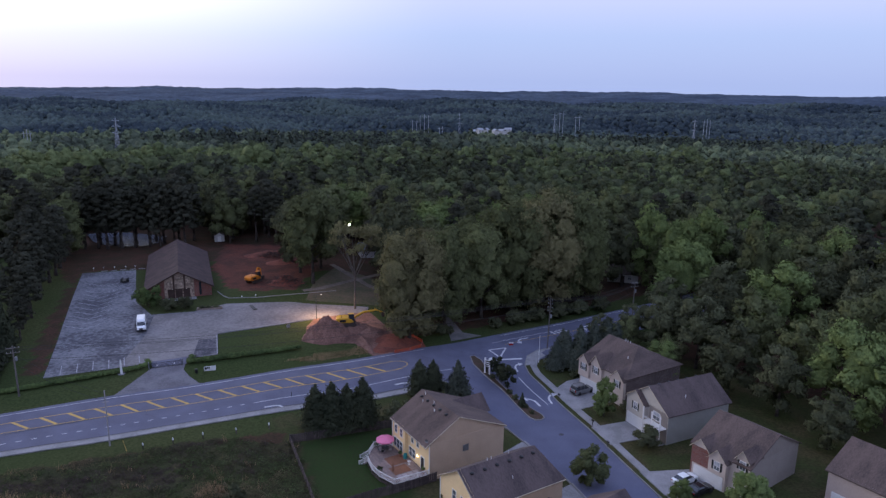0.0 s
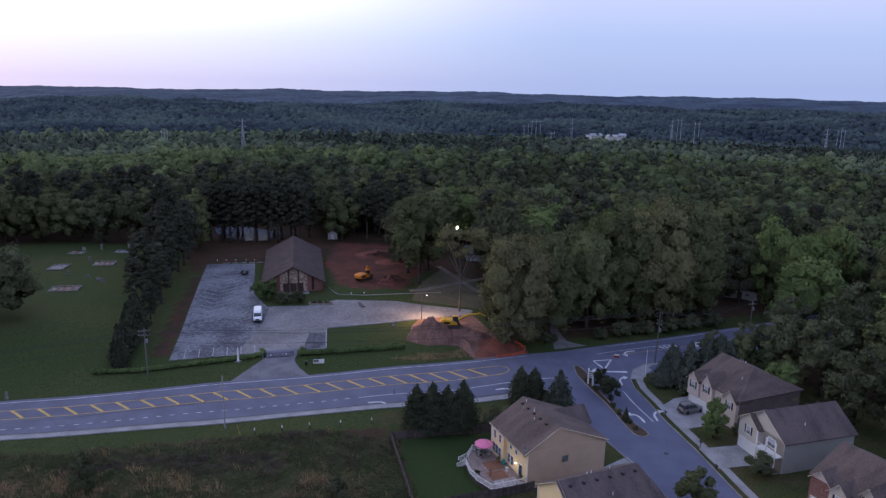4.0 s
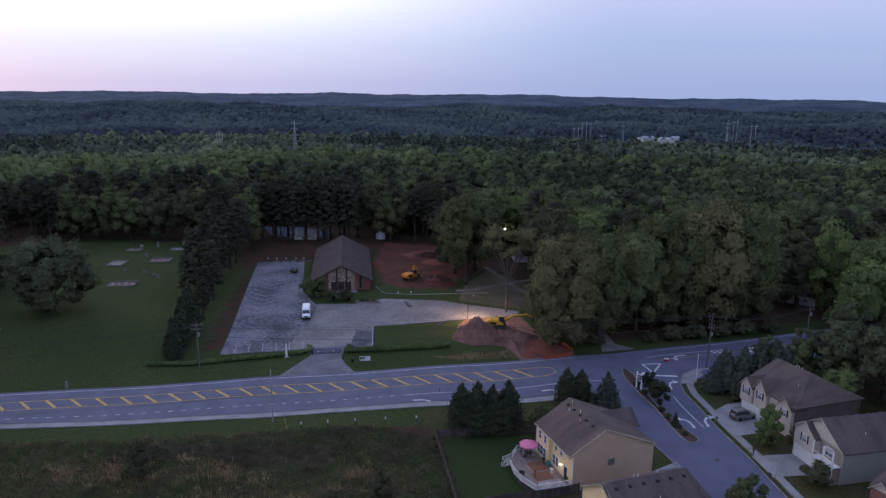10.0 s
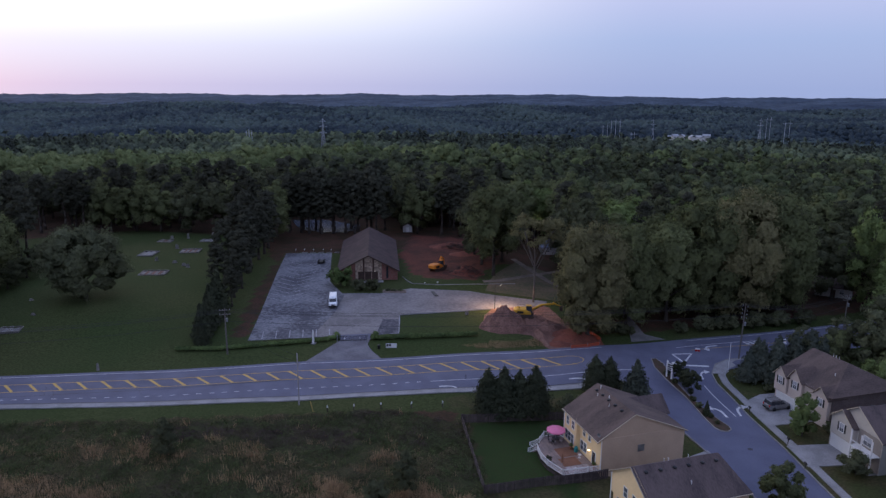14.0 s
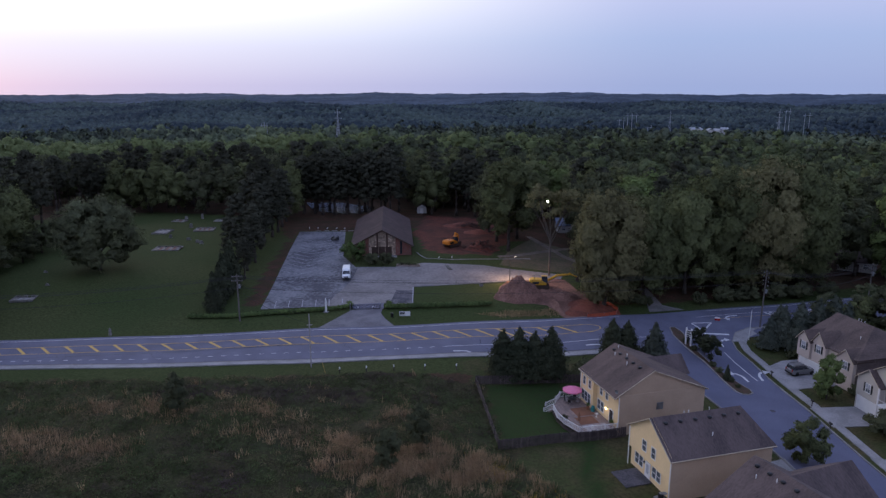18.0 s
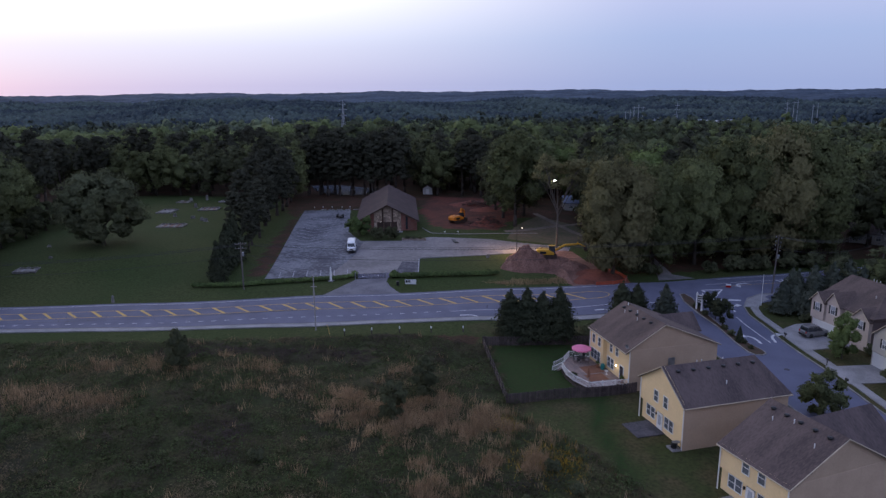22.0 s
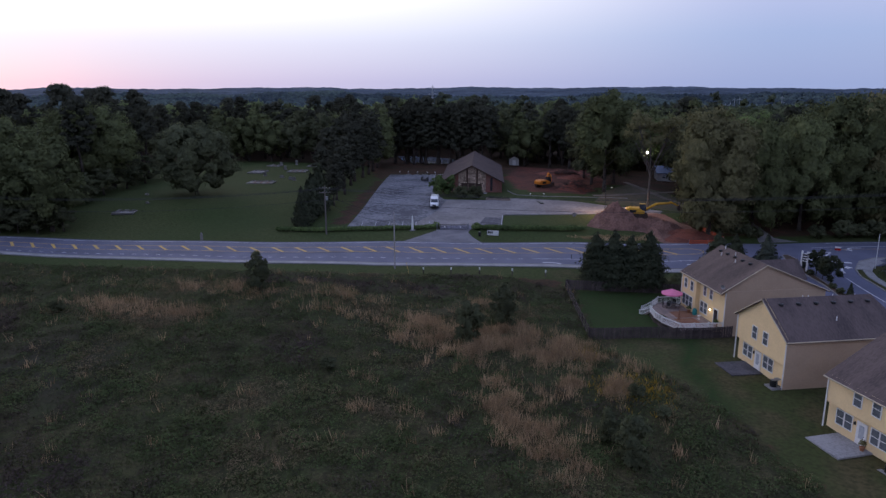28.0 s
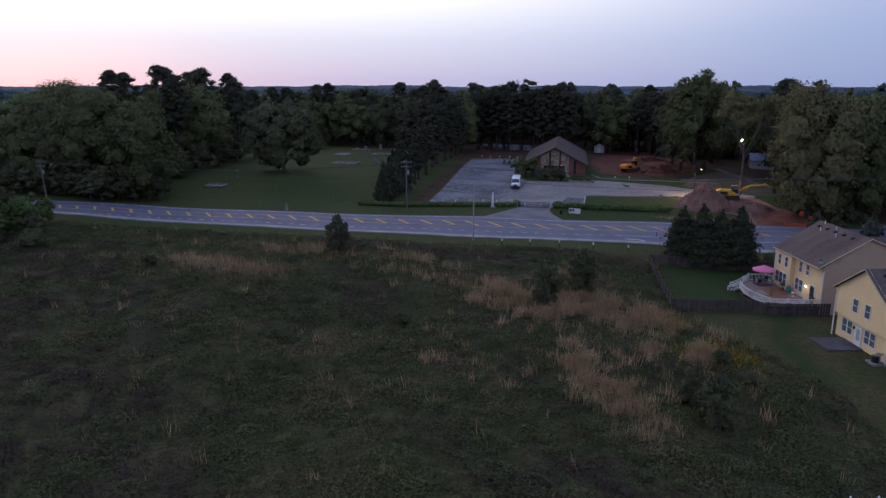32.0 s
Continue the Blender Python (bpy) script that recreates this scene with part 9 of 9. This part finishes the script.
make("wall", Shape().box(-4.5, -3, -0.3, 4.5, 3, 3.0), LIGHT_GREY, wh)
make("roof", gable_roof(Shape(), -4.5, 4.5, -3, 3, 3.0, 2.0, "x", 0.4), SHINGLE, wh)
for x in (-3.0, 1.5):
    window(wh, ("u", -3.0, -1), x, 1.0, 1.0, 1.3)
make("door", Shape().box(-0.5, -3.06, 0, 0.5, -3.0, 2.1), DARK_WOOD, wh)
bh = thing("blue_roof_house", pose(-23, 227, ground_z(-23, 227), 0, 0, 15), "low house with a pale blue-grey roof behind trees", "house")
BLUE_ROOF = material("blue_grey_metal_roof", (0.12, 0.15, 0.22), (0.09, 0.11, 0.17), 0.5, 0.5, 8, 0.4)
make("wall", Shape().box(-5, -4, -0.3, 5, 4, 2.8), LIGHT_GREY, bh)
make("roof", gable_roof(Shape(), -5, 5, -4, 4, 2.8, 1.6, "x", 0.5), BLUE_ROOF, bh)
for x in (-3.6, -0.6, 2.4):
    window(bh, ("u", -4.0, -1), x, 1.0, 1.0, 1.2)


def far_z(x, y):
    return float(far_height(np.array([x]), np.array([y]))[0])


def lattice_tower(x, y, h, label):
    e = thing("pylon", pose(x, y, far_z(x, y)), label, "pylon", "pylons")
    b = 2.6
    for sx in (-1, 1):
        for sy in (-1, 1):
            make("leg", Shape().beam((sx * b, sy * b, 0), (sx * 0.6, sy * 0.6, h * 0.7), 0.19, n=4).beam((sx * 0.6, sy * 0.6, h * 0.7), (0, 0, h), 0.15, n=4), PALE_STEEL, e)
    for i in range(7):
        t0, t1 = i / 7, (i + 1) / 7
        w0, w1 = b + (0.6 - b) * t0, b + (0.6 - b) * t1
        sh2 = Shape()
        for s in (-1, 1):
            sh2.beam((-w0, s * w0, h * 0.7 * t0), (w1, s * w1, h * 0.7 * t1), 0.09, n=3).beam((w0, s * w0, h * 0.7 * t0), (-w1, s * w1, h * 0.7 * t1), 0.09, n=3)
        make("brace", sh2, PALE_STEEL, e)
    for z, w in ((h * 0.7, 3.2), (h * 0.82, 3.6), (h * 0.93, 2.8)):
        make("arm", Shape().beam((-w, 0, z), (w, 0, z), 0.16, n=4).beam((-w, 0, z), (0, 0, z + 1.6), 0.09, n=3).beam((w, 0, z), (0, 0, z + 1.6), 0.09, n=3), PALE_STEEL, e)
    return e


def triple_pole(x, y, h, label, gap=5.0, count=3):
    e = thing("pole_frame", pose(x, y, far_z(x, y), 0, 0, 20), label, "pylon", "pole frames")
    for i in range(count):
        k = gap * (i - (count - 1) / 2)
        make("shaft", Shape().beam((k, 0, 0), (k, 0, h + (1.5 if i % 2 else 0)), 0.34, 0.28, 6), PALE_STEEL, e)
    w = gap * count / 2
    make("crossarm", Shape().box(-w, -0.2, h - 2.2, w, 0.2, h - 1.8), PALE_STEEL, e)


lattice_tower(-248, 536, 40, "grey steel lattice pylon rising from the woods")
lattice_tower(21, 1010, 52, "distant grey steel lattice pylon")
lattice_tower(148, 960, 54, "distant grey steel lattice pylon over the woods")
lattice_tower(330, 940, 50, "distant grey steel lattice pylon above a clearing")
triple_pole(-28, 985, 47, "distant frame of three grey steel poles", 6.0)
triple_pole(-41, 975, 40, "distant frame of two grey steel poles", 6.0, 2)
triple_pole(-5, 985, 31, "low distant frame of two pale steel poles", 4.5, 2)
triple_pole(158, 965, 54, "distant frame of pale steel poles in the woods", 5.0, 2)
triple_pole(180, 965, 50, "distant frame of two pale steel poles", 6.0, 2)
triple_pole(350, 950, 48, "distant frame of three pale steel poles")
triple_pole(-345, 585, 28, "pale frame of poles rising from the woods", 2.4)
for x, y, h in ((52.0, 384.0, 21.0), (56.0, 388.0, 23.0), (64.0, 392.0, 22.0)):
    sn = thing("dead_tree", pose(x, y, ground_z(x, y)), "bare pale dead trunk standing among green woods", "tree", "dead trunks")
    sh = Shape().beam((0, 0, -0.5), (0.2, 0, h), 0.3, 0.1, 6)
    for i in range(6):
        a, z = i * 2.4 + x, h * (0.6 + 0.06 * i)
        sh.beam((0.1, 0, z), (2.4 * math.cos(a), 2.4 * math.sin(a), z + 2.6), 0.11, 0.03, 4)
    make("trunk", sh, PALE_BARK, sn)
for i in range(6):
    x, y = 40 + i * 11, 1015 + (i % 3) * 24
    fh = thing("far_house", pose(x, y, far_z(x, y) + 22 + i % 2, 0, 0, 35 * i), "distant pale house in a clearing of the woods", "house", "far houses")
    make("wall", Shape().box(-5, -4, -22, 5, 4, 4.0), LIGHT_GREY, fh)
    make("roof", gable_roof(Shape(), -5, 5, -4, 4, 4.0, 2.4, "x", 0.4), PALE_STEEL, fh)
    make("window", Shape().box(-3, -4.08, 1.2, -1.6, -4.0, 2.8), GLASS, fh)
    make("window", Shape().box(1.6, -4.08, 1.2, 3, -4.0, 2.8), GLASS, fh)


# ---------------------------------------------------------------- rough grass and weeds of the field
def blades(name, x, y, height, spread, count, mat, label, seed, lean=0.35, wide=0.02):
    """Tufts of blades at many places: one object of many thin leaves."""
    r = np.random.default_rng(seed)
    n = len(x)
    z = heights(x, y) - 0.05
    X, Y, Z = np.repeat(x, count), np.repeat(y, count), np.repeat(z, count)
    H = np.repeat(height, count) * (0.5 + 0.7 * r.random(n * count))
    a = r.random(n * count) * 6.283
    bx, by = X + spread * r.normal(size=n * count), Y + spread * r.normal(size=n * count)
    tx, ty = bx + H * lean * r.normal(size=n * count), by + H * lean * r.normal(size=n * count)
    w = wide * (0.6 + 0.8 * r.random(n * count)) * (1 + H)
    v = np.stack([np.stack([bx - w * np.cos(a), by - w * np.sin(a), Z], -1), np.stack([bx + w * np.cos(a), by + w * np.sin(a), Z], -1), np.stack([tx, ty, Z + H], -1)], 1).reshape(-1, 3)
    return tagged(quick(name, v, np.arange(len(v)).reshape(-1, 3), mat), label, "grass", kind="stuff")


def noise_at(x, y, s, k):
    return np.array([noise.noise((p * s, q * s, k)) for p, q in zip(x, y)])


def weeds_between(n, seed):
    r = np.random.default_rng(seed)
    x, y = r.uniform(-150, 26, n), r.uniform(12, 106, n)
    ok = inside(x, y, FIELD)
    return x[ok], y[ok], r


def tan_share(x, y):
    """How much dry grass stands among the weeds: two strong patches near the yards, and a loose band along the road."""
    def patch(cx, cy, rx, ry, turn):
        c, s = math.cos(radians(turn)), math.sin(radians(turn))
        u, w = (x - cx) * c + (y - cy) * s, -(x - cx) * s + (y - cy) * c
        return np.exp(-(u / rx) ** 2 - (w / ry) ** 2)
    near = 0.95 * patch(-21.5, 79.0, 13.0, 5.0, 8) + 0.95 * patch(-17.5, 60.5, 10.5, 3.3, -50) + patch(-12.6, 70.8, 4.4, 2.6, 20) + 0.55 * patch(-31, 74.0, 11, 4.0, 8) + 0.3 * patch(-31, 56, 8, 3, 0)
    band = patch(-60, 82, 26, 4.0, 16) + 0.8 * patch(-46, 78, 14, 3.0, 10) + 0.8 * patch(-70, 67, 9, 4.0, 15) + 0.7 * patch(-84, 64, 14, 3.5, 20) + 0.55 * patch(-66, 66, 10, 2.5, 0)
    return near, band


def weed_zones(x, y):
    """Where the weeds run darker (below zero) or drier and paler (above) than the green between."""
    def zone(cx, cy, rx, ry, turn=0):
        c, s = math.cos(radians(turn)), math.sin(radians(turn))
        return np.exp(-(((x - cx) * c + (y - cy) * s) / rx) ** 2 - (((y - cy) * c - (x - cx) * s) / ry) ** 2)
    dark = 0.55 * zone(-60, 87.5, 18, 4.0, 16) + 0.40 * zone(-40, 93, 7, 2.6, 16) + 0.45 * zone(-46.5, 64, 7, 4.2, 20) + 0.30 * zone(-45, 29, 12, 9) + 0.22 * zone(-30, 60, 9, 4)
    pale = 0.40 * zone(-41, 83, 17, 5.0, 12) + 0.42 * zone(-69, 66.5, 11, 4.6, 15) + 0.45 * zone(-28, 90, 7, 4) + 0.5 * np.exp(-((y - 95.0 - 0.33 * (x + 57)) / 2.2) ** 2) * np.clip((x + 100) / 20, 0, 1) * np.clip((-44 - x) / 6, 0, 1) + 0.15 * zone(-48, 50, 14, 6)
    green = 0.09 * zone(-34, 67, 8, 3.6, 0) + 0.09 * zone(-52, 57, 7, 3)
    return pale + green - dark


def weed_clumps(name, x, y, radius, height, tone, count, size, mat, label, seed):
    """Low rounded clumps of leaves that run into one another: one object of many leaves."""
    r = np.random.default_rng(seed)
    k = len(x)
    z = heights(x, y)
    pick = np.repeat(np.arange(k), count)
    d = r.normal(size=(k * count, 3))
    d[:, 2] = np.abs(d[:, 2]) + 0.15
    d = unit(d)
    p = np.stack([x, y, z - 0.05], 1)[pick] + d * np.stack([radius, radius, height], 1)[pick] * (0.75 + 0.35 * r.random((k * count, 1)))
    nrm = unit(0.45 * d + 0.45 * r.normal(size=d.shape) + np.array([0, 0, 1.0]))
    a = unit(np.cross(nrm, r.normal(size=d.shape)))
    b = np.cross(nrm, a)
    s = size * (0.5 + r.random((k * count, 1)))
    v = np.stack([p - a * s, p + a * s * 0.7 - b * s * 0.6, p + b * s], 1).reshape(-1, 3)
    n = unit(0.5 * d + np.array([0, 0, 0.7]) + 0.22 * r.normal(size=d.shape))
    t = np.clip(tone[pick] + 0.08 * r.normal(size=len(pick)), 0, 1)
    return tagged(quick(name, v, np.arange(len(v)).reshape(-1, 3), mat, normals=np.repeat(n, 3, 0), tint=np.repeat(t, 3)), label, "weeds", kind="stuff")


WEEDS = tint_material("field_weeds", [(0.0, (0.058, 0.043, 0.038)), (1.0, (0.118, 0.096, 0.049)), (0.28, (0.059, 0.054, 0.030)), (0.55, (0.054, 0.086, 0.024)), (0.78, (0.086, 0.086, 0.034))], 0.5, 6.0, 0.72, 0.25)
GRASS_GREEN = material("green_field_grass", (0.062, 0.080, 0.028), (0.036, 0.046, 0.019), 0.85, 0.12, 10, 0.6, island=0.2, spec=0.1, leaf=0.3)
GRASS_TAN = material("dry_tan_grass", (0.44, 0.31, 0.185), (0.27, 0.185, 0.11), 0.9, 0.25, 10, 0.6, island=0.25, spec=0.1, leaf=0.3)
FLOWERS = material("yellow_wild_flowers", (0.44, 0.27, 0.03), (0.22, 0.15, 0.03), 0.9, 0.5, 10, 0.6, island=0.3, spec=0.1)
x, y, r = weeds_between(14500, 71)
near_tan, band_tan = tan_share(x, y)
tone = 0.46 + weed_zones(x, y) + 0.45 * noise_at(x, y, 0.045, 1.0) + 0.6 * noise_at(x, y, 0.13, 4.0) + 0.10 * r.normal(size=len(x)) + 0.30 * np.clip(near_tan + band_tan, 0, 1)
tall = np.clip(0.55 + 1.1 * noise_at(x, y, 0.09, 8.0), 0.25, 1.2)
weed_clumps("field_weeds", x, y, 0.55 + 0.85 * r.random(len(x)), 0.22 + 0.5 * tall, np.clip(tone, 0, 1), 62, 0.095, WEEDS, "tangled green and brown weeds of a rough field", 72)
x, y, r = weeds_between(900, 81)
near_tan, band_tan = tan_share(x, y)
tone = 0.42 + 0.7 * noise_at(x, y, 0.045, 1.0) + 0.16 * r.normal(size=len(x))
sel = (near_tan < 0.35) & (r.random(len(x)) > 0.35)
weed_clumps("tall_weeds", x[sel], y[sel], 0.9 + 1.3 * r.random(sel.sum()), 0.55 + 0.6 * r.random(sel.sum()), np.clip(0.3 + 0.45 * tone[sel], 0, 0.7), 210, 0.11, WEEDS, "taller bushy weeds standing out of a rough field", 82)
x, y, r = weeds_between(30000, 73)
near_tan, band_tan = tan_share(x, y)
sel = noise_at(x, y, 0.06, 1.0) + 0.5 * r.random(len(x)) > 0.10
blades("field_grass", x[sel], y[sel], 0.35 + 0.35 * r.random(sel.sum()), 0.4, 6, GRASS_GREEN, "green grass standing among the weeds", 74, 0.35, 0.018)
x, y, r = weeds_between(110000, 75)
px, py = r.uniform(-38, -3, 34000), r.uniform(52, 90, 34000)
ok = inside(px, py, FIELD)
x, y = np.concatenate([x, px[ok]]), np.concatenate([y, py[ok]])
near_tan, band_tan = tan_share(x, y)
broken = noise_at(x, y, 0.35, 6.0)
sel = (near_tan * (0.72 + 1.7 * broken) + band_tan * (0.62 + 1.4 * noise_at(x, y, 0.2, 9.0)) > 0.22 + 1.15 * r.random(len(x))) | ((noise_at(x, y, 0.5, 3.0) > 0.36) & (r.random(len(x)) > 0.91))
blades("dry_grass", x[sel], y[sel], 0.6 + 0.95 * r.random(sel.sum()) ** 2, 0.26, 9, GRASS_TAN, "tall dry tan grass standing in tufts", 76, 0.24, 0.014)
fx, fy = -9.0 + 1.9 * r.normal(size=260), 72.0 + 1.7 * r.normal(size=260)
blades("wild_flowers", fx, fy, 0.45 + 0.3 * r.random(260), 0.35, 5, FLOWERS, "patch of yellow wild flowers in dry grass", 77, 0.5, 0.028)
fx, fy = -16.4 + 1.3 * r.normal(size=90), 79.6 + 1.2 * r.normal(size=90)
blades("wild_flowers", fx, fy, 0.45 + 0.3 * r.random(90), 0.3, 4, FLOWERS, "patch of yellow wild flowers by a fence", 78, 0.5, 0.026)
vx, vy = r.uniform(-36, -16, 2600), r.uniform(138, 149, 2600)
away = np.array([py - far_line(px) for px, py in zip(vx, vy)])
sel = (away > 3.2) & (away < 6.2 + 1.2 * noise_at(vx, vy, 0.3, 2.0)) & (r.random(len(vx)) > 0.25)
blades("verge_weeds", vx[sel], vy[sel], 0.3 + 0.4 * r.random(sel.sum()), 0.3, 7, GRASS_TAN, "dry weeds between a soil heap and the road", 79, 0.35, 0.018)
